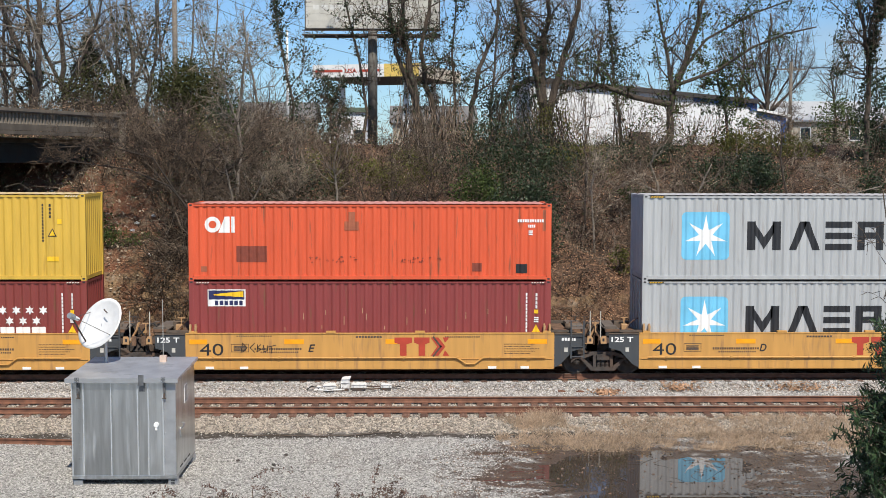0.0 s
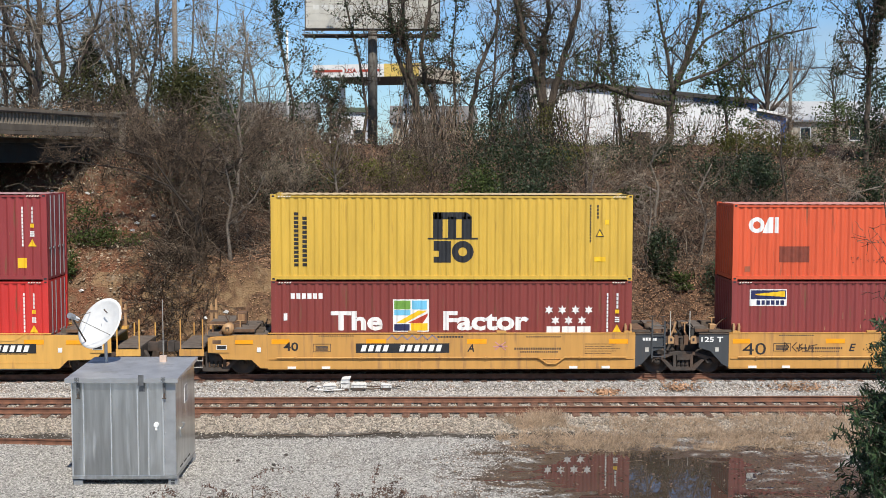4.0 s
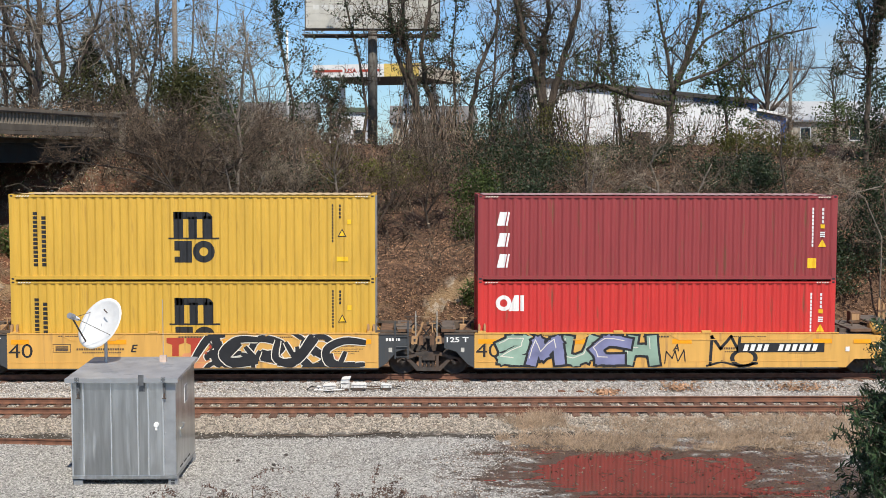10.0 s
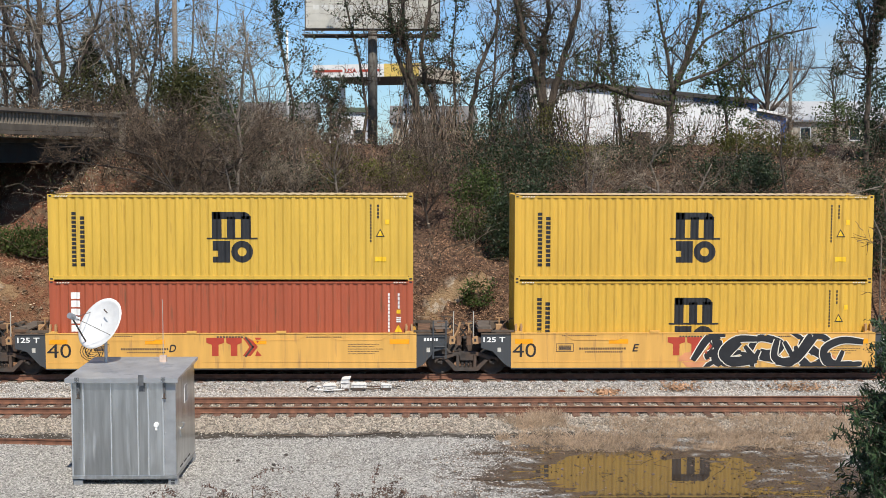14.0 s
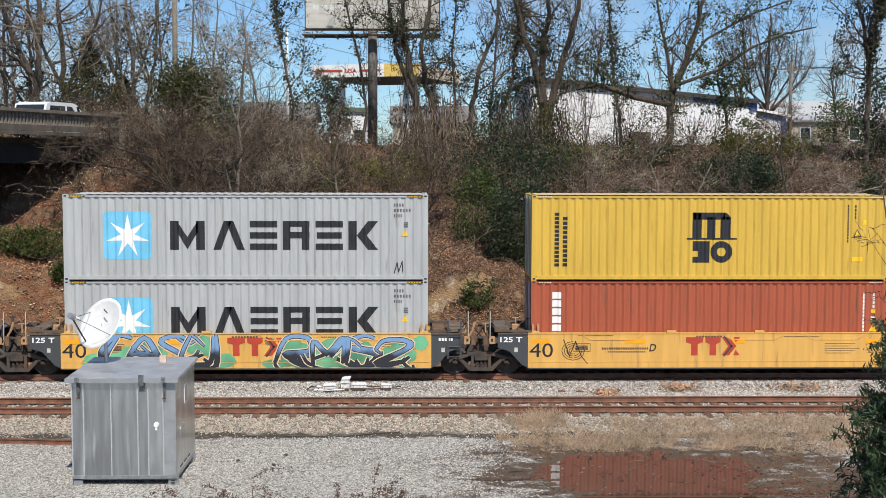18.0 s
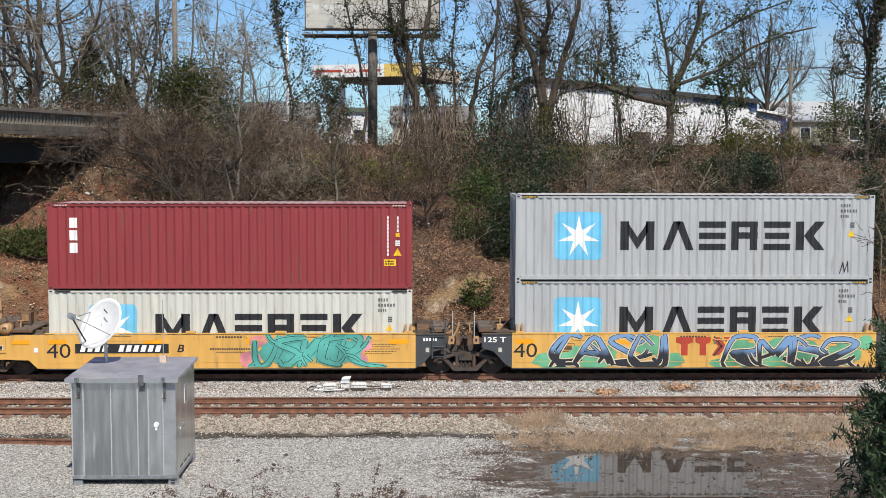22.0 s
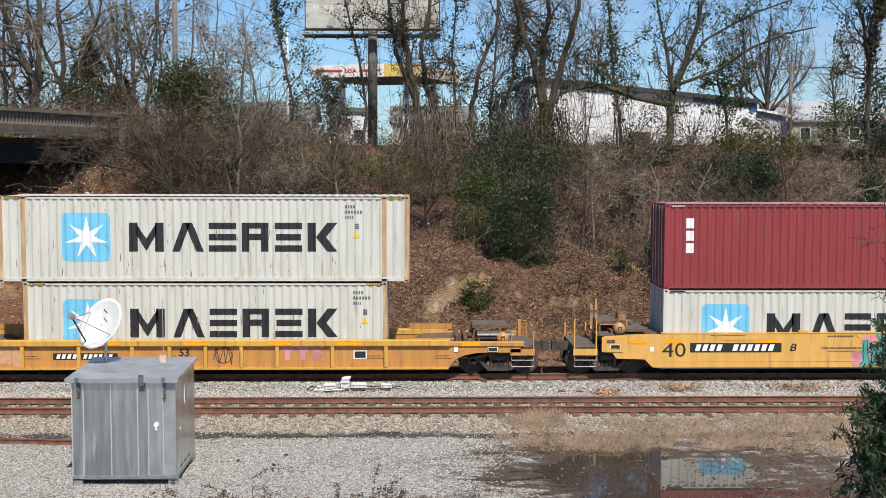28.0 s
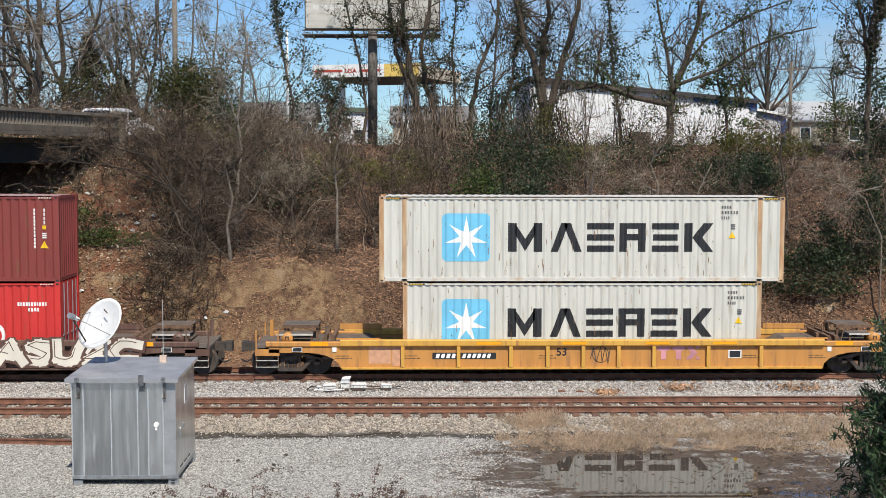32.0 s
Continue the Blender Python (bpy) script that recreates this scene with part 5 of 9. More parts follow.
SKELETONS = (
    (((0.0, 0.72), (0.3, 1.0), (0.85, 0.95), (0.9, 0.62), (0.1, 0.08), (1.0, 0.06)),),
    (((0.0, 0.0), (0.12, 0.95), (0.45, 0.3), (0.85, 0.98), (1.0, 0.0)),),
    (((0.0, 1.0), (0.08, 0.15), (0.5, 0.0), (0.85, 0.2), (1.0, 1.0)),),
    (((1.0, 0.92), (0.3, 0.95), (0.0, 0.5), (0.2, 0.06), (0.95, 0.1)),),
    (((0.05, 0.0), (0.1, 1.0)), ((0.08, 0.45), (0.85, 0.5)), ((0.8, 1.0), (1.0, 0.0))),
    (((0.0, 0.0), (0.5, 1.0), (1.0, 0.0)), ((0.2, 0.38), (0.85, 0.34))),
    (((0.0, 0.0), (0.05, 0.96), (0.8, 0.9), (0.75, 0.5), (0.1, 0.45), (1.0, 0.0)),),
    (((0.95, 0.85), (0.4, 1.0), (0.05, 0.75), (0.9, 0.35), (0.6, 0.0), (0.0, 0.12)),))


def graffiti(car, x0, x1, z0, z1, y, kinds, fills, edge, seed, accent=None, weight=0.27, rim=0.075):
    """Swollen sprayed shapes, each with an edge, a fill and thin lines."""
    rnd = random.Random(seed)
    w = (x1 - x0) / len(kinds)
    for i, kind in enumerate(kinds):
        def place(p):
            return (x0 + w * (i + 0.06 + 0.84 * p[0]) + 0.12 * (p[1] - 0.5), z0 + weight / 2 + 0.02 + (z1 - z0 - weight - 0.04) * p[1])
        lines = []
        for sk in SKELETONS[kind]:
            pts = [place((px + rnd.uniform(-0.05, 0.05), min(1, max(0, pz + rnd.uniform(-0.05, 0.05))))) for px, pz in sk]
            bent = []
            for a, b in zip(pts, pts[1:]):
                bent += [a, ((a[0] + b[0]) / 2 + rnd.uniform(-0.03, 0.03), (a[1] + b[1]) / 2 + rnd.uniform(-0.03, 0.03))]
            lines.append(bent + [pts[-1]])
        body, face, thin = [], [], []
        for pts in lines:
            body += stroke(pts, weight + rim)
            face += stroke(pts, weight - rim)
            for p in pts:
                body += ring(p[0], p[1], 0.0, (weight + rim) / 2, 0, 360, 10)
                face += ring(p[0], p[1], 0.0, (weight - rim) / 2, 0, 360, 10)
            thin += stroke([(px - weight * 0.22, pz + weight * 0.2) for px, pz in pts[: max(2, len(pts) - 1)]], 0.03)
        lo, hi = z0, z1
        clamp = lambda polys: [[(px, min(hi, max(lo, pz))) for px, pz in q] for q in polys]
        e = part("graffiti_letter", painted(Mesh(), clamp(body), y - 0.003 - 0.012 * (i % 2), None, 4e-5), edge, car, "sprayed graffiti shape")
        part("graffiti_fill", painted(Mesh(), clamp(face), y - 0.008 - 0.012 * (i % 2), None, 4e-5), fills[i % len(fills)], e)
        part("graffiti_shine", painted(Mesh(), clamp(thin), y - 0.0125 - 0.012 * (i % 2), None, 4e-5), accent or edge, e)


def curve_through(pts, k=5):
    """A smooth line through points."""
    out = []
    for i in range(len(pts) - 1):
        p0, p1, p2, p3 = pts[max(0, i - 1)], pts[i], pts[i + 1], pts[min(len(pts) - 1, i + 2)]
        for j in range(k):
            t = j / k
            out.append(tuple(0.5 * (2 * b + (c - a) * t + (2 * a - 5 * b + 4 * c - d) * t * t + (3 * b - a - 3 * c + d) * t ** 3) for a, b, c, d in zip(p0, p1, p2, p3)))
    return out + [pts[-1]]


def swelling(pts, w, tip=0.15, more=0.0):
    """A sprayed stroke that swells in its middle and ends in points."""
    n = len(pts)
    left, right = [], []
    for i, p in enumerate(pts):
        a, b = pts[max(0, i - 1)], pts[min(n - 1, i + 1)]
        d = math.hypot(b[0] - a[0], b[1] - a[1]) or 1
        h = 0.5 * (w * (tip + (1 - tip) * math.sin(math.pi * (0.08 + 0.84 * i / (n - 1))) ** 0.7) + more)
        nx, nz = -(b[1] - a[1]) / d * h, (b[0] - a[0]) / d * h
        left.append((p[0] + nx, p[1] + nz))
        right.append((p[0] - nx, p[1] - nz))
    return [[left[i], right[i], right[i + 1], left[i + 1]] for i in range(n - 1)]


def wild(car, x0, x1, z0, z1, y, kinds, fill, edge, halo, seed, weight=0.24, rim=0.06):
    """Interlocking curved letter shapes with pointed tails: a halo, an edge and a fill each."""
    rnd = random.Random(seed)
    w = (x1 - x0) / len(kinds)
    hold = lambda polys: [[(px, min(z1, max(z0, pz))) for px, pz in q] for q in polys]
    for i, kind in enumerate(kinds):
        lines = []
        for sk in SKELETONS[kind]:
            pts = [(x0 + w * (i + 1.12 * a - 0.06) + 0.2 * (b - 0.5) + rnd.uniform(-0.16, 0.16), z0 + 0.1 + (z1 - z0 - 0.2) * b + rnd.uniform(-0.12, 0.12)) for a, b in sk]
            lines.append(pts)
            lines.append([(px + rnd.uniform(0.08, 0.2), pz + rnd.uniform(-0.18, 0.1)) for px, pz in reversed(pts)][: rnd.randint(2, 4)])
        for _ in range(7):      # tails and hooks
            a = rnd.choice(rnd.choice(lines))
            dx, dz = rnd.uniform(-0.55, 0.55), rnd.uniform(-0.45, 0.45)
            lines.append([a, (a[0] + dx * 0.4 + rnd.uniform(-0.1, 0.1), a[1] + dz * 0.3), (a[0] + dx, a[1] + dz)])
        layers = [[], [], []]
        for j, pts in enumerate(lines):
            c = curve_through(pts)
            ww = weight * (1.0 if j < 2 * len(SKELETONS[kind]) else 0.5)
            for k, more in enumerate((rim + 0.07, rim, -0.005)):
                layers[k] += swelling(c, ww, 0.3, more)
        o = 0.012 * (i % 2)
        e = part("graffiti_letter", painted(Mesh(), hold(layers[0]), y - 0.002 - o, None, 2e-5), halo, car, "sprayed graffiti shape")
        part("graffiti_edge", painted(Mesh(), hold(layers[1]), y - 0.0055 - o, None, 2e-5), edge, e)
        part("graffiti_fill", painted(Mesh(), hold(layers[2]), y - 0.009 - o, None, 2e-5), fill, e)


def cloud(car, spots, y, mat, seed):
    """Soft sprayed patches of ground colour behind the letters, each a part."""
    rnd = random.Random(seed)
    for k, (x, z, rx, rz) in enumerate(spots):
        pts = []
        for i in range(26):
            t = 2 * math.pi * i / 26
            r = 1 + 0.3 * noise.noise(Vector((3 * math.cos(t), 3 * math.sin(t), seed + k)))
            pts.append((x + rx * r * math.cos(t), min(1.45, max(0.31, z + rz * r * math.sin(t)))))
        part("graffiti_ground", painted(Mesh(), [pts], y - 0.0004 * (1 + k % 3)), mat, car)


def spray_fade(name, low, high, z0, z1):
    """Spray paint that runs from one colour at the foot to another at the top."""
    m = material(name, high, rough=0.6, vary=0.2, scale=1.5, bump=0)
    n, l = m.node_tree.nodes, m.node_tree.links
    co, sep, r, x = n.new("ShaderNodeTexCoord"), n.new("ShaderNodeSeparateXYZ"), n.new("ShaderNodeMapRange"), n.new("ShaderNodeMix")
    wob = n.new("ShaderNodeTexNoise")
    wob.inputs["Scale"].default_value = 2.5
    add = n.new("ShaderNodeMath")
    add.operation, add.use_clamp = "MULTIPLY_ADD", False
    add.inputs[1].default_value = 0.5
    l.new(co.outputs["Object"], sep.inputs[0])
    l.new(co.outputs["Object"], wob.inputs["Vector"])
    l.new(wob.outputs["Fac"], add.inputs[0])
    l.new(sep.outputs["Z"], add.inputs[2])
    l.new(add.outputs[0], r.inputs["Value"])
    r.inputs["From Min"].default_value, r.inputs["From Max"].default_value = z0 + 0.25, z1 + 0.25
    x.data_type = "RGBA"
    x.inputs["A"].default_value, x.inputs["B"].default_value = (*low, 1), (*high, 1)
    l.new(r.outputs["Result"], x.inputs["Factor"])
    l.new(x.outputs["Result"], n["Principled BSDF"].inputs["Base Color"])
    return m


G_black = M_black
G_fade = spray_fade("spray_blue_to_black", (0.02, 0.022, 0.028), (0.17, 0.30, 0.50), 0.72, 1.0)
G_cream = material("spray_cream", (0.66, 0.55, 0.38), rough=0.6, vary=0.12, scale=2.0)
G_rose = material("spray_rose", (0.68, 0.25, 0.28), rough=0.6, vary=0.35, scale=1.5)
G_sage = material("spray_sage", (0.26, 0.38, 0.30), rough=0.6, vary=0.25, scale=1.0)
G_lilac = material("spray_lilac", (0.20, 0.21, 0.36), rough=0.6, vary=0.25, scale=1.0)
G_green = material("spray_green", (0.12, 0.36, 0.20), rough=0.6, vary=0.4, scale=0.8)
G_teal = material("spray_turquoise", (0.10, 0.42, 0.36), rough=0.6, vary=0.3, scale=0.8)
G_pink = material("spray_pink", (0.60, 0.28, 0.32), rough=0.6, vary=0.3, scale=0.8)
G_orange = material("spray_orange", (0.62, 0.26, 0.12), rough=0.6, vary=0.3, scale=0.8)


def three_strokes(x, z, w, h):
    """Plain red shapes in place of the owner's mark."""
    return ([[(x, z + h), (x, z + h * 0.72), (x + w * 0.1, z + h * 0.62), (x + w * 0.1, z), (x + w * 0.22, z), (x + w * 0.22, z + h * 0.62), (x + w * 0.32, z + h * 0.72), (x + w * 0.32, z + h)]],
            [[(x + w * 0.36, z + h), (x + w * 0.36, z + h * 0.72), (x + w * 0.44, z + h * 0.62), (x + w * 0.44, z), (x + w * 0.56, z), (x + w * 0.56, z + h * 0.62), (x + w * 0.64, z + h * 0.72), (x + w * 0.64, z + h)]],
            [[(x + w * 0.66, z), (x + w * 0.8, z), (x + w * 0.93, z + h / 2), (x + w * 0.8, z + h), (x + w * 0.66, z + h), (x + w * 0.78, z + h / 2)]],
            [[(x + w, z + h), (x + w * 0.88, z + h), (x + w * 0.92, z + h * 0.7)], [(x + w, z), (x + w * 0.88, z), (x + w * 0.92, z + h * 0.3)]])


def well_unit(label, left, ends, letter, style, owner, plate_at=None, mark_at=None, seed=0):
    """One unit of an articulated well wagon. ends: (left, right), 'joint' or 'coupler'."""
    car = thing("well_wagon", label, "well wagon", pose(left, TRACK_Y, 0), "wagons of the train")
    L, W = 12.192, 1.37
    body = M_car_amber if style == "pipe" else M_car_yellow
    poly_l = [(-0.11, 0.30), (-0.11, 1.46)] if ends[0] == "joint" else [(-0.36, 0.30), (-0.64, 0.58), (-1.6, 0.61), (-1.74, 0.80), (-2.05, 0.82), (-2.05, 1.36), (-0.9, 1.43)]
    poly_r = [(L + 0.11, 1.46), (L + 0.11, 0.30)] if ends[1] == "joint" else [(L + 0.9, 1.43), (L + 2.05, 1.36), (L + 2.05, 0.82), (L + 1.74, 0.80), (L + 1.6, 0.61), (L + 0.64, 0.58), (L + 0.36, 0.30)]
    for s in (-1, 1):
        ya, yb = sorted((s * W, s * (W - 0.08)))
        sill = part("side_sill", Mesh().prism(poly_l + poly_r, "y", ya, yb), body, car, "yellow side sill")
        part("sill_cap", Mesh().box(-0.1, min(s * (W + 0.02), s * (W - 0.12)), 1.462, L + 0.1, max(s * (W + 0.02), s * (W - 0.12)), 1.49), body, sill)
        part("sill_foot", Mesh().box(-0.1, min(s * (W + 0.01), s * (W - 0.16)), 0.262, L + 0.1, max(s * (W + 0.01), s * (W - 0.16)), 0.296), M_car_grey if style == "flush" else body, sill)
        for q in (4.6, 7.6):
            part("latch_plate", Mesh().box(q, min(s * (W - 0.1), s * (W + 0.03)), 1.49, q + 0.32, max(s * (W - 0.1), s * (W + 0.03)), 1.56), body, sill)
    for k in range(5):
        q = 0.3 + k * (L - 0.8) / 4
        part("cross_bearer", Mesh().box(q, -1.28, 0.26, q + 0.22, 1.28, 0.345), M_iron, car)
    part("well_floor", Mesh().box(0.0, -0.4, 0.3, L, 0.4, 0.33), M_iron, car)
    if style == "pipe":
        part("pipe", Mesh().tube([(0.2, -W - 0.05, 0.66), (9.0, -W - 0.05, 0.66), (9.3, -W - 0.05, 0.45), (9.6, -W - 0.05, 0.45), (9.9, -W - 0.05, 0.66), (L - 0.2, -W - 0.05, 0.66)], 0.028, 6), body, car, "yellow air pipe")
        part("sill_ridge", Mesh().box(-0.05, -W - 0.03, 0.60, L + 0.05, -W, 0.62), body, car)
        for q in (0.7, 1.85, 10.2, 11.3):
            part("step_light", Mesh().box(q - 0.14, -W - 0.04, 0.28, q + 0.14, -W - 0.005, 0.36), M_white, car)
        for q in (0.8, 3.0, 5.1, 7.2, 9.0, 10.4, 11.4):
            part("pipe_clip", Mesh().box(q, -W - 0.09, 0.63, q + 0.06, -W, 0.7), body, car)
    else:
        part("sill_seam", Mesh().box(-0.05, -W - 0.012, 0.50, L + 0.05, -W, 0.512), body, car)
        for q in (1.6, 6.4, 9.2):
            part("tie_strap", Mesh().prism([(q, 1.48), (q + 0.4, 1.24), (q + 1.9, 1.24), (q + 2.3, 1.48), (q + 2.22, 1.48), (q + 1.87, 1.27), (q + 0.43, 1.27), (q + 0.08, 1.48)], "y", -W - 0.014, -W), body, car)
    y = -W - 0.006
    for q in (0.02, 3.2, 6.6, 11.4):
        part("reflector", painted(Mesh(), bar(q, 1.12, 0.66 if q > 1 else 0.6, 0.16), y), M_orange_refl, car, "orange reflective strip")
    fl = 1.0
    if ends[0] == "joint" or letter == "B":
        fx = -0.05 if letter == "B" else (0.36 if style == "pipe" else -0.06)
        fh = 0.40 if style == "pipe" else 0.47
        part("number_forty", painted(Mesh(), words("40", fx, 1.14 - fh, 0.80, fh, 0.0), y), M_black, car, "black length stencil")
    elif ends[0] == "coupler":
        part("number_forty", painted(Mesh(), words("40", 0.42, 0.9, 0.5, 0.28, 0.02), y), M_black, car, "black length stencil")
    lx = {"E": 4.0, "D": 4.0, "C": 4.3, "B": 4.3, "A": 6.6}[letter]
    part("unit_letter", painted(Mesh(), words(letter, lx, 0.86, 0.24, 0.25, 0.02, 0.25), y), M_black, car, "black unit letter")
    fx = {"A": 8.2, "B": 5.4, "C": 8.4, "D": 2.4, "E": 2.2}[letter]
    fine = bars(fx, 0.92, 1.6, 0.07, 20, False, 0.66) + bars(fx + 0.2, 0.82, 1.3, 0.05, 18, False, 0.6) + bars(5.6, 1.33, 0.9, 0.06, 9, False) + bars(8.6, 1.34, 1.2, 0.035, 16, False) + bars(1.6, 1.38, 1.2, 0.03, 16, False)
    for k in range(5):
        fine += bars(10.6 - (0.6 if letter == "D" else 0), 0.78 + 0.08 * k, 0.9 + 0.15 * (k % 3), 0.022, 22, False, 0.7)
    part("fine_print", painted(Mesh(), fine, y), M_iron, car, kind="stuff")
    part("print_frame", painted(Mesh(), outline([(1.42, 0.86), (2.0, 0.86), (2.0, 1.12), (1.42, 1.12)], 0.018) + bars(1.5, 0.9, 0.42, 0.17, 4), y), M_iron, car)
    if plate_at:
        px, pw = plate_at
        pl = part("number_plate", painted(Mesh(), bar(px, 0.82, pw, 0.32), y - 0.002), M_black, car, "black plate with white bars")
        part("plate_print", painted(Mesh(), slanted(px + 0.16, 0.87, pw * 0.31, 0.22, 4) + slanted(px + pw * 0.46, 0.87, pw * 0.47, 0.22, 6), y - 0.006), M_white, pl)
    if mark_at is not None:
        for each in three_strokes(mark_at, 0.72, 1.85, 0.62):
            part("owner_mark", painted(Mesh(), each, y - 0.001), M_red_letter, car, "red painted shape")
        part("mark_chevron", painted(Mesh(), stroke([(mark_at + 1.32, 1.34), (mark_at + 1.56, 1.03), (mark_at + 1.32, 0.72)], 0.06), y - 0.004), M_iron, car)
    for e, xx, s in ((ends[0], -0.11, -1), (ends[1], L + 0.11, 1)):
        if e == "joint":
            joint_end(car, xx, s, body, M_car_grey, owner and s > 0)
        else:
            coupler_end(car, -0.05 if s < 0 else L + 0.05, s, body)
    TRAIN.append((car, left, 0))
    return car, y


well_unit("yellow well wagon unit with a pipe along its sill", X[0], ("joint", "joint"), "D", "pipe", True, None, 7.15)
c1, gy = well_unit("yellow well wagon unit with red shapes on its sill", X[1], ("joint", "joint"), "E", "pipe", True, None, 6.9)
part("scrawl", painted(Mesh(), stroke([(1.75, 0.85), (1.8, 1.15), (1.95, 1.0), (1.8, 0.86)], 0.03) + stroke([(2.2, 1.15), (2.05, 1.0), (2.2, 0.85)], 0.03)
     + stroke([(2.3, 1.1), (2.28, 0.86), (2.42, 0.95), (2.3, 1.0), (2.4, 1.1)], 0.03) + stroke([(2.5, 1.08), (2.52, 0.86), (2.62, 0.9), (2.64, 1.06)], 0.03)
     + stroke([(2.65, 1.02), (2.9, 1.08)], 0.03) + stroke([(2.76, 1.05), (2.76, 0.82)], 0.03), gy), M_black, c1, "black scrawl", kind="stuff")
c2, gy = well_unit("yellow well wagon end unit with a number plate", X[2], ("coupler", "joint"), "A", "pipe", True, (2.85, 3.15), None)
part("scrawl", painted(Mesh(), stroke([(3.9 + 0.17 * k, 1.42 if k % 2 else 1.26) for k in range(11)], 0.03), gy), G_lilac, c2, "lilac scrawl", kind="stuff")
part("scrawl", painted(Mesh(), stroke([(7.55, 0.92), (7.9, 1.18)], 0.03) + stroke([(7.55, 1.18), (7.9, 0.92)], 0.03) + stroke([(7.5, 1.02), (7.95, 1.04)], 0.03), gy), G_pink, c2)
c3, gy = well_unit("yellow well wagon end unit covered in lilac and green graffiti", X[3], ("joint", "coupler"), "A", "flush", True, (8.85, 2.95), None)
graffiti(c3, 0.72, 6.15, 0.32, 1.46, gy, (0, 1, 2, 3, 4), (G_sage, G_lilac), G_black, 5, G_white, 0.42, 0.08)
part("scrawl", painted(Mesh(), stroke([(7.9, 0.4), (7.95, 1.35), (8.25, 0.95), (8.6, 1.36), (8.85, 0.9), (8.9, 1.3)], 0.1) + ring(9.05, 0.62, 0.22, 0.32, 0, 360, 16, 1.5) + stroke([(7.8, 0.36), (8.3, 0.5), (8.9, 0.34), (9.5, 0.44)], 0.07)
     + stroke([(6.35, 0.45), (6.4, 0.85), (6.6, 0.62), (6.7, 0.88), (6.8, 0.5), (7.0, 0.9), (7.05, 0.5)], 0.04), gy), M_black, c3, "black scrawl", kind="stuff")
c4, gy = well_unit("yellow well wagon unit with black and white graffiti", X[4], ("joint", "joint"), "E", "flush", True, None, 5.2)
cloud(c4, ((6.3, 0.6, 0.7, 0.3), (9.6, 0.6, 0.3, 0.2), (10.8, 0.5, 0.35, 0.2)), gy, G_orange, 3)
wild(c4, 6.3, 11.6, 0.33, 1.45, gy, (5, 3, 6, 2, 7, 3), G_black, G_black, G_white, 8, 0.2)
c5, gy = well_unit("yellow well wagon unit with a black tag on its sill", X[5], ("joint", "joint"), "D", "flush", True, None, 5.25)
part("scrawl", painted(Mesh(), sum((ring(1.42, 0.88, 0.1 + 0.07 * k, 0.12 + 0.07 * k, 30 * k, 300 + 30 * k, 10, 1.2) for k in range(4)), []) + stroke([(1.1, 1.25), (1.3, 0.7), (1.5, 1.2), (1.7, 0.7), (1.9, 0.45)], 0.03), gy), M_black, c5, "black tag", kind="stuff")
c6, gy = well_unit("yellow well wagon unit with blue and green graffiti", X[6], ("joint", "joint"), "C", "flush", True, None, 5.45)
cloud(c6, ((1.35, 0.55, 0.75, 0.3), (2.6, 0.7, 0.8, 0.5), (4.6, 1.05, 0.55, 0.35), (5.2, 0.55, 0.55, 0.25), (7.0, 0.45, 0.4, 0.16), (7.7, 0.8, 0.5, 0.5), (9.2, 0.8, 1.2, 0.55), (11.2, 0.75, 0.6, 0.4), (11.95, 1.15, 0.25, 0.25), (6.9, 1.2, 0.2, 0.12)), gy, G_green, 4)
wild(c6, 1.35, 5.0, 0.33, 1.45, gy, (3, 5, 7, 2), G_fade, G_black, G_cream, 14, 0.15, 0.045)
wild(c6, 7.3, 11.4, 0.33, 1.45, gy, (6, 1, 7, 0), G_fade, G_black, G_cream, 21, 0.15, 0.045)
c7, gy = well_unit("yellow well wagon end unit with turquoise graffiti", X[7], ("coupler", "joint"), "B", "flush", True, (0.90, 3.12), None)
cloud(c7, ((6.75, 0.6, 0.35, 0.28), (7.0, 1.2, 0.3, 0.2), (10.55, 1.15, 0.3, 0.28), (10.4, 0.6, 0.3, 0.24)), gy, G_rose, 6)
cloud(c7, ((8.0, 0.85, 1.0, 0.45), (9.6, 0.9, 0.9, 0.45)), gy - 0.0006, G_teal, 7)
wild(c7, 7.0, 10.5, 0.34, 1.45, gy - 0.001, (2, 7, 1, 3, 6), G_teal, G_black, G_teal, 31, 0.17, 0.035)


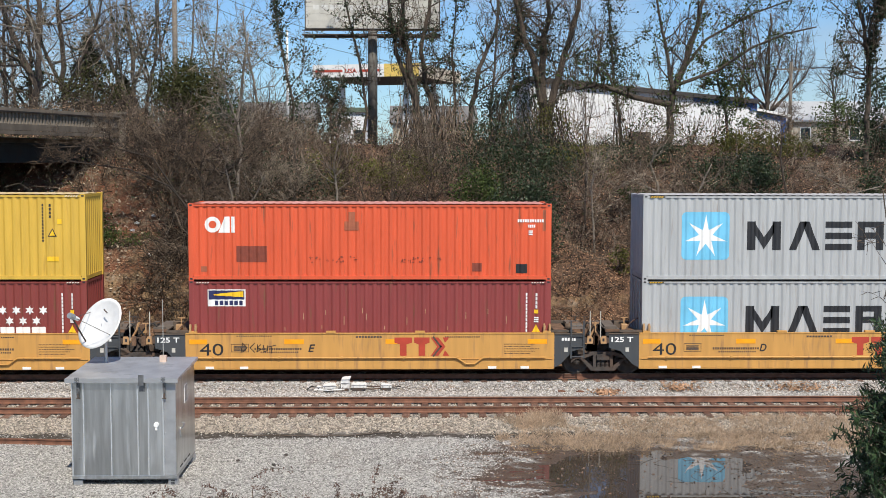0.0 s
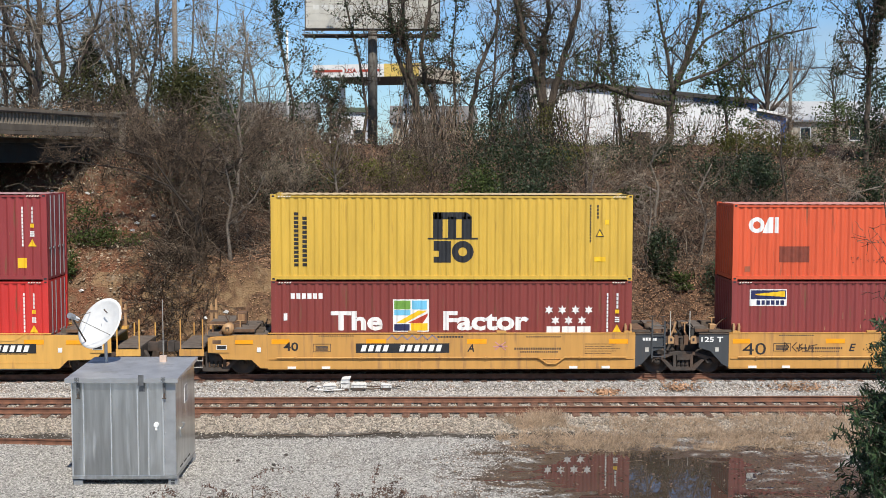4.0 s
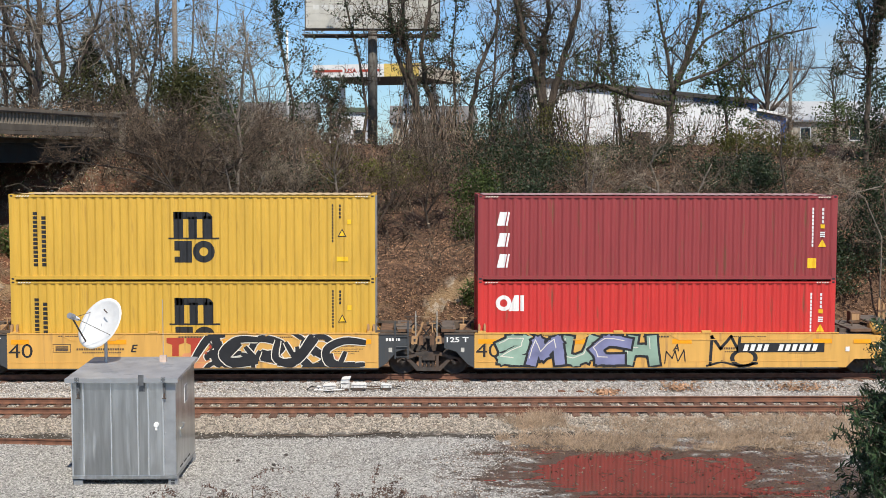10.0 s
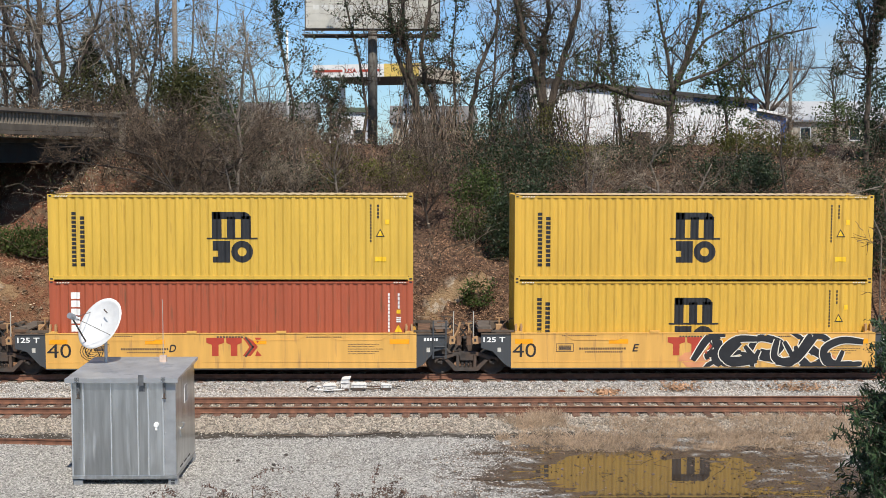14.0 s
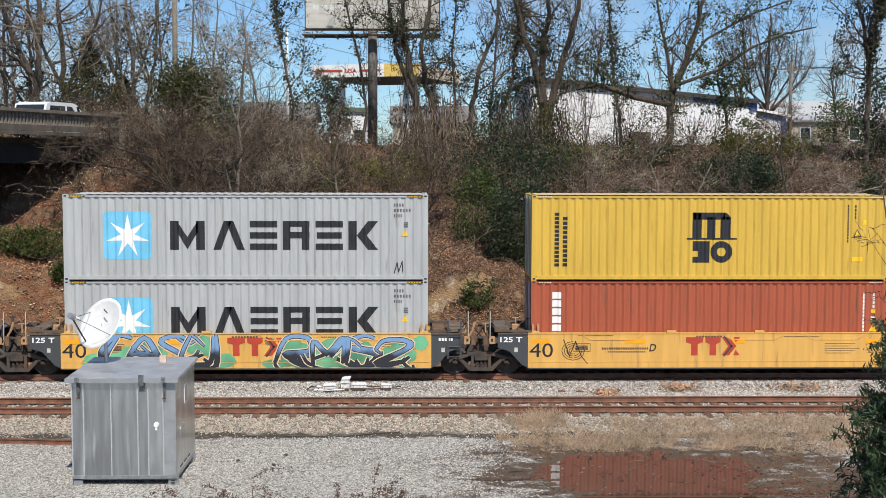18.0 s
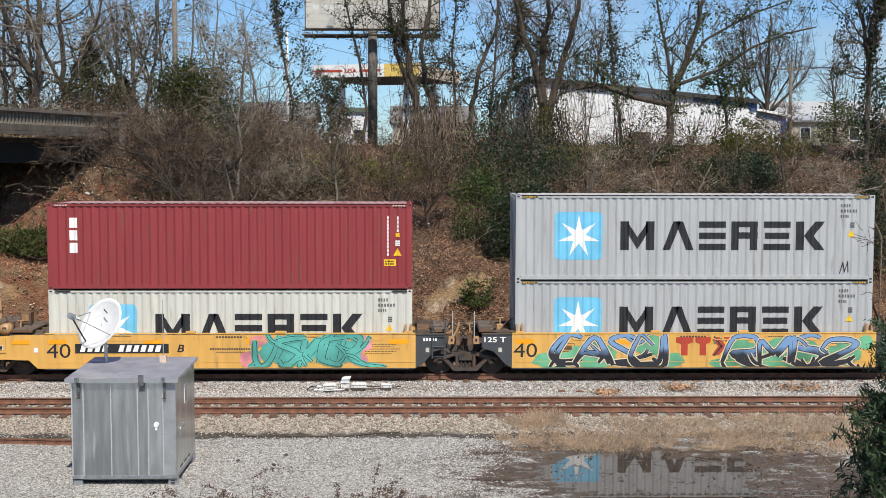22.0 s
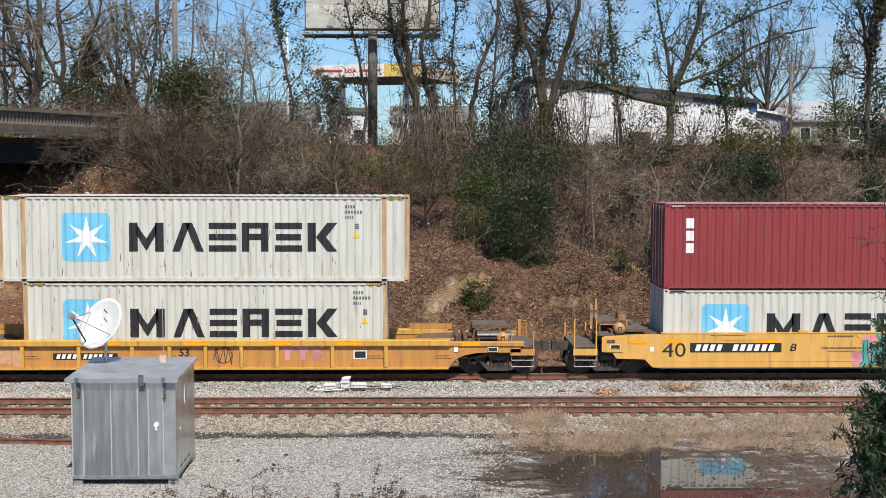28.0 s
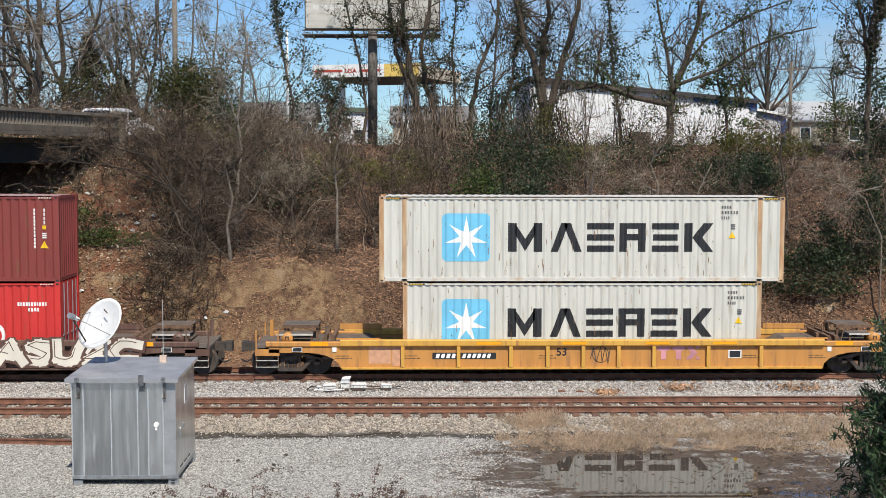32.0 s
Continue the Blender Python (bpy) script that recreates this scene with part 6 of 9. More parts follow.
def long_wagon(label, left, body, plain, seed):
    """A single well wagon with ribbed sides, longer than the box in it."""
    car = thing("well_wagon", label, "well wagon", pose(left, TRACK_Y, 0), "wagons of the train")
    c, W = 6.1, 1.36
    body_cap = body if plain else M_car_oldcap
    half = 8.2
    arch = [(c + half, 0.30)] + [(c + half + 1.25 - 1.15 * math.cos(radians(a)) - 0.1, 0.30 + 0.52 * math.sin(radians(a))) for a in (15, 35, 55, 75, 90)]
    right = arch + [(c + half + 2.4, 0.82), (c + half + 2.4, 1.04), (c + half + 0.2, 1.08)]
    left_side = [(2 * c - px, pz) for px, pz in reversed(right)]
    for s in (-1, 1):
        ya, yb = sorted((s * W, s * (W - 0.07)))
        sill = part("side_sill", Mesh().prism(right + left_side, "y", ya, yb), body, car, "ribbed side sill")
        part("sill_cap", Mesh().slab(c - half, min(s * (W + 0.13), s * (W - 0.1)), 1.05, c + half, max(s * (W + 0.13), s * (W - 0.1)), 1.27, 0.03), body_cap, sill)
        part("sill_foot", Mesh().box(c - half + 0.05, min(s * (W + 0.11), s * (W - 0.15)), 0.27, c + half - 0.05, max(s * (W + 0.11), s * (W - 0.15)), 0.33), body_cap, sill)
        for q in (0.0, 1.88, 3.65, 4.9, 6.1, 7.3, 8.5, 10.35, 12.15):
            part("rib", Mesh().box(q - 0.06, min(s * W, s * (W + 0.12)), 0.34, q + 0.06, max(s * W, s * (W + 0.12)), 1.05), body_cap, sill)
        for k in (-1, 1):
            xc = c + k * (half + 1.05)
            part("end_cap", Mesh().slab(min(xc - 1.45, xc + 1.45), min(s * (W + 0.05), s * (W - 0.12)), 1.02, max(xc - 1.45, xc + 1.45), max(s * (W + 0.05), s * (W - 0.12)), 1.2, 0.03), body, sill)
            part("end_flange", Mesh().box(c + k * 7.6 - 0.75, min(s * (W - 0.1), s * (W - 0.02)), 1.27, c + k * 7.6 + 0.75, max(s * (W - 0.1), s * (W - 0.02)), 1.46 if s > 0 else 1.31), body, sill)
    for k in (0.1, 3.2, 6.1, 9.0, 11.8):
        part("cross_bearer", Mesh().box(k, -1.3, 0.22, k + 0.24, 1.3, 0.29), M_iron, car)
    part("well_floor", Mesh().box(c - 8.0, -0.45, 0.24, c + 8.0, 0.45, 0.28), M_iron, car)
    for s in (-1, 1):
        coupler_end(car, c + s * 8.05, s, body, True)
        part("slope_deck", Mesh().prism([(c + s * 6.4, 0.6), (c + s * 8.3, 0.6), (c + s * 8.3, 1.12), (c + s * 7.3, 1.12)], "y", -1.25, 1.25), M_plate_grey, car)
    y = -W - 0.006
    for q in (2.5, 5.4, 8.2, 10.5):
        part("reflector", painted(Mesh(), bar(q, 1.11, 0.8, 0.09), -W - 0.136), M_orange_refl, car)
    if not plain:
        pl = part("number_plate", painted(Mesh(), bar(1.0, 0.60, 2.15, 0.22), y), M_black, car, "dark plate with white bars")
        part("plate_print", painted(Mesh(), slanted(1.1, 0.635, 0.72, 0.15, 4) + slanted(2.0, 0.635, 1.0, 0.15, 6), y - 0.005), M_white, pl)
        part("number_fifty_three", painted(Mesh(), words("53", 5.2, 0.72, 0.34, 0.26, 0.02), y), M_black, car, "black length stencil")
        for each in three_strokes(8.6, 0.58, 1.5, 0.46):
            part("owner_mark", painted(Mesh(), each, y), G_pink, car, "faded pink shape")
        part("sign_frame", painted(Mesh(), bar(11.05, 0.62, 0.45, 0.28), y), M_white, car)
        part("sign_face", painted(Mesh(), bar(11.09, 0.65, 0.37, 0.22), y - 0.004), M_black, car)
        part("scrawl", painted(Mesh(), stroke([(6.35, 0.6), (6.45, 1.0), (6.55, 0.5), (6.7, 1.0), (6.75, 0.5), (6.85, 1.0), (6.95, 0.45), (7.02, 0.95)], 0.025) + ring(6.7, 0.75, 0.26, 0.285), y), M_iron, car, "black scrawl", kind="stuff")
        part("fine_print", painted(Mesh(), sum((bars(-2.3 + k * 2.3, 0.62, 0.6, 0.025, 14, False) + bars(-2.3 + k * 2.3, 0.70, 0.5, 0.025, 12, False) for k in (0, 1, 3, 6, 7)), []), y), M_iron, car, kind="stuff")
        part("faded_panel", painted(Mesh(), bar(-1.15, 0.45, 0.75, 0.65) + bar(-0.35, 0.36, 0.35, 0.8), y), P_faded, car)
    TRAIN.append((car, left, 0))
    return car, y


P_faded = material("faded_pink_paint", (0.55, 0.30, 0.18), rough=0.7)
long_wagon("worn yellow single well wagon with ribbed sides", X[8], M_car_old, False, 1)
c9, gy = long_wagon("brown single well wagon with pale bubble graffiti", X[9], M_car_brown, True, 2)
graffiti(c9, 9.2, 14.9, 0.34, 1.4, gy - 0.13, (1, 5, 7, 2, 0, 3), (G_white,), M_car_brown, 44, M_car_brown, 0.4, 0.09)

# ---- the shed, its dish and its aerial ----
def shed():
    x0, x1, y0, y1, zg = -8.05, -5.60, 29.8, 32.4, ground_z(-7, 30)
    s = thing("equipment_shed", "galvanised steel equipment shed on the gravel lot", "shed", pose(x0, y0, zg), "")
    w, d, h, lift = x1 - x0, y1 - y0, 2.56, 0.16
    for px, py in ((0.06, 0.08), (w - 0.14, 0.08), (0.06, d - 0.2), (w - 0.14, d - 0.2)):
        part("foot", Mesh().box(px - 0.06, py - 0.06, -0.12, px + 0.16, py + 0.16, lift - 0.01), M_galv_dull, s)
    part("skid", Mesh().box(-0.0, 0.02, lift - 0.03, w, d - 0.02, lift + 0.06), M_galv_dull, s)
    part("core", Mesh().box(0.03, 0.04, lift + 0.06, w - 0.03, d - 0.03, h - 0.02), M_galv_dull, s)
    rp = random.Random(4)
    seams = [0.0, 0.27, 0.92, 1.55, 1.80, 2.15, w]
    for a, b in zip(seams, seams[1:]):
        dull = abs(a - 2.15) < 0.01
        part("front_panel", Mesh().box(a + 0.006, 0.012 if dull else 0.0, lift + 0.06, b - 0.006, 0.04, h - 0.04), M_galv_dull if dull else M_galv, s, "", pose(0, 0, 0, rp.uniform(-0.25, 0.15), 0, rp.uniform(-0.5, 0.5)) if not dull else None)
        part("panel_seam", Mesh().prism([(a - 0.012, -0.022), (a + 0.012, -0.022), (a + 0.016, 0.02), (a - 0.016, 0.02)], "z", lift + 0.06, h - 0.04), M_galv_bright, s)
    for k in range(3):
        part("side_panel", Mesh().box(w - 0.03, 0.02 + k * (d - 0.04) / 3 + 0.004, lift + 0.06, w, 0.02 + (k + 1) * (d - 0.04) / 3 - 0.004, h - 0.02), M_galv, s)
        part("side_panel", Mesh().box(0.0, 0.02 + k * (d - 0.04) / 3 + 0.004, lift + 0.06, 0.03, 0.02 + (k + 1) * (d - 0.04) / 3 - 0.004, h - 0.02), M_galv, s)
    part("back_panel", Mesh().box(0.0, d - 0.03, lift + 0.06, w, d, h - 0.02), M_galv, s)
    part("roof", Mesh().prism([(-0.13, h - 0.06), (-0.13, h + 0.03), (d + 0.1, h + 0.10), (d + 0.1, h + 0.02)], "x", -0.12, w + 0.08), M_galv_roof, s, "flat sheet-metal roof")
    part("roof_lip", Mesh().box(-0.125, -0.145, h - 0.07, w + 0.085, -0.132, h + 0.034), M_galv_dull, s)
    for q in (0.16, w - 0.26):
        hg = part("strap_hinge", Mesh().box(q - 0.05, -0.16, h - 0.05, q + 0.05, -0.15, h + 0.06).box(q - 0.035, -0.05, h - 0.34, q + 0.035, -0.024, h - 0.06), M_hinge, s)
        part("hinge_foot", Mesh().box(q - 0.018, -0.06, h - 0.46, q + 0.018, -0.02, h - 0.345).box(q - 0.045, -0.062, h - 0.47, q + 0.045, -0.02, h - 0.455), M_iron, hg)
        for k in range(4):
            part("bolt", Mesh().cyl((q - 0.015 + 0.03 * (k % 2), -0.062, h - 0.12 - 0.06 * k), (q - 0.015 + 0.03 * (k % 2), -0.05, h - 0.12 - 0.06 * k), 0.012, n=6), M_iron, hg)
        for k in range(4):
            part("bolt", Mesh().cyl((q - 0.03 + 0.06 * (k % 2), -0.175, h - 0.03 + 0.06 * (k // 2)), (q - 0.03 + 0.06 * (k % 2), -0.158, h - 0.03 + 0.06 * (k // 2)), 0.014, n=6), M_galv, hg)
        for k in range(5):
            part("bolt", Mesh().cyl((q, -0.02, h - 0.7 - 0.3 * k), (q, 0.0, h - 0.7 - 0.3 * k), 0.016, n=6), M_galv_dull, s)
    part("hasp", Mesh().box(1.60, -0.15, h - 0.14, 1.73, -0.14, h + 0.12).box(1.60, -0.03, h - 0.3, 1.73, -0.015, h - 0.06), M_hinge, s)
    lk = part("lock", Mesh().cyl((1.99, -0.06, 1.46), (1.99, -0.005, 1.46), 0.06, n=12), M_white, s, "white round lock")
    part("lock_shackle", Mesh().box(1.965, -0.05, 1.33, 2.015, -0.01, 1.42), M_white, lk)
    part("label_plate", Mesh().box(w, 1.15, 1.75, w + 0.006, 1.55, 2.2), M_white, s, "white-edged label plate")
    part("label_face", Mesh().box(w + 0.006, 1.18, 1.78, w + 0.009, 1.52, 2.17), M_galv_dull, s)
    part("door_handle", Mesh().tube([(w + 0.01, 0.55, 1.25), (w + 0.07, 0.55, 1.28), (w + 0.07, 0.75, 1.33), (w + 0.01, 0.75, 1.35)], 0.014, 6).box(w, 0.5, 1.05, w + 0.03, 0.62, 1.22), M_galv, s)
    for k in range(3):
        part("vent_slot", Mesh().box(w, 0.5 + 0.5 * k, 0.3, w + 0.004, 0.85 + 0.5 * k, 0.34), M_black, s)
        part("corner_slot", Mesh().box(w - 0.13, -0.03, 0.02 + 0.04 * k, w - 0.04, -0.021, 0.04 + 0.04 * k), M_black, s)
    part("bottom_channel", Mesh().box(-0.02, -0.03, lift + 0.0, w + 0.02, -0.005, lift + 0.075), M_galv, s)
    top = zg + h + 0.06
    # dish
    dn = Vector((-0.42, -0.82, 0.38)).normalized()
    c = Vector((-7.76, 31.55, 3.22))
    ds = thing("satellite_dish", "white satellite dish on the shed roof", "satellite dish", pose(c.x + 0.05, c.y + 0.25, top), "")
    off = Vector((c.x + 0.05, c.y + 0.25, top))
    up = (Vector((0.8, 0, 1)) - dn * dn.dot(Vector((0.8, 0, 1)))).normalized()
    rt = dn.cross(up)
    m = Mesh()
    rings, seg = 8, 40
    for side in (0.0, -0.025):
        for i in range(rings + 1):
            r = i / rings
            for j in range(seg):
                t = 2 * math.pi * j / seg
                p = c - off + rt * (0.56 * r * math.cos(t)) + up * (0.70 * r * math.sin(t)) + dn * (0.13 * r * r - 0.07 + side)
                m.v.append(tuple(p))
    nn = (rings + 1) * seg
    for b in (0, nn):
        for i in range(rings):
            for j in range(seg):
                k = (j + 1) % seg
                m.f.append((b + i * seg + j, b + i * seg + k, b + (i + 1) * seg + k, b + (i + 1) * seg + j))
    for j in range(seg):
        k = (j + 1) % seg
        m.f.append((rings * seg + j, rings * seg + k, nn + rings * seg + k, nn + rings * seg + j))
    part("reflector", m, M_dish, ds, "white oval reflector", smooth=True)
    part("logo_bars", Mesh().box(-0.02, -0.16, 0, 0.15, -0.155, 0.03), M_iron, ds, "", Matrix.Translation(c - off + up * 0.33 + rt * -0.05 + dn * 0.0) @ Matrix((rt, -dn, up)).transposed().to_4x4())
    lo = c - off - up * 0.58 + dn * 0.02
    feed = c - off + dn * 0.92 - up * 0.12
    part("feed_arm", Mesh().tube([tuple(lo), tuple(feed - up * 0.05)], 0.022, 6), M_iron, ds)
    part("feed_strut", Mesh().tube([tuple(c - off + rt * 0.5), tuple(feed)], 0.008, 5), M_iron, ds)
    part("feed_strut", Mesh().tube([tuple(c - off - rt * 0.5), tuple(feed)], 0.008, 5), M_iron, ds)
    fd = part("feed_horn", Mesh().cyl(tuple(feed), tuple(feed - dn * 0.16), 0.06, 0.045, 12), M_white, ds, "white feed horn")
    part("feed_box", Mesh().cyl(tuple(feed + dn * 0.02), tuple(feed + dn * 0.18), 0.075, n=10), M_galv_dull, fd)
    part("mast", Mesh().cyl((0, 0, -0.05), (0, 0, 0.95), 0.04, n=12).cyl((0, 0, -0.01), (0, 0, 0.02), 0.16, n=12), M_galv_dull, ds)
    part("back_bracket", Mesh().tube([(0, 0, 0.9), tuple(c - off - dn * 0.08)], 0.06, 6), M_galv_dull, ds)
    # aerial
    ae = thing("whip_aerial", "thin white whip aerial on the shed roof", "aerial", pose(-6.28, 31.85, top - 0.02), "")
    part("base", Mesh().box(-0.08, -0.08, 0.0, 0.08, 0.08, 0.2), M_aerial_base, ae, "dull pinkish base box")
    part("whip", Mesh().cyl((0, 0, 0.2), (0, 0, 1.62), 0.011, 0.008, 8), M_boardgrey, ae)


shed()


# ---- beside the tracks ----
def trackside_machine():
    t = thing("switch_machine", "weathered white trackside machine with boxes and rods", "track machine", pose(-2.3, 41.62, ground_z(-2.3, 41.6)), "")
    for name, a, b in (("motor_box", (-0.62, -0.3, 0.05), (-0.2, 0.15, 0.17)), ("gear_box", (-0.02, -0.25, 0.05), (0.26, 0.2, 0.33)), ("lid_box", (0.32, -0.22, 0.06), (0.82, 0.12, 0.19)),
                       ("end_box", (-0.84, -0.2, 0.02), (-0.68, 0.05, 0.1)), ("rod_cover", (1.3, -0.2, 0.06), (1.66, 0.0, 0.17))):
        x0, y0, z0 = a
        x1, y1, z1 = b
        p = part(name, Mesh().prism([(x0, z0), (x1, z0), (x1, z1 - 0.04), (x1 - 0.05, z1), (x0 + 0.03, z1), (x0, z1 - 0.03)], "y", y0, y1), M_worn_white, t)
        part("lid_edge", Mesh().box(x0 - 0.012, y0 - 0.012, z0 + (z1 - z0) * 0.6, x1 + 0.012, y0, z0 + (z1 - z0) * 0.6 + 0.015), M_galv_dull, p)
        # dark strip on the face, drawn in for the shade below the lid edge
        part("shadow_gap", Mesh().box(x0 + 0.02, y0 - 0.006, z0 + (z1 - z0) * 0.5, x1 - 0.04, y0 - 0.002, z0 + (z1 - z0) * 0.56), M_iron, p)
        part("foot_bar", Mesh().box(x0 + 0.03, y0 - 0.02, -0.04, x1 - 0.03, y0 - 0.004, z0), M_iron, p)
        for q in (x0 + 0.06, x1 - 0.08):
            part("bolt", Mesh().cyl((q, y0 - 0.03, z0 + 0.03), (q, y0, z0 + 0.03), 0.014, n=6), M_iron, p)
    part("tilted_lid", Mesh().prism([(0.0, 0.34), (0.27, 0.36), (0.3, 0.4), (0.02, 0.37)], "y", -0.28, 0.16), M_worn_white, t)
    for x0, x1, y, z in ((0.8, 1.35, -0.12, 0.1), (0.7, 1.3, -0.3, 0.05), (-0.9, 0.1, -0.38, 0.03), (1.5, 1.95, -0.1, 0.08)):
        part("throw_rod", Mesh().tube([(x0, y, z), ((x0 + x1) / 2, y - 0.02, z - 0.015), (x1, y, z + 0.01)], 0.022, 6), M_worn_white if x0 < 0 else M_iron, t)
    part("throw_rod", Mesh().tube([(0.2, 0.1, 0.1), (0.25, 1.0, 0.06)], 0.025, 6), M_iron, t)
    part("conduit", Mesh().tube([(-0.8, -0.1, 0.06), (-1.0, -0.25, 0.12), (-1.15, -0.3, 0.02)], 0.02, 6), M_rubber, t)


M_worn_white = material("worn_white_paint", (0.76, 0.76, 0.74), rough=0.6, vary=0.12, scale=6, dirt=(0.3, 0.27, 0.24), dirt_amount=0.3, dirt_scale=5)


trackside_machine()
rm = Mesh().prism([(-0.06, 0), (0.06, 0), (0.012, 0.03), (0.012, 0.11), (0.035, 0.12), (0.035, 0.15), (-0.035, 0.15), (-0.035, 0.12), (-0.012, 0.11), (-0.012, 0.03)], "x", -6, 0)
whole("loose_rail", rm, M_rail, "rusty length of rail lying by the lot", "rail", pose(-8.0, 33.9, ground_z(-9, 33.9), 0, 0, -6))
pts = [(-4.8 + 0.5 * i, 34.85 + 0.12 * math.sin(i * 0.9) + i * 0.03, 0) for i in range(10)]
whole("loose_pipe", Mesh().tube([(a, b, ground_z(a, b) + 0.035) for a, b, _ in pts], 0.016, 6), M_deck, "grey plastic pipe lying along the gravel edge", "pipe", smooth=True)
rk = random.Random(5)
for k in range(9):
    q, yy = rk.uniform(-12, 12), rk.uniform(28.5, 34.5)
    if 1.5 < q < 13 and yy < 33.5:
        continue
    m = Mesh().lathe([(0.0, -0.02), (0.045, 0.0), (0.06, 0.025), (0.035, 0.055), (0.0, 0.06)], (0, 0, 0), "z", 7)
    m.v = [(a * rk.uniform(0.7, 1.3), b * rk.uniform(0.7, 1.3), c) for a, b, c in m.v]
    whole("rock", m, M_iron, "dark loose rock on the gravel", "rock", pose(q, yy, ground_z(q, yy), 0, 0, rk.uniform(0, 90)), "rocks on the lot")
for k, (q, yy) in enumerate(((5.0, 41.3), (5.6, 41.25), (6.4, 41.3), (6.9, 41.35), (12.5, 38.9))):
    whole("track_spike_plate", Mesh().box(-0.12, -0.06, 0, 0.12, 0.06, 0.035).box(-0.05, -0.05, 0.035, 0.05, 0.05, 0.055), M_rail if k < 4 else M_white, "loose rusty plate on the ballast", "plate",
          pose(q, yy, ground_z(q, yy) + 0.01, 4, 3, 20 * k), "loose plates")
whole("bank_post", Mesh().box(-0.07, -0.07, -0.4, 0.07, 0.07, 1.15), M_tie, "short weathered timber post on the bank", "post", pose(-12.15, 47.6, ground_z(-12.15, 47.6)))
rl = random.Random(8)
for k in range(16):
    q, yy = rl.uniform(-16, -7), rl.uniform(47.5, 55)
    whole("litter_scrap", Mesh().prism([(-0.11, 0.0), (0.08, -0.02), (0.12, 0.05), (0.0, 0.09)], "y", -0.04, 0.05), M_white, "white scrap of litter on the bank", "litter",
          pose(q, yy, ground_z(q, yy) + 0.03, rl.uniform(-20, 20), rl.uniform(0, 30), rl.uniform(0, 180)), "litter on the bank")


# ---- on the plateau ----
PLATEAU = 8.1


def billboard():
    b = thing("billboard", "faded pale billboard on a single steel pole", "billboard", pose(-2.415, 79.7, 8.2) @ Matrix.Scale(1.15, 4), "")
    z = 14.35 - PLATEAU
    part("pole", Mesh().cyl((0, 0, -0.3), (0, 0, z + 2.8), 0.26, n=16), M_poleGrey, b, smooth=True)
    face = part("face", Mesh().box(-3.6, -0.3, z, 3.6, -0.22, z + 3.66), M_board, b, "faded pale face")
    part("frame", Mesh().box(-3.66, -0.2, z - 0.06, 3.66, -0.1, z + 3.72), M_iron, b)
    for k in range(9):
        part("sheet_edge", Mesh().box(-3.6, -0.304, z + 0.38 * k, 3.6, -0.301, z + 0.38 * k + 0.02), M_boardgrey, face)
    part("faded_print", painted(Mesh(), bars(-2.0, z + 0.35, 3.6, 0.3, 9, False) + bars(-3.2, z + 1.0, 5.5, 0.25, 12, False) + bars(-3.2, z + 1.6, 5.9, 0.25, 13, False), -0.306), M_boardprint, b, kind="stuff")
    for y0, zz in ((-0.9, -0.42), (0.3, -0.42)):
        part("catwalk", Mesh().box(-3.75, y0, z + zz, 3.7, y0 + 0.5, z + zz + 0.07), M_iron, b, "dark catwalk")
    part("catwalk_rail", Mesh().box(-3.75, -0.95, z - 0.2, 3.7, -0.9, z - 0.14), M_iron, b)
    for k in range(6):
        q = -3.2 + k * 1.28
        part("bracket", Mesh().box(q - 0.04, -0.9, z - 0.5, q + 0.04, 0.8, z - 0.42), M_iron, b)


M_poleGrey = material("weathered_pole", (0.16, 0.15, 0.135), rough=0.8, vary=0.25, scale=3)
M_board = material("faded_poster", (0.50, 0.49, 0.44), rough=0.8, vary=0.12, scale=1.2, dirt=(0.4, 0.38, 0.33), dirt_amount=0.4, dirt_scale=2.0)
M_boardprint = material("poster_print", (0.60, 0.60, 0.57), rough=0.8)
billboard()


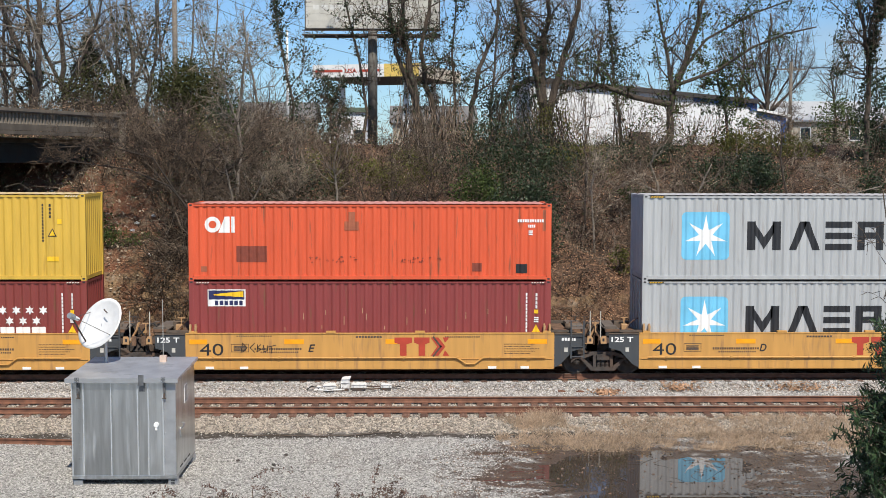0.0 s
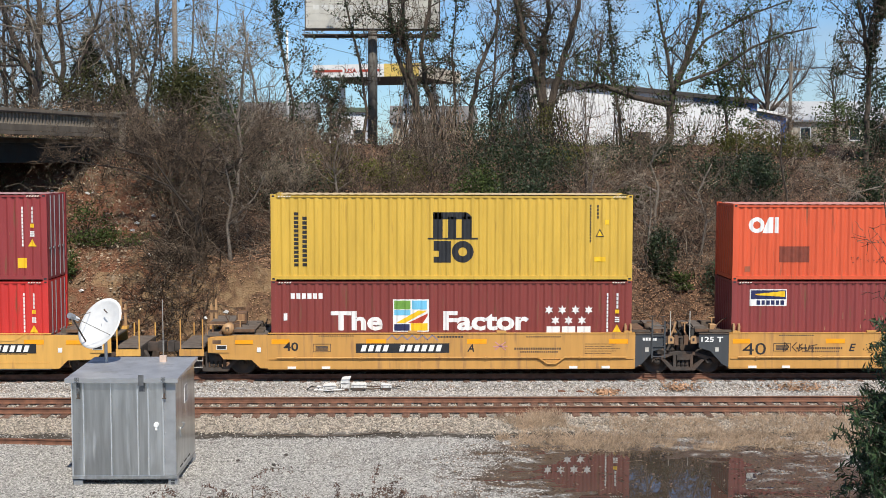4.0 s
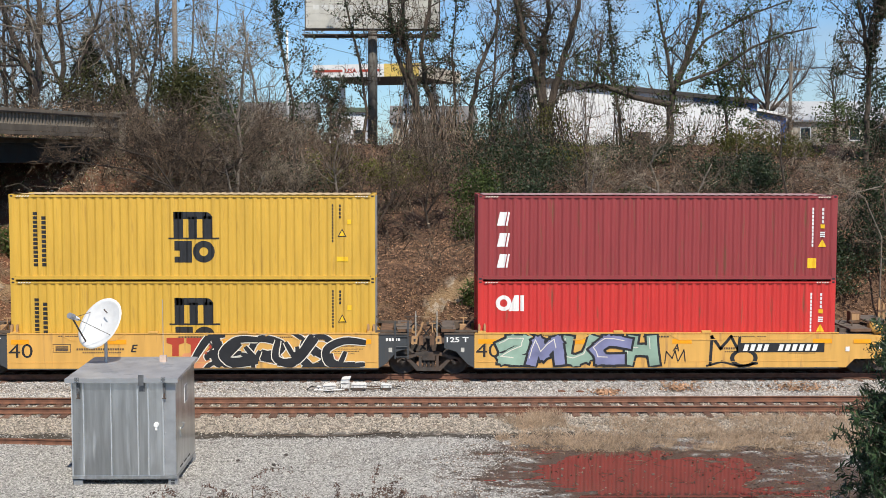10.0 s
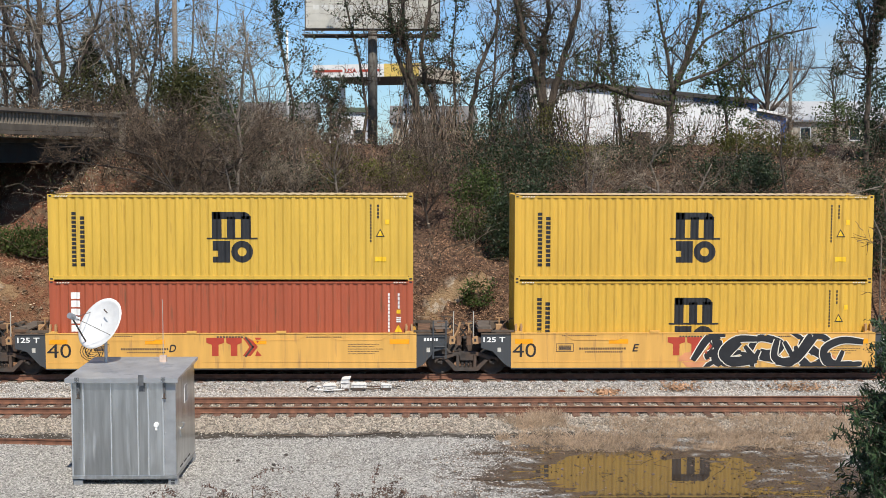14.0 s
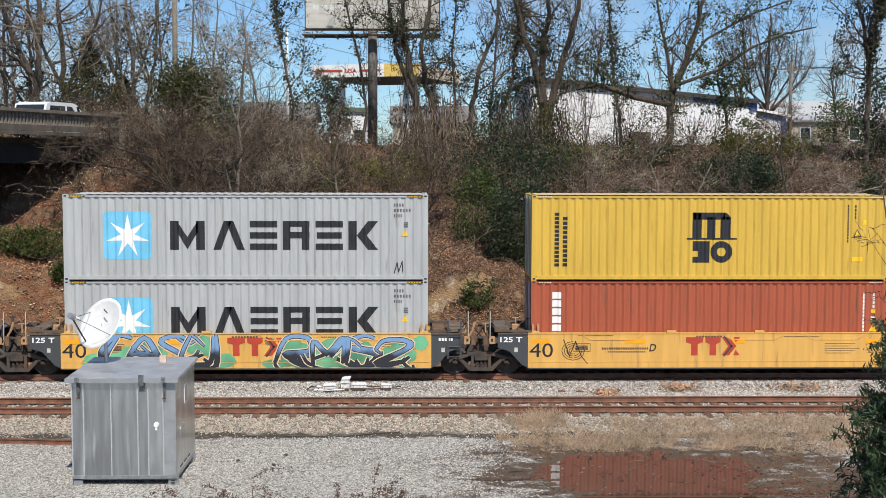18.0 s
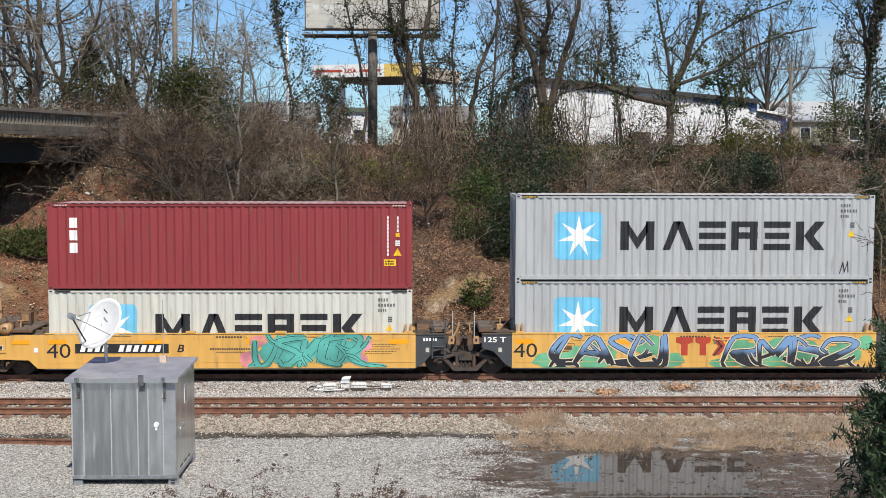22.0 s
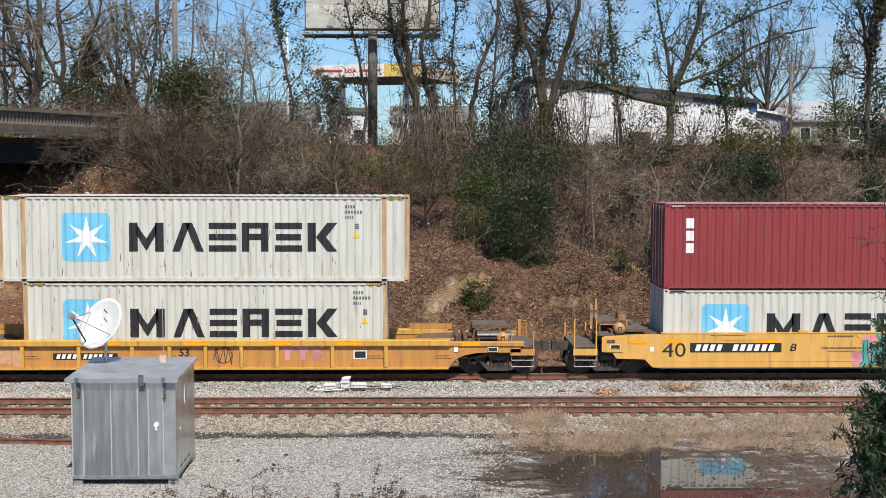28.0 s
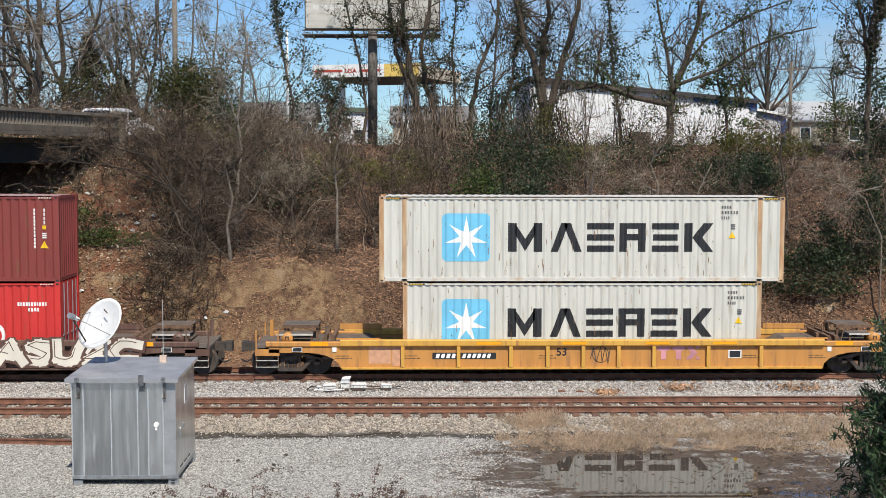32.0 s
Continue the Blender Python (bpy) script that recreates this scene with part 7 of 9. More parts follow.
def filling_station():
    s = thing("filling_station_canopy", "white and yellow filling station canopy on columns", "canopy", pose(0.6, 104, PLATEAU, 0, 0, -19), "")
    z0, z1 = 14.05 - PLATEAU, 15.1 - PLATEAU
    W, Dp = 9.4, 12.0
    part("canopy_roof", Mesh().box(-W + 0.1, 0.1, z0 + 0.08, -0.1, Dp - 0.1, z1 - 0.1), M_white, s)
    part("soffit", Mesh().box(-W + 0.1, 0.1, z0, -0.1, Dp - 0.1, z0 + 0.07), M_soffit, s, "dark soffit")
    part("fascia_front", Mesh().box(-W, 0.0, z0, -3.0, 0.09, z1), M_white, s)
    part("fascia_yellow", Mesh().box(-3.0, 0.0, z0, 0.0, 0.09, z1), M_fascia_yellow, s, "yellow fascia")
    part("fascia_side", Mesh().box(-0.09, 0.1, z0, 0.0, Dp, z1), M_beigeF, s)
    part("fascia_side", Mesh().box(-W, 0.1, z0, -W + 0.09, Dp, z1), M_white, s)
    part("fascia_back", Mesh().box(-W + 0.1, Dp - 0.09, z0, -0.1, Dp, z1), M_white, s)
    for a, b in ((-W + 0.25, -6.7), (-5.2, -3.4)):
        part("red_line", Mesh().box(a, -0.012, z0 + 0.42, b, -0.002, z0 + 0.62), M_red_letter, s, "red stripe")
    part("sign_word", painted(Mesh(), words("USA", -6.5, z0 + 0.35, 1.1, 0.36, 0.03), -0.008), M_red_letter, s, "red word")
    for q in (-7.6, -1.8):
        for d in (2.2, 9.5):
            part("column", Mesh().box(q - 0.2, d - 0.2, 0, q + 0.2, d + 0.2, z0), M_white, s)
    for q in (-7.6, -1.8):
        pump = thing("fuel_pump", "red and white fuel pump under the canopy", "fuel pump", pose(0.6 + q + 0.9, 104 + 5.5, PLATEAU), "pumps")
        part("cabinet", Mesh().slab(-0.4, -0.3, 0.0, 0.4, 0.3, 1.9, 0.05), M_red_letter, pump)
        part("display", Mesh().box(-0.3, -0.32, 1.2, 0.3, -0.3, 1.7), M_white, pump)
    st = thing("store", "white store building behind the filling station", "building", pose(-8.4, 130, PLATEAU), "")
    part("wall", Mesh().box(0.0, 0, 0, 3.8, 8, 3.9), M_whitewall, st)
    part("roof", Mesh().box(-0.3, -0.3, 3.9, 4.1, 8.3, 4.35), M_green_roof, st, "dull green roof edge")
    for q in (2.4,):
        w = part("window", Mesh().box(q, -0.05, 0.9, q + 1.1, -0.01, 2.2), M_white, st)
        part("pane", Mesh().box(q + 0.1, -0.06, 1.0, q + 1.0, -0.052, 2.1), M_glass, w)


M_fascia_yellow = material("faded_yellow_fascia", (0.74, 0.53, 0.14), rough=0.6, vary=0.1)
M_beigeF = material("cream_fascia", (0.62, 0.55, 0.42), rough=0.6)
M_soffit = material("canopy_soffit", (0.12, 0.11, 0.10), rough=0.8, vary=0.1)
M_green_roof = material("dull_green_roof", (0.10, 0.13, 0.09), rough=0.8)
filling_station()


def house(name, label, x, y, w, d, h, rise, wall_mat, roof_mat, windows=3):
    """A plain building with a pitched roof along x."""
    b = thing(name, label, "building", pose(x, y, PLATEAU), "")
    part("wall", Mesh().box(0, 0, 0, w, d, h), wall_mat, b)
    part("roof", Mesh().prism([(-0.4, h), (d / 2, h + rise), (d + 0.4, h), (d + 0.4, h + 0.12), (d / 2, h + rise + 0.14), (-0.4, h + 0.12)], "x", -0.4, w + 0.4), roof_mat, b)
    for k in range(windows):
        q = (k + 0.5) * w / windows - 0.5
        wd = part("window", Mesh().box(q, -0.04, 0.9, q + 1.0, -0.005, 2.1), M_white, b)
        part("pane", Mesh().box(q + 0.08, -0.05, 0.98, q + 0.92, -0.042, 2.02), M_glass, wd)
    return b


M_greyroof = material("grey_shingle_roof", (0.16, 0.155, 0.15), rough=0.9, vary=0.2, scale=3, bump=0.4)
M_palroof = material("pale_metal_roof", (0.42, 0.43, 0.43), rough=0.5, vary=0.08, stretch=(4, 1, 1))
M_beige = material("beige_siding", (0.40, 0.36, 0.29), rough=0.8, vary=0.1)
house("low_house", "low house with a grey shingle roof", -13.5, 100, 5.6, 7, 2.2, 1.4, M_beige, M_greyroof)
house("long_shed_building", "beige building with a pale metal roof", 33.5, 114, 9.0, 9, 2.6, 1.9, M_beige, M_palroof, 2)
house("white_house", "white building behind the trees", 40.0, 116, 8.0, 8, 2.5, 1.6, M_whitewall, M_palroof, 3)


def workshop():
    """The long white building with blue trim."""
    b = thing("workshop", "long white building with dark roof edge and blue trim", "building", pose(8.0, 85, PLATEAU), "")
    L, hl, hr, d = 15.3, 4.45, 2.95, 12.0
    part("wall", Mesh().prism([(0, -0.2), (L, -0.2), (L, hr), (0, hl)], "y", 0, d), M_whitewall, b, "white block wall")
    part("roof_edge", Mesh().prism([(-0.2, hl), (L + 0.05, hr), (L + 0.05, hr + 0.28), (-0.2, hl + 0.3)], "y", -0.3, d + 0.2), M_roofdark, b, "dark roof edge")
    part("blue_band", Mesh().prism([(11.0, hr + 0.14), (L, hr - 0.25), (L, hr - 0.004), (11.0, hr + 0.41)], "y", -0.06, -0.003), M_bluetrim, b, "blue painted band")
    part("blue_band", Mesh().box(L - 0.45, -0.062, hr - 0.5, L + 0.04, -0.004, hr + 0.36), M_bluetrim, b)
    part("base_band", Mesh().box(0, -0.03, 0.0, L, -0.003, 0.16), M_bluetrim, b)
    a = part("annex", Mesh().prism([(L, -0.2), (L + 2.1, -0.2), (L + 2.1, 2.05), (L, 2.45)], "y", 0.3, d - 2), M_whitewall, b, "lower white annex")
    part("annex_roof", Mesh().prism([(L, 2.5), (L + 2.35, 2.06), (L + 2.35, 2.22), (L, 2.66)], "y", 0.0, d - 1.8), M_white, a)
    part("annex_trim", Mesh().prism([(L, 2.1), (L + 2.1, 1.72), (L + 2.1, 2.03), (L, 2.43)], "y", 0.24, 0.297), M_bluetrim, a)
    part("annex_corner", Mesh().box(L + 1.75, 0.25, 0, L + 2.12, 0.295, 1.74), M_bluetrim, a)
    ac = thing("air_conditioner", "dark grey air conditioning unit beside the white wall", "air conditioner", pose(15.2, 83.6, PLATEAU), "")
    part("cabinet", Mesh().slab(-0.6, -0.5, 0.0, 0.6, 0.5, 1.0, 0.05), M_deck, ac)
    for k in range(6):
        part("louvre", Mesh().box(-0.5, -0.53, 0.15 + 0.13 * k, 0.5, -0.505, 0.21 + 0.13 * k), M_iron, ac)


M_roofdark = material("dark_roof_edge", (0.05, 0.045, 0.045), rough=0.8)
workshop()


def pole(label, x, y, top, r, mat, arms=0):
    p = thing("utility_pole", label, "utility pole", pose(x, y, PLATEAU), "utility poles")
    part("shaft", Mesh().cyl((0, 0, -0.5), (0, 0, top - PLATEAU), r, r * 0.75, 10), mat, p, smooth=True)
    for k in range(arms):
        part("cross_arm", Mesh().box(-1.1, -0.06, top - PLATEAU - 0.6 - 0.9 * k, 1.1, 0.06, top - PLATEAU - 0.48 - 0.9 * k), mat, p)
        for q in (-1.0, -0.4, 0.4, 1.0):
            part("insulator", Mesh().cyl((q, 0, top - PLATEAU - 0.48 - 0.9 * k), (q, 0, top - PLATEAU - 0.34 - 0.9 * k), 0.05, n=8), M_iron, p)


pole("pale timber utility pole beyond the bridge", -15.15, 82, 19.5, 0.19, M_bark_pale, 1)
pole("grey utility pole beside the white building", 27.7, 92, 14.4, 0.15, M_bark_pale, 1)
pole("slim white flagpole at the filling station", -8.75, 90, 16.3, 0.10, M_white)
for k in range(3):
    y0, za, zb = 92 - k * 0.4, 14.1 - 0.1 * k, 16.5 + 0.5 * k
    pts = [(27.7 + 42 * i / 10, y0 + 0.8 * i, za + (zb - za) * i / 10 - 1.0 * math.sin(math.pi * i / 10)) for i in range(11)]
    whole("overhead_wire", Mesh().tube(pts, 0.018, 4), M_black, "thin black overhead wire", "wire", None, "overhead wires")
for k in range(2):
    pts = [(-15.15 + 17 * i / 10, 82 + 1.0 * i, 18.9 - 0.9 * k - 0.42 * i - 0.8 * math.sin(math.pi * i / 10)) for i in range(11)]
    whole("overhead_wire", Mesh().tube(pts, 0.018, 4), M_black, "thin black overhead wire", "wire", None, "overhead wires")
sg = thing("roadside_sign", "red and white sign at the filling station", "sign", pose(2.2, 100, PLATEAU), "")
part("board", Mesh().box(-0.45, -0.05, 0.5, 0.45, 0.05, 1.6), M_white, sg)
part("red_panel", Mesh().box(-0.4, -0.062, 0.62, 0.4, -0.052, 1.05).box(-0.4, -0.062, 1.2, 0.4, -0.052, 1.5), M_red_letter, sg)
part("leg", Mesh().box(-0.3, -0.03, 0, -0.22, 0.03, 0.5), M_iron, sg)
part("leg", Mesh().box(0.22, -0.03, 0, 0.3, 0.03, 0.5), M_iron, sg)
house("far_house", "grey far house at the end of the road", -2.0, 140, 9, 8, 3.0, 2.0, M_beige, M_greyroof, 3)


# ---- cars ----
def car(label, paint_mat, length, height, at, group="cars on the road"):
    """A car seen over the parapet: body, glass, lights and wheels. It drives along +x."""
    c = thing("car", label, "car", at, group)
    L, h = length, height
    body = [(-L / 2, 0.45), (-L / 2 + 0.05, 0.95), (L / 2 - 1.25, 1.0), (L / 2 - 0.15, 0.85), (L / 2, 0.55), (L / 2 - 0.1, 0.32), (-L / 2 + 0.1, 0.32)]
    part("body", Mesh().prism(body, "y", -0.92, 0.92), paint_mat, c)
    roof = [(-L / 2 + 0.06, 0.951), (-L / 2 + 0.3, h - 0.1), (-L / 2 + 0.6, h), (L / 2 - 2.5, h), (L / 2 - 2.2, h - 0.06), (L / 2 - 1.3, 1.0)]
    part("cabin", Mesh().prism(roof, "y", -0.80, 0.80), paint_mat, c)
    for s in (-1, 1):
        for a, b in ((-L / 2 + 0.45, -L / 2 + 1.75), (-L / 2 + 1.9, -L / 2 + 2.75), (-L / 2 + 2.88, L / 2 - 1.75)):
            ya, yb = sorted((s * 0.801, s * 0.815))
            slope = 0.45 if b > L / 2 - 2.4 else 0.0
            part("side_window", Mesh().prism([(a, 1.06), (b, 1.06), (b - slope, h - 0.16), (a + (0.12 if a < -L / 2 + 1 else 0), h - 0.16)], "y", ya, yb), M_glass, c)
        part("door_mirror", Mesh().box(L / 2 - 1.75, min(s * 0.82, s * 1.05), 1.02, L / 2 - 1.6, max(s * 0.82, s * 1.05), 1.18), paint_mat, c)
        part("headlight", Mesh().box(L / 2 - 0.2, s * 0.7 - 0.16, 0.66, L / 2 - 0.06, s * 0.7 + 0.16, 0.8), M_white, c)
        part("tail_light", Mesh().box(-L / 2 - 0.01, s * 0.78 - 0.1, 0.7, -L / 2 + 0.05, s * 0.78 + 0.1, 1.0), M_red_letter, c)
        for q in (-L / 2 + 0.95, L / 2 - 0.95):
            w = part("wheel", Mesh().lathe([(0.20, -0.1), (0.36, -0.1), (0.36, 0.1), (0.20, 0.1)], (q, s * 0.84, 0.36), "y", 18), M_rubber, c)
            part("rim", Mesh().cyl((q, s * 0.84 - 0.09, 0.36), (q, s * 0.84 + 0.09, 0.36), 0.2, n=14), M_galv_dull, w)
    part("rear_window", Mesh().prism([(-L / 2 + 0.075, 1.03), (-L / 2 + 0.27, h - 0.14), (-L / 2 + 0.25, h - 0.13), (-L / 2 + 0.055, 1.03)], "y", -0.7, 0.7), M_glass, c)
    part("windscreen", Mesh().prism([(L / 2 - 1.34, 1.04), (L / 2 - 2.12, h - 0.1), (L / 2 - 2.10, h - 0.08), (L / 2 - 1.30, 1.04)], "y", -0.7, 0.7), M_glass, c)
    return c


M_carwhite = material("white_car_paint", (0.78, 0.79, 0.8), rough=0.25, vary=0.02, bump=0)
ROAD_DIR = math.degrees(math.atan2(8.4, 2.52))


def on_road(q, lane=3.0):
    """q metres past the bridge's end along the road."""
    a = radians(ROAD_DIR)
    return pose(-13.43 + math.cos(a) * q - math.sin(a) * lane, 58 + math.sin(a) * q + math.cos(a) * lane, 8.152, 0, 0, ROAD_DIR)


CAR_A = car("white sport utility car crossing the bridge", M_carwhite, 4.9, 1.68, on_road(-60))
CAR_B = car("white hatchback crossing the bridge", M_carwhite, 4.3, 1.62, on_road(-60))

# ---- by the camera ----
M_evergreen = material("long_evergreen_leaf", (0.04, 0.075, 0.028), rough=0.45, vary=0.25, scale=6, bump=0, per_island=0.45, through_light=0.2)


# ---- plants ----
def set_mesh(name, verts, faces, mat, smooth=False):
    """A mesh from arrays: verts (n, 3), faces (m, k)."""
    me = bpy.data.meshes.new(name)
    n, (m, k) = len(verts), faces.shape
    me.vertices.add(n)
    me.vertices.foreach_set("co", np.ascontiguousarray(verts, dtype=np.float32).ravel())
    me.loops.add(m * k)
    me.loops.foreach_set("vertex_index", np.ascontiguousarray(faces, dtype=np.int32).ravel())
    me.polygons.add(m)
    me.polygons.foreach_set("loop_start", np.arange(0, m * k, k, dtype=np.int32))
    me.materials.append(mat)
    me.update(calc_edges=True)
    me.validate()
    return me


def sticks(name, P, R, mat, sides=3):
    """Bent tapered sticks. P: (n, k, 3) points, R: (n, k) radii."""
    P, R = np.asarray(P, float), np.asarray(R, float)
    n, k, _ = P.shape
    d = np.empty_like(P)
    d[:, 1:-1] = P[:, 2:] - P[:, :-2]
    d[:, 0], d[:, -1] = P[:, 1] - P[:, 0], P[:, -1] - P[:, -2]
    d /= np.linalg.norm(d, axis=2, keepdims=True) + 1e-9
    ref = np.where(np.abs(d[..., 2:3]) < 0.9, np.array([0.0, 0.0, 1.0]), np.array([1.0, 0.0, 0.0]))
    a = np.cross(d, ref)
    a /= np.linalg.norm(a, axis=2, keepdims=True) + 1e-9
    b = np.cross(d, a)
    t = 2 * np.pi * np.arange(sides) / sides
    V = P[:, :, None] + R[:, :, None, None] * (a[:, :, None] * np.cos(t)[:, None] + b[:, :, None] * np.sin(t)[:, None])
    idx = np.arange(n * k * sides).reshape(n, k, sides)
    nxt = np.roll(idx, -1, axis=2)
    F = np.stack([idx[:, :-1], nxt[:, :-1], nxt[:, 1:], idx[:, 1:]], axis=-1).reshape(-1, 4)
    return set_mesh(name, V.reshape(-1, 3), F, mat)


def leaves(name, C, size, mat, rng, slim=0.62, droop=0.0, fold=0.18, flat=False):
    """Folded pointed leaves at C (n, 3): six corners each, turned at random."""
    n = len(C)
    d = rng.normal(size=(n, 3))
    d[:, 2] -= droop
    d /= np.linalg.norm(d, axis=1, keepdims=True)
    r = rng.normal(size=(n, 3))
    if flat:
        d[:, 2] *= 0.35
        d /= np.linalg.norm(d, axis=1, keepdims=True)
        r = r * 0.45 + np.array([0.0, -0.35, 1.0])
    s = np.cross(d, r)
    s /= np.linalg.norm(s, axis=1, keepdims=True) + 1e-9
    u = np.cross(s, d)
    L = (size * rng.uniform(0.6, 1.35, n))[:, None]
    w = L * slim * 0.5
    V = np.stack([C - d * L * 0.5, C + s * w - d * L * 0.08 + u * L * fold, C + s * w * 0.8 + d * L * 0.2 + u * L * fold, C + d * L * 0.5,
                  C - s * w * 0.8 + d * L * 0.2 + u * L * fold, C - s * w - d * L * 0.08 + u * L * fold], axis=1)
    o = (np.arange(n) * 6)[:, None]
    F = np.concatenate([o + np.array([0, 1, 2, 3]), o + np.array([0, 3, 4, 5])], axis=0)
    order = np.arange(2 * n).reshape(2, n).T.ravel()
    return set_mesh(name, V.reshape(-1, 3), F[order], mat)


def grow(rng, starts, dirs, lengths, radii, bend=0.25, up=0.15, k=4):
    """Curving shoots from starts along dirs. Returns points (n, k, 3) and radii (n, k)."""
    n = len(starts)
    P = np.empty((n, k, 3))
    P[:, 0] = starts
    d = dirs / (np.linalg.norm(dirs, axis=1, keepdims=True) + 1e-9)
    for i in range(1, k):
        d = d + rng.normal(size=(n, 3)) * bend
        d[:, 2] += up
        d /= np.linalg.norm(d, axis=1, keepdims=True) + 1e-9
        P[:, i] = P[:, i - 1] + d * (lengths / (k - 1))[:, None]
    R = radii[:, None] * np.linspace(1, 0.45, k)[None]
    return P, R


def along(rng, P, R, per, lo=0.25):
    """Places along shoots where side shoots start, with the way of the parent there."""
    n, k, _ = P.shape
    i = np.repeat(np.arange(n), per)
    t = rng.uniform(lo, 1.0, len(i)) * (k - 1)
    j = np.minimum(t.astype(int), k - 2)
    f = (t - j)[:, None]
    pos = P[i, j] * (1 - f) + P[i, j + 1] * f
    way = P[i, j + 1] - P[i, j]
    way /= np.linalg.norm(way, axis=1, keepdims=True) + 1e-9
    rad = R[i, j] * (1 - f[:, 0]) + R[i, j + 1] * f[:, 0]
    return pos, way, rad


def tree(label, stems, seed, limbs=9, twigs=9, reach=3.2, mat=None, fine=None, ivy=0, ivy_mat=None, hanging=0, category="tree", name="tree", up=0.14, fork=6, low=0.3, near=False, leaf=0.11, grip=0.5, twig_r=0.0085, limb_r=0.045):
    """A bare tree. stems: each a list of points with a foot radius in front; ivy: number of leaves on stems and limbs."""
    rng = np.random.default_rng(seed)
    mat, fine = mat or M_bark, fine or M_twig
    foot = stems[0][1]
    z0 = ground_z(foot[0], foot[1])
    root = thing(name, label, category, pose(foot[0], foot[1], z0), "trees on the bank")
    off = Vector((foot[0], foot[1], z0))
    allP, allR = [], []
    for s_i, (r, *pts) in enumerate(stems):
        pts = [Vector(p) - off for p in pts]
        if s_i == 0:
            pts = [Vector((0, 0, -0.15))] + [p for p in pts if p.z > 0.3]
        fine_pts, fine_r = [], []
        m = 4
        for i in range(len(pts) - 1):
            for j in range(m):
                u = j / m
                p = pts[i].lerp(pts[i + 1], u)
                q = Vector((noise.noise(p * 0.9 + Vector((seed, s_i, 0))), noise.noise(p * 0.9 + Vector((0, seed, s_i + 7))), 0)) * r * 0.9
                fine_pts.append(p + q * min(1, (i + u)))
                fine_r.append(r * (1 - 0.6 * (i + u) / (len(pts) - 1)))
        fine_pts.append(pts[-1])
        fine_r.append(r * 0.38)
        if s_i == 0:
            fine_r[0] *= 1.5
            fine_r[1] *= 1.12
        part("trunk" if s_i == 0 else "stem", Mesh().tube(fine_pts, fine_r, 8), mat, root, smooth=True)
        kk = 12
        pick = [int(x) for x in np.linspace(0, len(fine_pts) - 1, kk)]
        allP.append([tuple(fine_pts[i]) for i in pick])
        allR.append([fine_r[i] for i in pick])
    P0, R0 = np.array(allP), np.array(allR)
    pos, way, rad = along(rng, P0, R0, limbs, low)
    d = rng.normal(size=pos.shape)
    d[:, 2] = np.abs(d[:, 2]) * 0.6 + 0.15
    d[:, 1] *= 0.8
    P1, R1 = grow(rng, pos, d + way * grip, reach * rng.uniform(0.5, 1.2, len(pos)), np.minimum(rad * 0.5, limb_r), 0.3, up, 6)
    if near:
        for i in range(len(P1)):
            part("limb", sticks("limb", P1[i:i + 1], R1[i:i + 1], mat, 6), mat, root)
    else:
        part("limbwork", sticks("limbwork", P1, R1, mat, 4), mat, root, kind="stuff")
    pos, way, rad = along(rng, P1, R1, fork, 0.2)
    P2, R2 = grow(rng, pos, way + rng.normal(size=pos.shape) * 0.9, reach * 0.45 * rng.uniform(0.5, 1.3, len(pos)), np.minimum(rad * 0.6, 0.035), 0.3, up * 0.7, 5)
    pos, way, rad = along(rng, P2, R2, twigs, 0.15)
    P3, R3 = grow(rng, pos, way + rng.normal(size=pos.shape) * 0.8, reach * 0.22 * rng.uniform(0.4, 1.4, len(pos)), np.full(len(pos), twig_r), 0.3, 0.05, 4)
    part("crown", sticks("crown", P2, R2, fine, 4), fine, root, kind="stuff")
    part("crown_fringe", sticks("crown_fringe", P3, R3, fine, 3), fine, root, kind="stuff")
    if hanging:
        pos, way, rad = along(rng, np.concatenate([P1]), R1, hanging, 0.3)
        n = len(pos)
        k = 5
        PV = np.repeat(pos[:, None], k, axis=1)
        ln = rng.uniform(1.0, 4.0, n)
        PV[:, :, 2] -= np.linspace(0, 1, k)[None] * ln[:, None]
        PV[:, :, 2] = np.maximum(PV[:, :, 2], 0.1)
        PV[:, 1:, :2] += np.cumsum(rng.normal(size=(n, k - 1, 2)) * 0.12, axis=1)
        part("vine_curtain", sticks("vine_curtain", PV, np.full((n, k), 0.011), fine, 3), fine, root, kind="stuff")
    if ivy:
        pos1, _, r1 = along(rng, P0, R0, int(ivy * 0.35 / len(P0)) + 1, 0.1)
        pos2, _, r2 = along(rng, P1, R1, int(ivy * 0.4 / len(P1)) + 1, 0.1)
        pos3, _, r3 = along(rng, P2, R2, int(ivy * 0.25 / len(P2)) + 1, 0.1)
        C = np.concatenate([pos1 + rng.normal(size=pos1.shape) * (r1[:, None] + 0.12), pos2 + rng.normal(size=pos2.shape) * 0.2, pos3 + rng.normal(size=pos3.shape) * 0.12])
        keep = np.array([noise.noise(Vector(c) * 0.8 + Vector((seed, 0, 0))) > -0.12 for c in C])
        part("ivy", leaves("ivy", C[keep], leaf, ivy_mat or M_ivy, rng, 0.8), ivy_mat or M_ivy, root, "dark ivy leaves", kind="stuff")
    return root


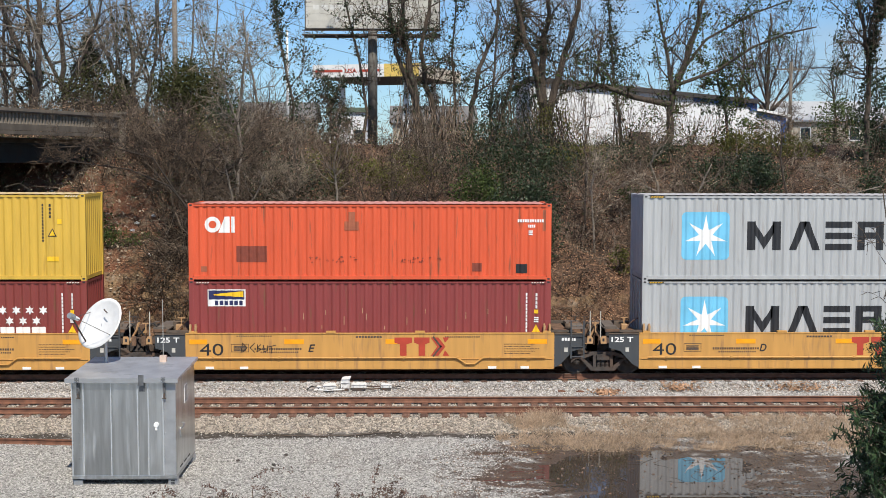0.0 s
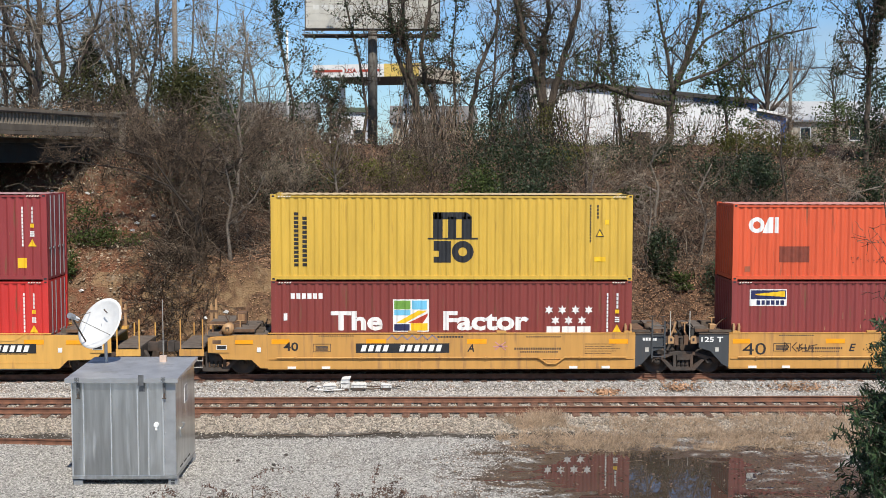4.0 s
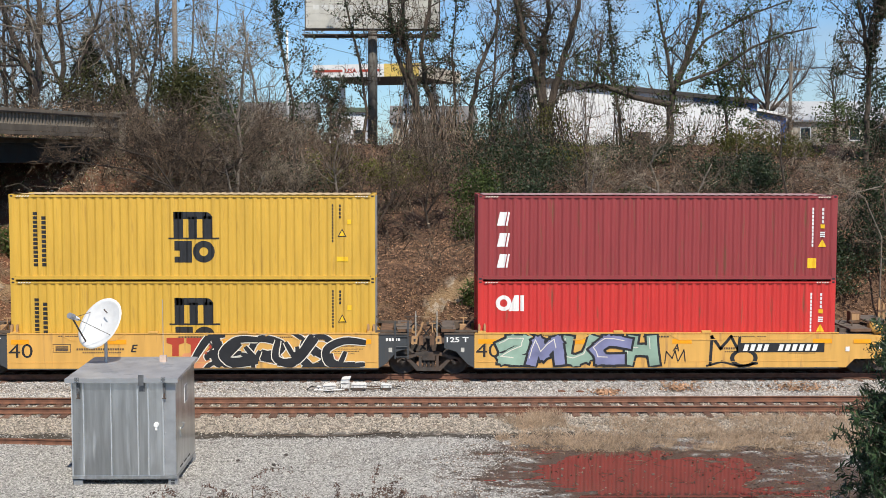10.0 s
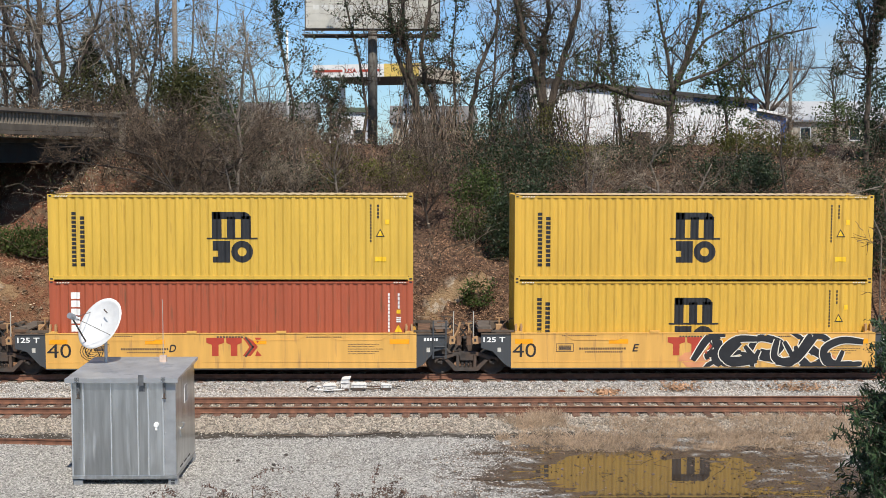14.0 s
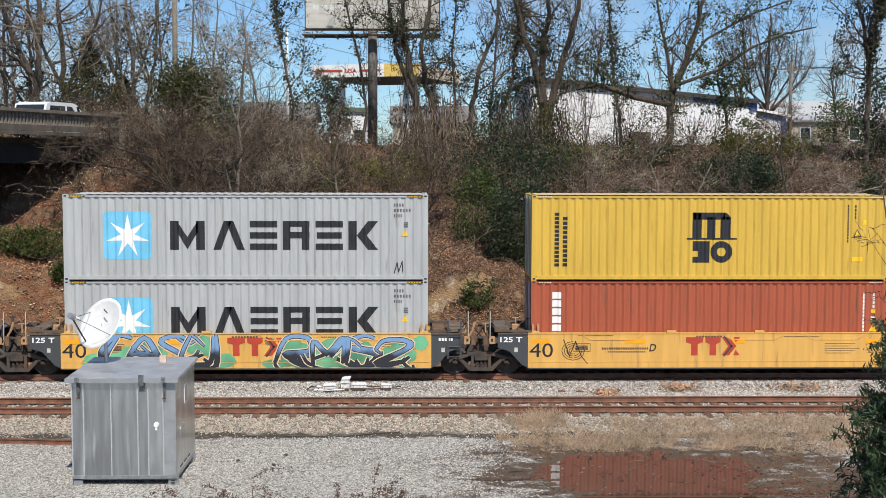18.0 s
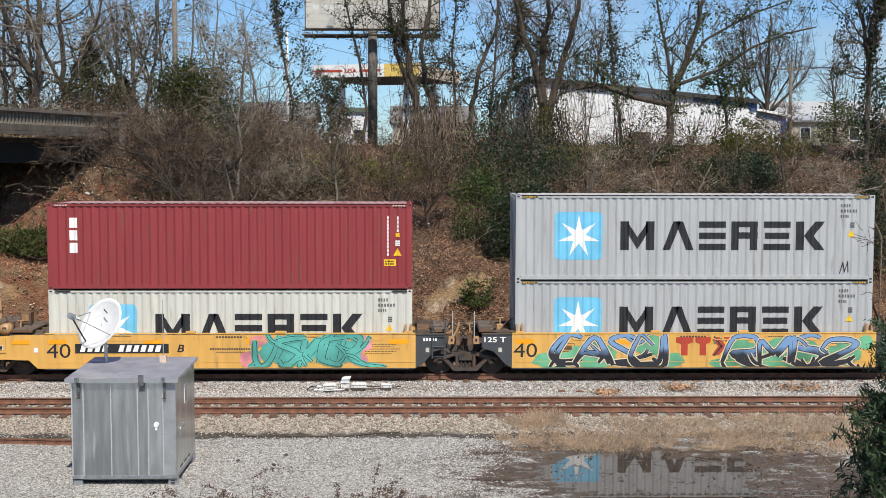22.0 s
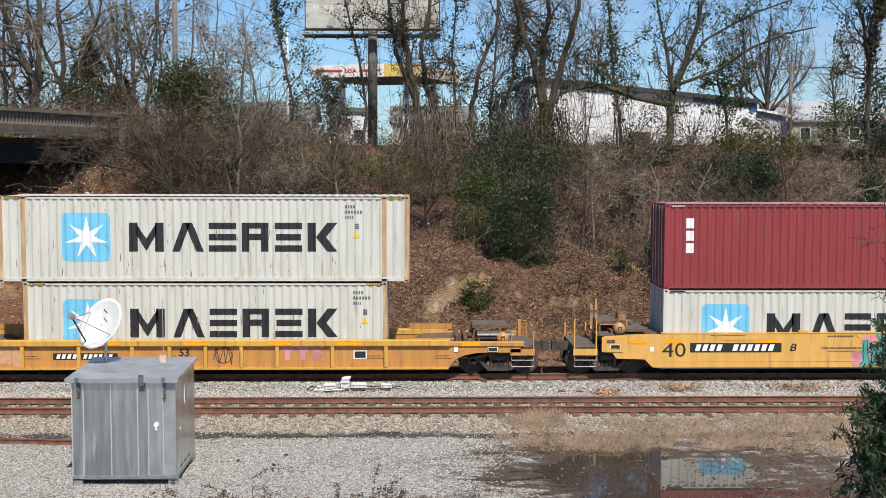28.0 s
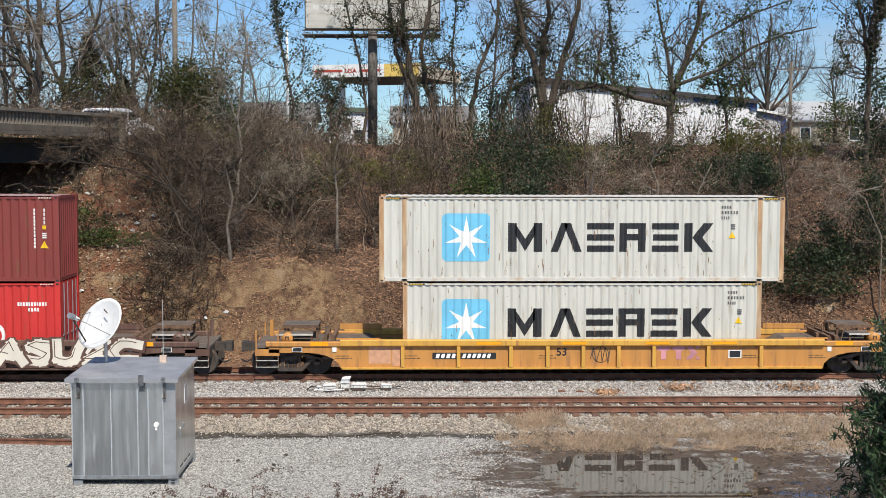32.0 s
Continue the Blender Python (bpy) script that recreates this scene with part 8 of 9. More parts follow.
def shrub(label, centre, size, n, mat, seed, leaf=0.10, stems=40, name="shrub", slim=0.65, hollow=0.55, stem_mat=None):
    """A leafy shrub with an uneven outline: stems from one foot and leaves in clumps."""
    rng = np.random.default_rng(seed)
    cx, cy, cz = centre
    z0 = min(ground_z(cx, cy), cz - size[2] * 0.5)
    root = thing(name, label, "shrub", pose(cx, cy, z0), "shrubs on the bank")
    CLEAR.append((cx, cy - 0.9, size[0] * 0.6, 1.3))
    tips = rng.normal(size=(stems, 3))
    tips /= np.linalg.norm(tips, axis=1, keepdims=True)
    tips *= rng.uniform(0.55, 1.15, (stems, 1))
    tips = tips * np.array(size) + np.array([0, 0, cz - z0])
    tips[:, 2] = np.maximum(tips[:, 2], 0.08)
    feet = np.zeros((stems, 3))
    feet[:, :2] = rng.normal(size=(stems, 2)) * 0.2 * np.array(size[:2])
    feet[:, 2] = [max(-0.1, ground_z(cx + a, cy + b) - z0 - 0.03) for a, b in feet[:, :2]]
    u = np.linspace(0, 1, 5)[None, :, None]
    P = feet[:, None] * (1 - u) + tips[:, None] * u + rng.normal(size=(stems, 5, 3)) * 0.06 * u
    part("understem", sticks("understem", P, np.repeat(np.linspace(0.02, 0.006, 5)[None], stems, 0), stem_mat or M_twig, 4), stem_mat or M_twig, root, kind="stuff")
    n = int(n * 1.5)
    clumps = max(10, n // 70)
    cc = rng.normal(size=(clumps, 3))
    cc /= np.linalg.norm(cc, axis=1, keepdims=True)
    cc *= rng.uniform(hollow, 1.05, (clumps, 1)) ** 0.6
    which = rng.integers(0, clumps, n)
    C = cc[which] * np.array(size) + rng.normal(size=(n, 3)) * np.array(size) * 0.24 + np.array([0, 0, cz - z0])
    C = C[C[:, 2] > 0.02]
    part("foliage", leaves("foliage", C, leaf, mat, rng, slim), mat, root, kind="stuff")
    return root


CLEAR = []      # places kept free of brush: x, y, reach


def brush(label, x0, x1, y0, y1, n, h, mat, seed, lean=0.7, r=0.0135):
    """A thicket of thin bent stems on the bank."""
    rng = np.random.default_rng(seed)
    xs, ys = rng.uniform(x0, x1, n), rng.uniform(y0, y1, n)
    ys = np.array([deepen(a, b) for a, b in zip(xs, ys)])
    keep = np.array([noise.noise(Vector((x * 0.25, y * 0.35, seed))) + 0.25 > rng.uniform(-0.3, 0.3) for x, y in zip(xs, ys)])
    for cx, cy, rx, ry in CLEAR:
        keep &= ((xs - cx) / rx) ** 2 + ((ys - cy) / ry) ** 2 > rng.uniform(0.6, 1.2, n)
    xs, ys = xs[keep], ys[keep]
    S = np.stack([xs, ys, [ground_z(a, b) - 0.03 for a, b in zip(xs, ys)]], axis=1)
    d = rng.normal(size=S.shape) * lean
    d[:, 2] = 1.0
    d[:, 1] -= 0.25
    P, R = grow(rng, S, d, h * rng.uniform(0.35, 1.25, len(S)), np.full(len(S), r) * rng.uniform(0.7, 1.6, len(S)), 0.35, -0.12, 6)
    pos, way, rad = along(rng, P, R, 2, 0.3)
    P2, R2 = grow(rng, pos, way + rng.normal(size=pos.shape) * 0.8, h * 0.4 * rng.uniform(0.3, 1.2, len(pos)), np.full(len(pos), r * 0.62), 0.35, -0.02, 5)
    ob = whole("brush", sticks("brush", P, R, mat, 3), mat, label, "brush", kind="stuff")
    whole("brush_twigs", sticks("brush_twigs", P2, R2, mat, 3), mat, label, "brush", kind="stuff")
    return S

# ---- the trees and shrubs of the bank ----
tree("tall bare tree wrapped in ivy on the bank top", [[0.243, (0.66, 73.1, 7.75), (0.30, 73.1, 10.28), (-0.12, 73.1, 12.86), (-0.51, 73.1, 14.79), (-0.38, 73.1, 18.31)], [0.153, (0.24, 73.1, 10.60), (-0.90, 73.1, 13.50), (-1.22, 73.1, 15.75), (-1.54, 73.1, 17.98)]], 1, limbs=9, ivy=2600, hanging=5, reach=3.36, low=0.15, leaf=0.132, near=True)
tree("dark leaning tree trunk with vines", [[0.200, (1.71, 76.2, 7.97), (1.30, 76.2, 10.40), (0.89, 76.2, 11.75), (0.58, 76.2, 13.60), (1.09, 76.2, 16.12), (1.42, 76.2, 18.45)]], 2, limbs=10, ivy=1300, hanging=5, low=0.12, reach=2.93, leaf=0.134, near=True)
tree("slender bare tree leaning over the bank", [[0.174, (3.31, 71.0, 8.63), (3.37, 71.0, 10.36), (3.86, 71.0, 12.41), (4.68, 71.0, 14.45), (5.10, 71.0, 17.72)]], 3, limbs=7, ivy=1176, hanging=1, reach=3.79, leaf=0.13, near=True, twig_r=0.0115)
tree("large many-stemmed tree draped in vines", [[0.277, (7.69, 72.0, 7.21), (7.54, 72.0, 9.46), (7.13, 72.0, 12.49), (6.31, 72.0, 14.40), (5.49, 72.0, 17.87)], [0.239, (7.57, 72.0, 9.46), (7.45, 72.0, 12.81), (7.69, 72.0, 14.72), (7.86, 72.0, 17.88)], [0.252, (7.67, 72.0, 9.30), (8.27, 72.0, 11.54), (8.92, 72.0, 13.77), (9.78, 72.0, 17.89)]], 4, limbs=11, ivy=4200, hanging=6, reach=3.57, low=0.12, leaf=0.131, near=True, twig_r=0.0115)
tree("broad old tree with a long level limb", [[0.265, (13.90, 68.9, 5.84), (14.10, 68.9, 8.62), (14.16, 68.9, 11.08), (14.23, 68.9, 12.30)], [0.205, (14.19, 68.9, 10.93), (14.97, 68.9, 12.61), (15.61, 68.9, 14.75), (16.18, 68.9, 17.48)], [0.181, (14.14, 68.9, 10.31), (12.09, 68.9, 10.70), (10.22, 68.9, 11.37), (8.99, 68.9, 11.12)], [0.108, (14.25, 68.9, 10.93), (13.91, 68.9, 13.22), (13.44, 68.9, 15.35), (13.23, 68.9, 17.16)], [0.096, (14.56, 68.9, 11.39), (16.71, 68.9, 12.16), (18.55, 68.9, 13.39), (20.39, 68.9, 14.16), (22.09, 68.9, 14.54)], [0.084, (14.43, 68.9, 11.69), (16.06, 68.9, 13.84), (18.51, 68.9, 15.22), (20.66, 68.9, 15.99)]], 5, limbs=7, fork=5, twigs=6, ivy=4200, hanging=3, reach=3.04, ivy_mat=M_green, leaf=0.128, near=True, twig_r=0.0115)
tree("ivy-covered tree at the edge of the bank", [[0.170, (23.49, 64.7, 8.58), (23.52, 64.7, 12.05), (23.23, 64.7, 14.06), (22.58, 64.7, 16.63)], [0.102, (23.51, 64.7, 12.33), (23.86, 64.7, 14.35), (24.48, 64.7, 16.35)]], 6, limbs=10, ivy=7500, hanging=3, reach=2.5, low=0.2, leaf=0.125, near=True, twig_r=0.0115)
tree("pale slender sapling on the slope", [[0.095, (-7.51, 54.2, 5.78), (-7.23, 54.2, 7.59), (-7.39, 54.2, 8.91), (-7.15, 54.2, 10.70), (-6.90, 54.2, 12.61)], [0.057, (-7.39, 54.2, 8.79), (-7.88, 54.2, 10.22), (-8.22, 54.2, 11.89)]], 7, limbs=12, mat=M_bark_pale, fine=M_twig_pale, reach=2.21, ivy=503, ivy_mat=M_green, near=True)
tree("thin grey sapling on the slope", [[0.065, (-3.11, 53.1, 3.56), (-3.12, 53.1, 5.94), (-3.26, 53.1, 7.12), (-2.97, 53.1, 8.42)]], 8, limbs=12, mat=M_bark_pale, fine=M_twig, reach=1.86, near=True)
tree("crooked small tree on the slope", [[0.088, (-8.40, 50.5, 3.06), (-8.56, 50.5, 4.87), (-8.23, 50.5, 6.23), (-8.93, 50.5, 7.75)], [0.053, (-8.51, 50.5, 4.87), (-9.62, 50.5, 6.22), (-11.17, 50.5, 6.89), (-13.62, 50.5, 7.22)], [0.053, (-8.32, 50.5, 6.11), (-6.92, 50.5, 7.13), (-6.46, 50.5, 8.02)], [0.044, (-8.47, 50.5, 4.65), (-10.27, 50.5, 7.34), (-12.05, 50.5, 7.83), (-14.72, 50.5, 7.74)]], 9, limbs=13, reach=2.1, up=0.02, near=True, mat=M_bark_dark, fine=M_twig)
tree("crooked small tree on the slope", [[0.079, (-7.18, 50.2, 3.31), (-7.30, 50.2, 4.66), (-7.07, 50.2, 5.79), (-7.33, 50.2, 6.90)], [0.044, (-7.26, 50.2, 4.66), (-6.22, 50.2, 5.79), (-5.77, 50.2, 6.68)]], 10, limbs=10, reach=1.8, mat=M_bark_pale, near=True)
tree("thin bare sapling on the slope", [[0.057, (-1.52, 54.2, 2.75), (-1.59, 54.2, 4.45), (-2.12, 54.2, 5.91), (-2.36, 54.2, 6.88)], [0.038, (-1.59, 54.2, 4.21), (-0.91, 54.2, 5.43), (-0.55, 54.2, 6.40)]], 11, limbs=10, reach=1.77, near=True)
tree("thin bare sapling on the slope", [[0.059, (7.80, 56.3, 3.33), (7.80, 56.3, 5.36), (7.89, 56.3, 6.88), (7.62, 56.3, 8.39)]], 12, limbs=10, reach=1.91, near=True)
tree("thin bare sapling on the slope", [[0.057, (16.35, 54.2, 4.22), (16.24, 54.2, 5.94), (15.91, 54.2, 7.40), (16.01, 54.2, 8.62)]], 13, limbs=10, reach=2.08, near=True)
tree("pale fallen branch among the brush", [[0.034, (18.41, 48.8, 4.32), (17.69, 48.8, 5.87), (16.57, 48.8, 6.42), (15.45, 48.8, 6.96)], [0.03, (18.35, 48.8, 6.31), (17.47, 48.8, 6.09), (16.70, 48.8, 5.47)]], 14, limbs=8, mat=M_bark_pale, fine=M_twig_pale, reach=1.5, up=-0.02, near=True)
tree("leafy sapling at the bank top", [[0.087, (-6.86, 70.8, 7.81), (-6.54, 70.8, 10.17), (-6.99, 70.8, 12.35), (-7.44, 70.8, 14.83), (-7.74, 70.8, 17.31)]], 15, limbs=10, ivy=2520, reach=2.83, hanging=1, leaf=0.13, near=True)
tree("leafy sapling at the bank top", [[0.089, (-4.49, 73.1, 7.83), (-4.64, 73.1, 9.94), (-4.15, 73.1, 11.56)]], 16, limbs=10, ivy=2184, reach=2.4, leaf=0.132, near=True)
tree("bare sapling at the bank top", [[0.084, (-8.17, 68.6, 7.95), (-8.31, 68.6, 10.38), (-8.74, 68.6, 12.79), (-9.02, 68.6, 15.19)]], 17, limbs=9, reach=2.88, mat=M_bark_pale, fine=M_twig_pale, near=True)
tree("ivy-hung sapling at the bank top", [[0.102, (5.47, 73.1, 7.86), (5.30, 73.1, 9.97), (5.78, 73.1, 11.92), (6.09, 73.1, 14.50), (6.23, 73.1, 17.71)]], 18, limbs=9, ivy=2856, reach=2.64, hanging=1, leaf=0.132, near=True)
tree("ivy-hung sapling at the bank top", [[0.104, (12.39, 74.2, 7.88), (12.20, 74.2, 10.03), (11.84, 74.2, 12.01), (11.64, 74.2, 14.63), (11.44, 74.2, 17.90)]], 19, limbs=9, ivy=1900, reach=2.9, hanging=1, leaf=0.133, near=True)
tree("ivy-hung sapling at the bank top", [[0.101, (18.19, 72.0, 7.98), (17.99, 72.0, 9.97), (17.47, 72.0, 11.90), (17.62, 72.0, 12.85)]], 20, limbs=9, ivy=3192, reach=2.38, ivy_mat=M_green, leaf=0.131, near=True)
tree("bare sapling at the bank top", [[0.105, (-2.94, 75.2, 7.95), (-2.60, 75.2, 10.02), (-2.93, 75.2, 12.35), (-3.59, 75.2, 15.32), (-4.24, 75.2, 17.95)]], 21, limbs=9, ivy=1007, reach=2.91, leaf=0.133, near=True)
tree("bare sapling at the bank top", [[0.092, (2.43, 75.2, 7.96), (2.62, 75.2, 10.70), (2.42, 75.2, 13.69), (2.80, 75.2, 17.99)]], 22, limbs=9, ivy=1512, reach=2.43, hanging=1, leaf=0.133, near=True)


def woodland(label, x, y, r, lean, seed, mat, fine, ivy=0, forks=1):
    """A tall bare tree beyond the bridge, with spreading limbs from low down."""
    rnd = random.Random(seed)
    top = rnd.uniform(19.5, 22.5)
    main = [r] + [(x + lean * (z - 8) / 12 + rnd.uniform(-0.22, 0.22), y, z) for z in (7.7, 10.6, 13.6, 16.6, top)]
    stems = [main]
    for k in range(forks):
        z0 = rnd.uniform(9.5, 13.0)
        side = rnd.choice((-1, 1)) * rnd.uniform(1.2, 3.2)
        x0 = x + lean * (z0 - 8) / 12
        stems.append([r * 0.6, (x0, y, z0), (x0 + side * 0.4, y, z0 + 2.2), (x0 + side * 0.75, y, z0 + 4.6), (x0 + side, y, z0 + 7.5)])
    tree(label, stems, seed, limbs=9, fork=5, twigs=5, reach=4.0, up=0.05, low=0.15, ivy=ivy, mat=mat, fine=fine, grip=0.15, twig_r=0.0125, limb_r=0.07, leaf=0.15)


GREY_WOOD = "tall bare grey woodland tree beyond the bridge"
DARK_WOOD = "tall dark bare woodland tree beyond the bridge"
woodland(DARK_WOOD, -26.1, 82, 0.16, 0.0, 100, M_bark, M_twig_pale)
woodland(DARK_WOOD, -24.05, 80, 0.15, 0.2, 101, M_bark, M_twig_pale)
woodland("tall dark trunk with ivy at its foot beyond the bridge", -22.8, 78, 0.27, 0.15, 102, M_bark, M_twig_pale, 900, 2)
woodland(DARK_WOOD, -21.8, 80, 0.22, -0.1, 103, M_bark, M_twig_pale, 500, 2)
woodland("many-stemmed grey tree with a wide crown beyond the bridge", -18.25, 84, 0.17, -0.5, 105, M_bark_grey, M_twig_pale, 1100, 4)
woodland("slim bare tree with scattered dark leaves beyond the bridge", -17.6, 84.6, 0.13, 0.9, 106, M_bark_grey, M_twig_pale, 1100, 2)
woodland(GREY_WOOD, -29.6, 95, 0.14, 0.0, 107, M_bark_pale, M_twig_pale)
woodland(GREY_WOOD, -21.7, 94, 0.11, 0.2, 110, M_bark_pale, M_twig_pale)
woodland(GREY_WOOD, -17.4, 90, 0.10, -0.4, 111, M_bark, M_twig_pale)
woodland(GREY_WOOD, -16.2, 92, 0.11, 0.5, 112, M_bark_grey, M_twig_pale, 400)
woodland(GREY_WOOD, -13.7, 88, 0.09, 0.5, 113, M_bark_pale, M_twig_pale)
tree("pale branches arching down beyond the bridge", [[0.10, (-25.1, 76, 7.8), (-25.0, 76, 11.0), (-24.84, 76, 14.6), (-24.3, 76, 16.2)],
     [0.075, (-24.3, 76, 16.2), (-23.1, 76, 16.3), (-22.5, 76, 15.5), (-22.28, 76, 14.6), (-21.9, 76, 13.3), (-21.7, 76, 12.5), (-21.3, 76, 11.6), (-21.1, 76, 11.1)],
     [0.06, (-24.84, 76, 14.6), (-24.3, 76, 15.2), (-22.7, 76, 14.8), (-21.8, 76, 14.6), (-21.0, 76, 14.1)]], 115, limbs=8, fork=4, twigs=4, reach=1.6, mat=M_bark_pale, fine=M_twig_pale, grip=0.4, twig_r=0.011)


def conifer(label, x, y, top, r, seed):
    """A ragged conifer: a stem, tiers of drooping boughs and needles in sprays."""
    rng = np.random.default_rng(seed)
    z0 = ground_z(x, y)
    h = top - z0
    root = thing("conifer", label, "tree", pose(x, y, z0), "trees on the bank")
    part("trunk", Mesh().tube([(0, 0, -0.2), (0.05, 0, h * 0.5), (0, 0, h)], [0.16, 0.1, 0.02], 8), M_bark, root, smooth=True)
    n = 190
    hz = h * (1 - rng.uniform(0.0, 0.8, n) ** 1.2)
    a = rng.uniform(0, 2 * np.pi, n)
    d = np.stack([np.cos(a), np.sin(a), np.full(n, 0.25)], axis=1)
    ln = np.clip((h - hz) / h, 0.04, 0.55) * r * 2.2 * rng.uniform(0.6, 1.15, n)
    P, R = grow(rng, np.stack([np.zeros(n), np.zeros(n), hz], axis=1), d, ln, np.full(n, 0.02), 0.12, -0.12, 6)
    part("bough", sticks("bough", P, R, M_bark, 3), M_bark, root, kind="stuff")
    pos, way, _ = along(rng, P, R, 34, 0.15)
    part("foliage", leaves("foliage", pos + rng.normal(size=pos.shape) * 0.13, 0.24, M_conifer, rng, 0.22, 0.3), M_conifer, root, kind="stuff")


M_conifer = material("conifer_needles", (0.045, 0.05, 0.024), rough=0.7, vary=0.3, scale=1.0, bump=0, per_island=0.5, through_light=0.2, spec=0.2)
conifer("ragged dark green conifer beyond the bridge", -21.7, 86, 15.4, 2.1, 1)
conifer("low dark conifer beyond the bridge", -19.6, 87, 12.6, 1.8, 2)

fan = random.Random(9)
crown = [[0.19, (27.72, 98, 8.2), (27.72, 98, 10.4), (27.7, 98, 12.2), (27.75, 98, 15.0), (27.8, 98, 18.6)]]
for k in range(9):
    a = -1.0 + 0.25 * k + fan.uniform(-0.08, 0.08)
    z0 = 10.6 + fan.uniform(0, 2.0)
    reach_out = fan.uniform(3.6, 4.6)
    sx, sz = math.sin(a) * reach_out, math.cos(a * 0.8) * 6.2
    crown.append([0.085, (27.72, 98, z0), (27.72 + sx * 0.45, 98 + fan.uniform(-1, 1), z0 + sz * 0.32), (27.72 + sx * 0.8, 98 + fan.uniform(-1.5, 1.5), z0 + sz * 0.66), (27.72 + sx, 98 + fan.uniform(-2, 2), z0 + sz)])
tree("far bare tree with a rounded vase-shaped crown", crown, 30, limbs=9, fork=5, twigs=5, reach=2.3, up=0.12, low=0.25, twig_r=0.0115, grip=0.6)

tree("far bare tree behind the white building", [[0.145, (27.22, 104.0, 8.24), (27.15, 104.0, 12.05), (27.45, 104.0, 15.75), (27.25, 104.0, 18.97)]], 31, limbs=18, fork=5, twigs=6, reach=4.0)
tree("far bare tree beyond the plateau", [[0.154, (37.27, 110.0, 8.31), (37.08, 110.0, 11.86), (36.61, 110.0, 14.80)]], 32, limbs=16, fork=5, twigs=5, reach=3.4)
tree("far bare tree beyond the plateau", [[0.157, (7.13, 112.0, 8.25), (7.01, 112.0, 11.84), (7.49, 112.0, 16.30), (7.56, 112.0, 18.6)]], 33, limbs=16, fork=5, twigs=5, reach=3.4)
tree("far bare tree beyond the plateau", [[0.151, (15.60, 108.0, 8.24), (15.64, 108.0, 13.62), (15.98, 108.0, 16.0), (16.21, 108.0, 17.8)]], 34, limbs=12, fork=5, twigs=5, reach=4.0)
shrub("bright green leafy shrub on the slope", (2.80, 53.1, 5.18), (1.00, 0.80, 1.48), 2300, M_green, 1, leaf=0.103)
shrub("dark ivy curtain over the slope", (4.55, 51.3, 4.3), (1.3, 1.01, 2.0), 7000, M_ivy, 2)
shrub("dark evergreen thicket on the slope", (4.64, 58.4, 6.85), (2.88, 0.96, 1.20), 4200, M_ivy, 3, leaf=0.108)
shrub("olive shrub on the slope", (-0.59, 58.4, 6.79), (1.62, 0.67, 0.84), 1500, M_olive, 4, leaf=0.108)
shrub("small green shrub at the foot of the slope", (2.72, 49.15, 1.95), (0.60, 0.47, 0.75), 800, M_green, 5)
shrub("dark evergreen thicket on the slope", (15.77, 49.5, 2.66), (1.89, 0.92, 1.15), 4200, M_ivy, 6)
shrub("evergreen shrub on the slope", (12.47, 49.39, 2.37), (0.89, 0.68, 0.84), 1500, M_ivy, 7)
shrub("yellow-green leafy bough on the slope", (15.08, 54.98, 4.25), (1.19, 0.31, 0.40), 600, M_olive, 8)
shrub("dark evergreen thicket on the slope", (18.52, 50.0, 4.02), (1.01, 0.81, 2.47), 4200, M_ivy, 9)
shrub("olive pine-like shrub at the bank top", (18.11, 64.7, 7.92), (2.47, 0.65, 0.81), 2400, M_olive, 10, slim=0.2, leaf=0.182)
shrub("dark shrub at the bank top", (15.59, 60.5, 6.58), (1.90, 0.74, 0.92), 2300, M_ivy, 11, leaf=0.11)
shrub("evergreen shrub at the bank top", (11.68, 64.7, 7.39), (2.32, 0.70, 0.87), 1800, M_ivy, 12, leaf=0.114)
shrub("leafy green ground cover on the slope", (-15.48, 50.69, 3.91), (1.94, 0.51, 0.63), 2600, M_green, 13)
shrub("small green bush on the slope", (-13.77, 49.78, 3.24), (0.49, 0.39, 0.67), 600, M_green, 14)
shrub("evergreen mass behind the bridge", (-18.09, 74.0, 11.56), (1.82, 1.11, 1.2), 800, M_olive_dark, 15, leaf=0.14)
shrub("olive evergreen at the bank top", (-11.3, 66.0, 10.9), (1.75, 1.2, 1.3), 5600, M_olive_dark, 16, leaf=0.12, stems=120)
shrub("dark evergreen behind the bridge", (-22.90, 80.0, 11.35), (1.97, 1.15, 1.2), 500, M_olive_dark, 17, leaf=0.14)
shrub("dark evergreen at the bank top", (-9.30, 62.0, 8.99), (1.11, 0.89, 1.11), 1700, M_ivy, 18)
shrub("leafy evergreen at the edge of the bank", (26.18, 77.4, 9.67), (1.39, 1.00, 1.25), 1700, M_green, 19, leaf=0.121)
shrub("green shrub on the slope", (-13.36, 51.91, 4.56), (1.16, 0.56, 0.70), 700, M_green, 20)
shrub("leafy vines at the bank top", (-5.61, 75.2, 9.51), (2.02, 1.35, 1.69), 1500, M_ivy, 21, leaf=0.121)
shrub("dark evergreen at the bank top", (3.88, 71.0, 8.16), (1.59, 1.02, 1.27), 1700, M_ivy, 22, leaf=0.118)
shrub("yellow-green sprig on the slope", (15.18, 50.60, 3.24), (0.68, 0.22, 0.27), 250, M_olive, 23)
shrub("dark shrub on the slope", (-6.52, 56.7, 6.09), (2.29, 1.22, 1.52), 1500, M_ivy, 24, leaf=0.105)
shrub("olive shrub on the slope", (8.21, 62.6, 6.82), (1.54, 0.90, 1.12), 1200, M_olive, 25, leaf=0.112)
shrub("glossy green shrub on the slope", (10.04, 49.90, 3.46), (0.53, 0.43, 1.03), 1500, M_ivy, 26)
shrub("low green shrub on the slope", (10.53, 49.57, 2.42), (0.58, 0.32, 0.40), 700, M_green, 27)
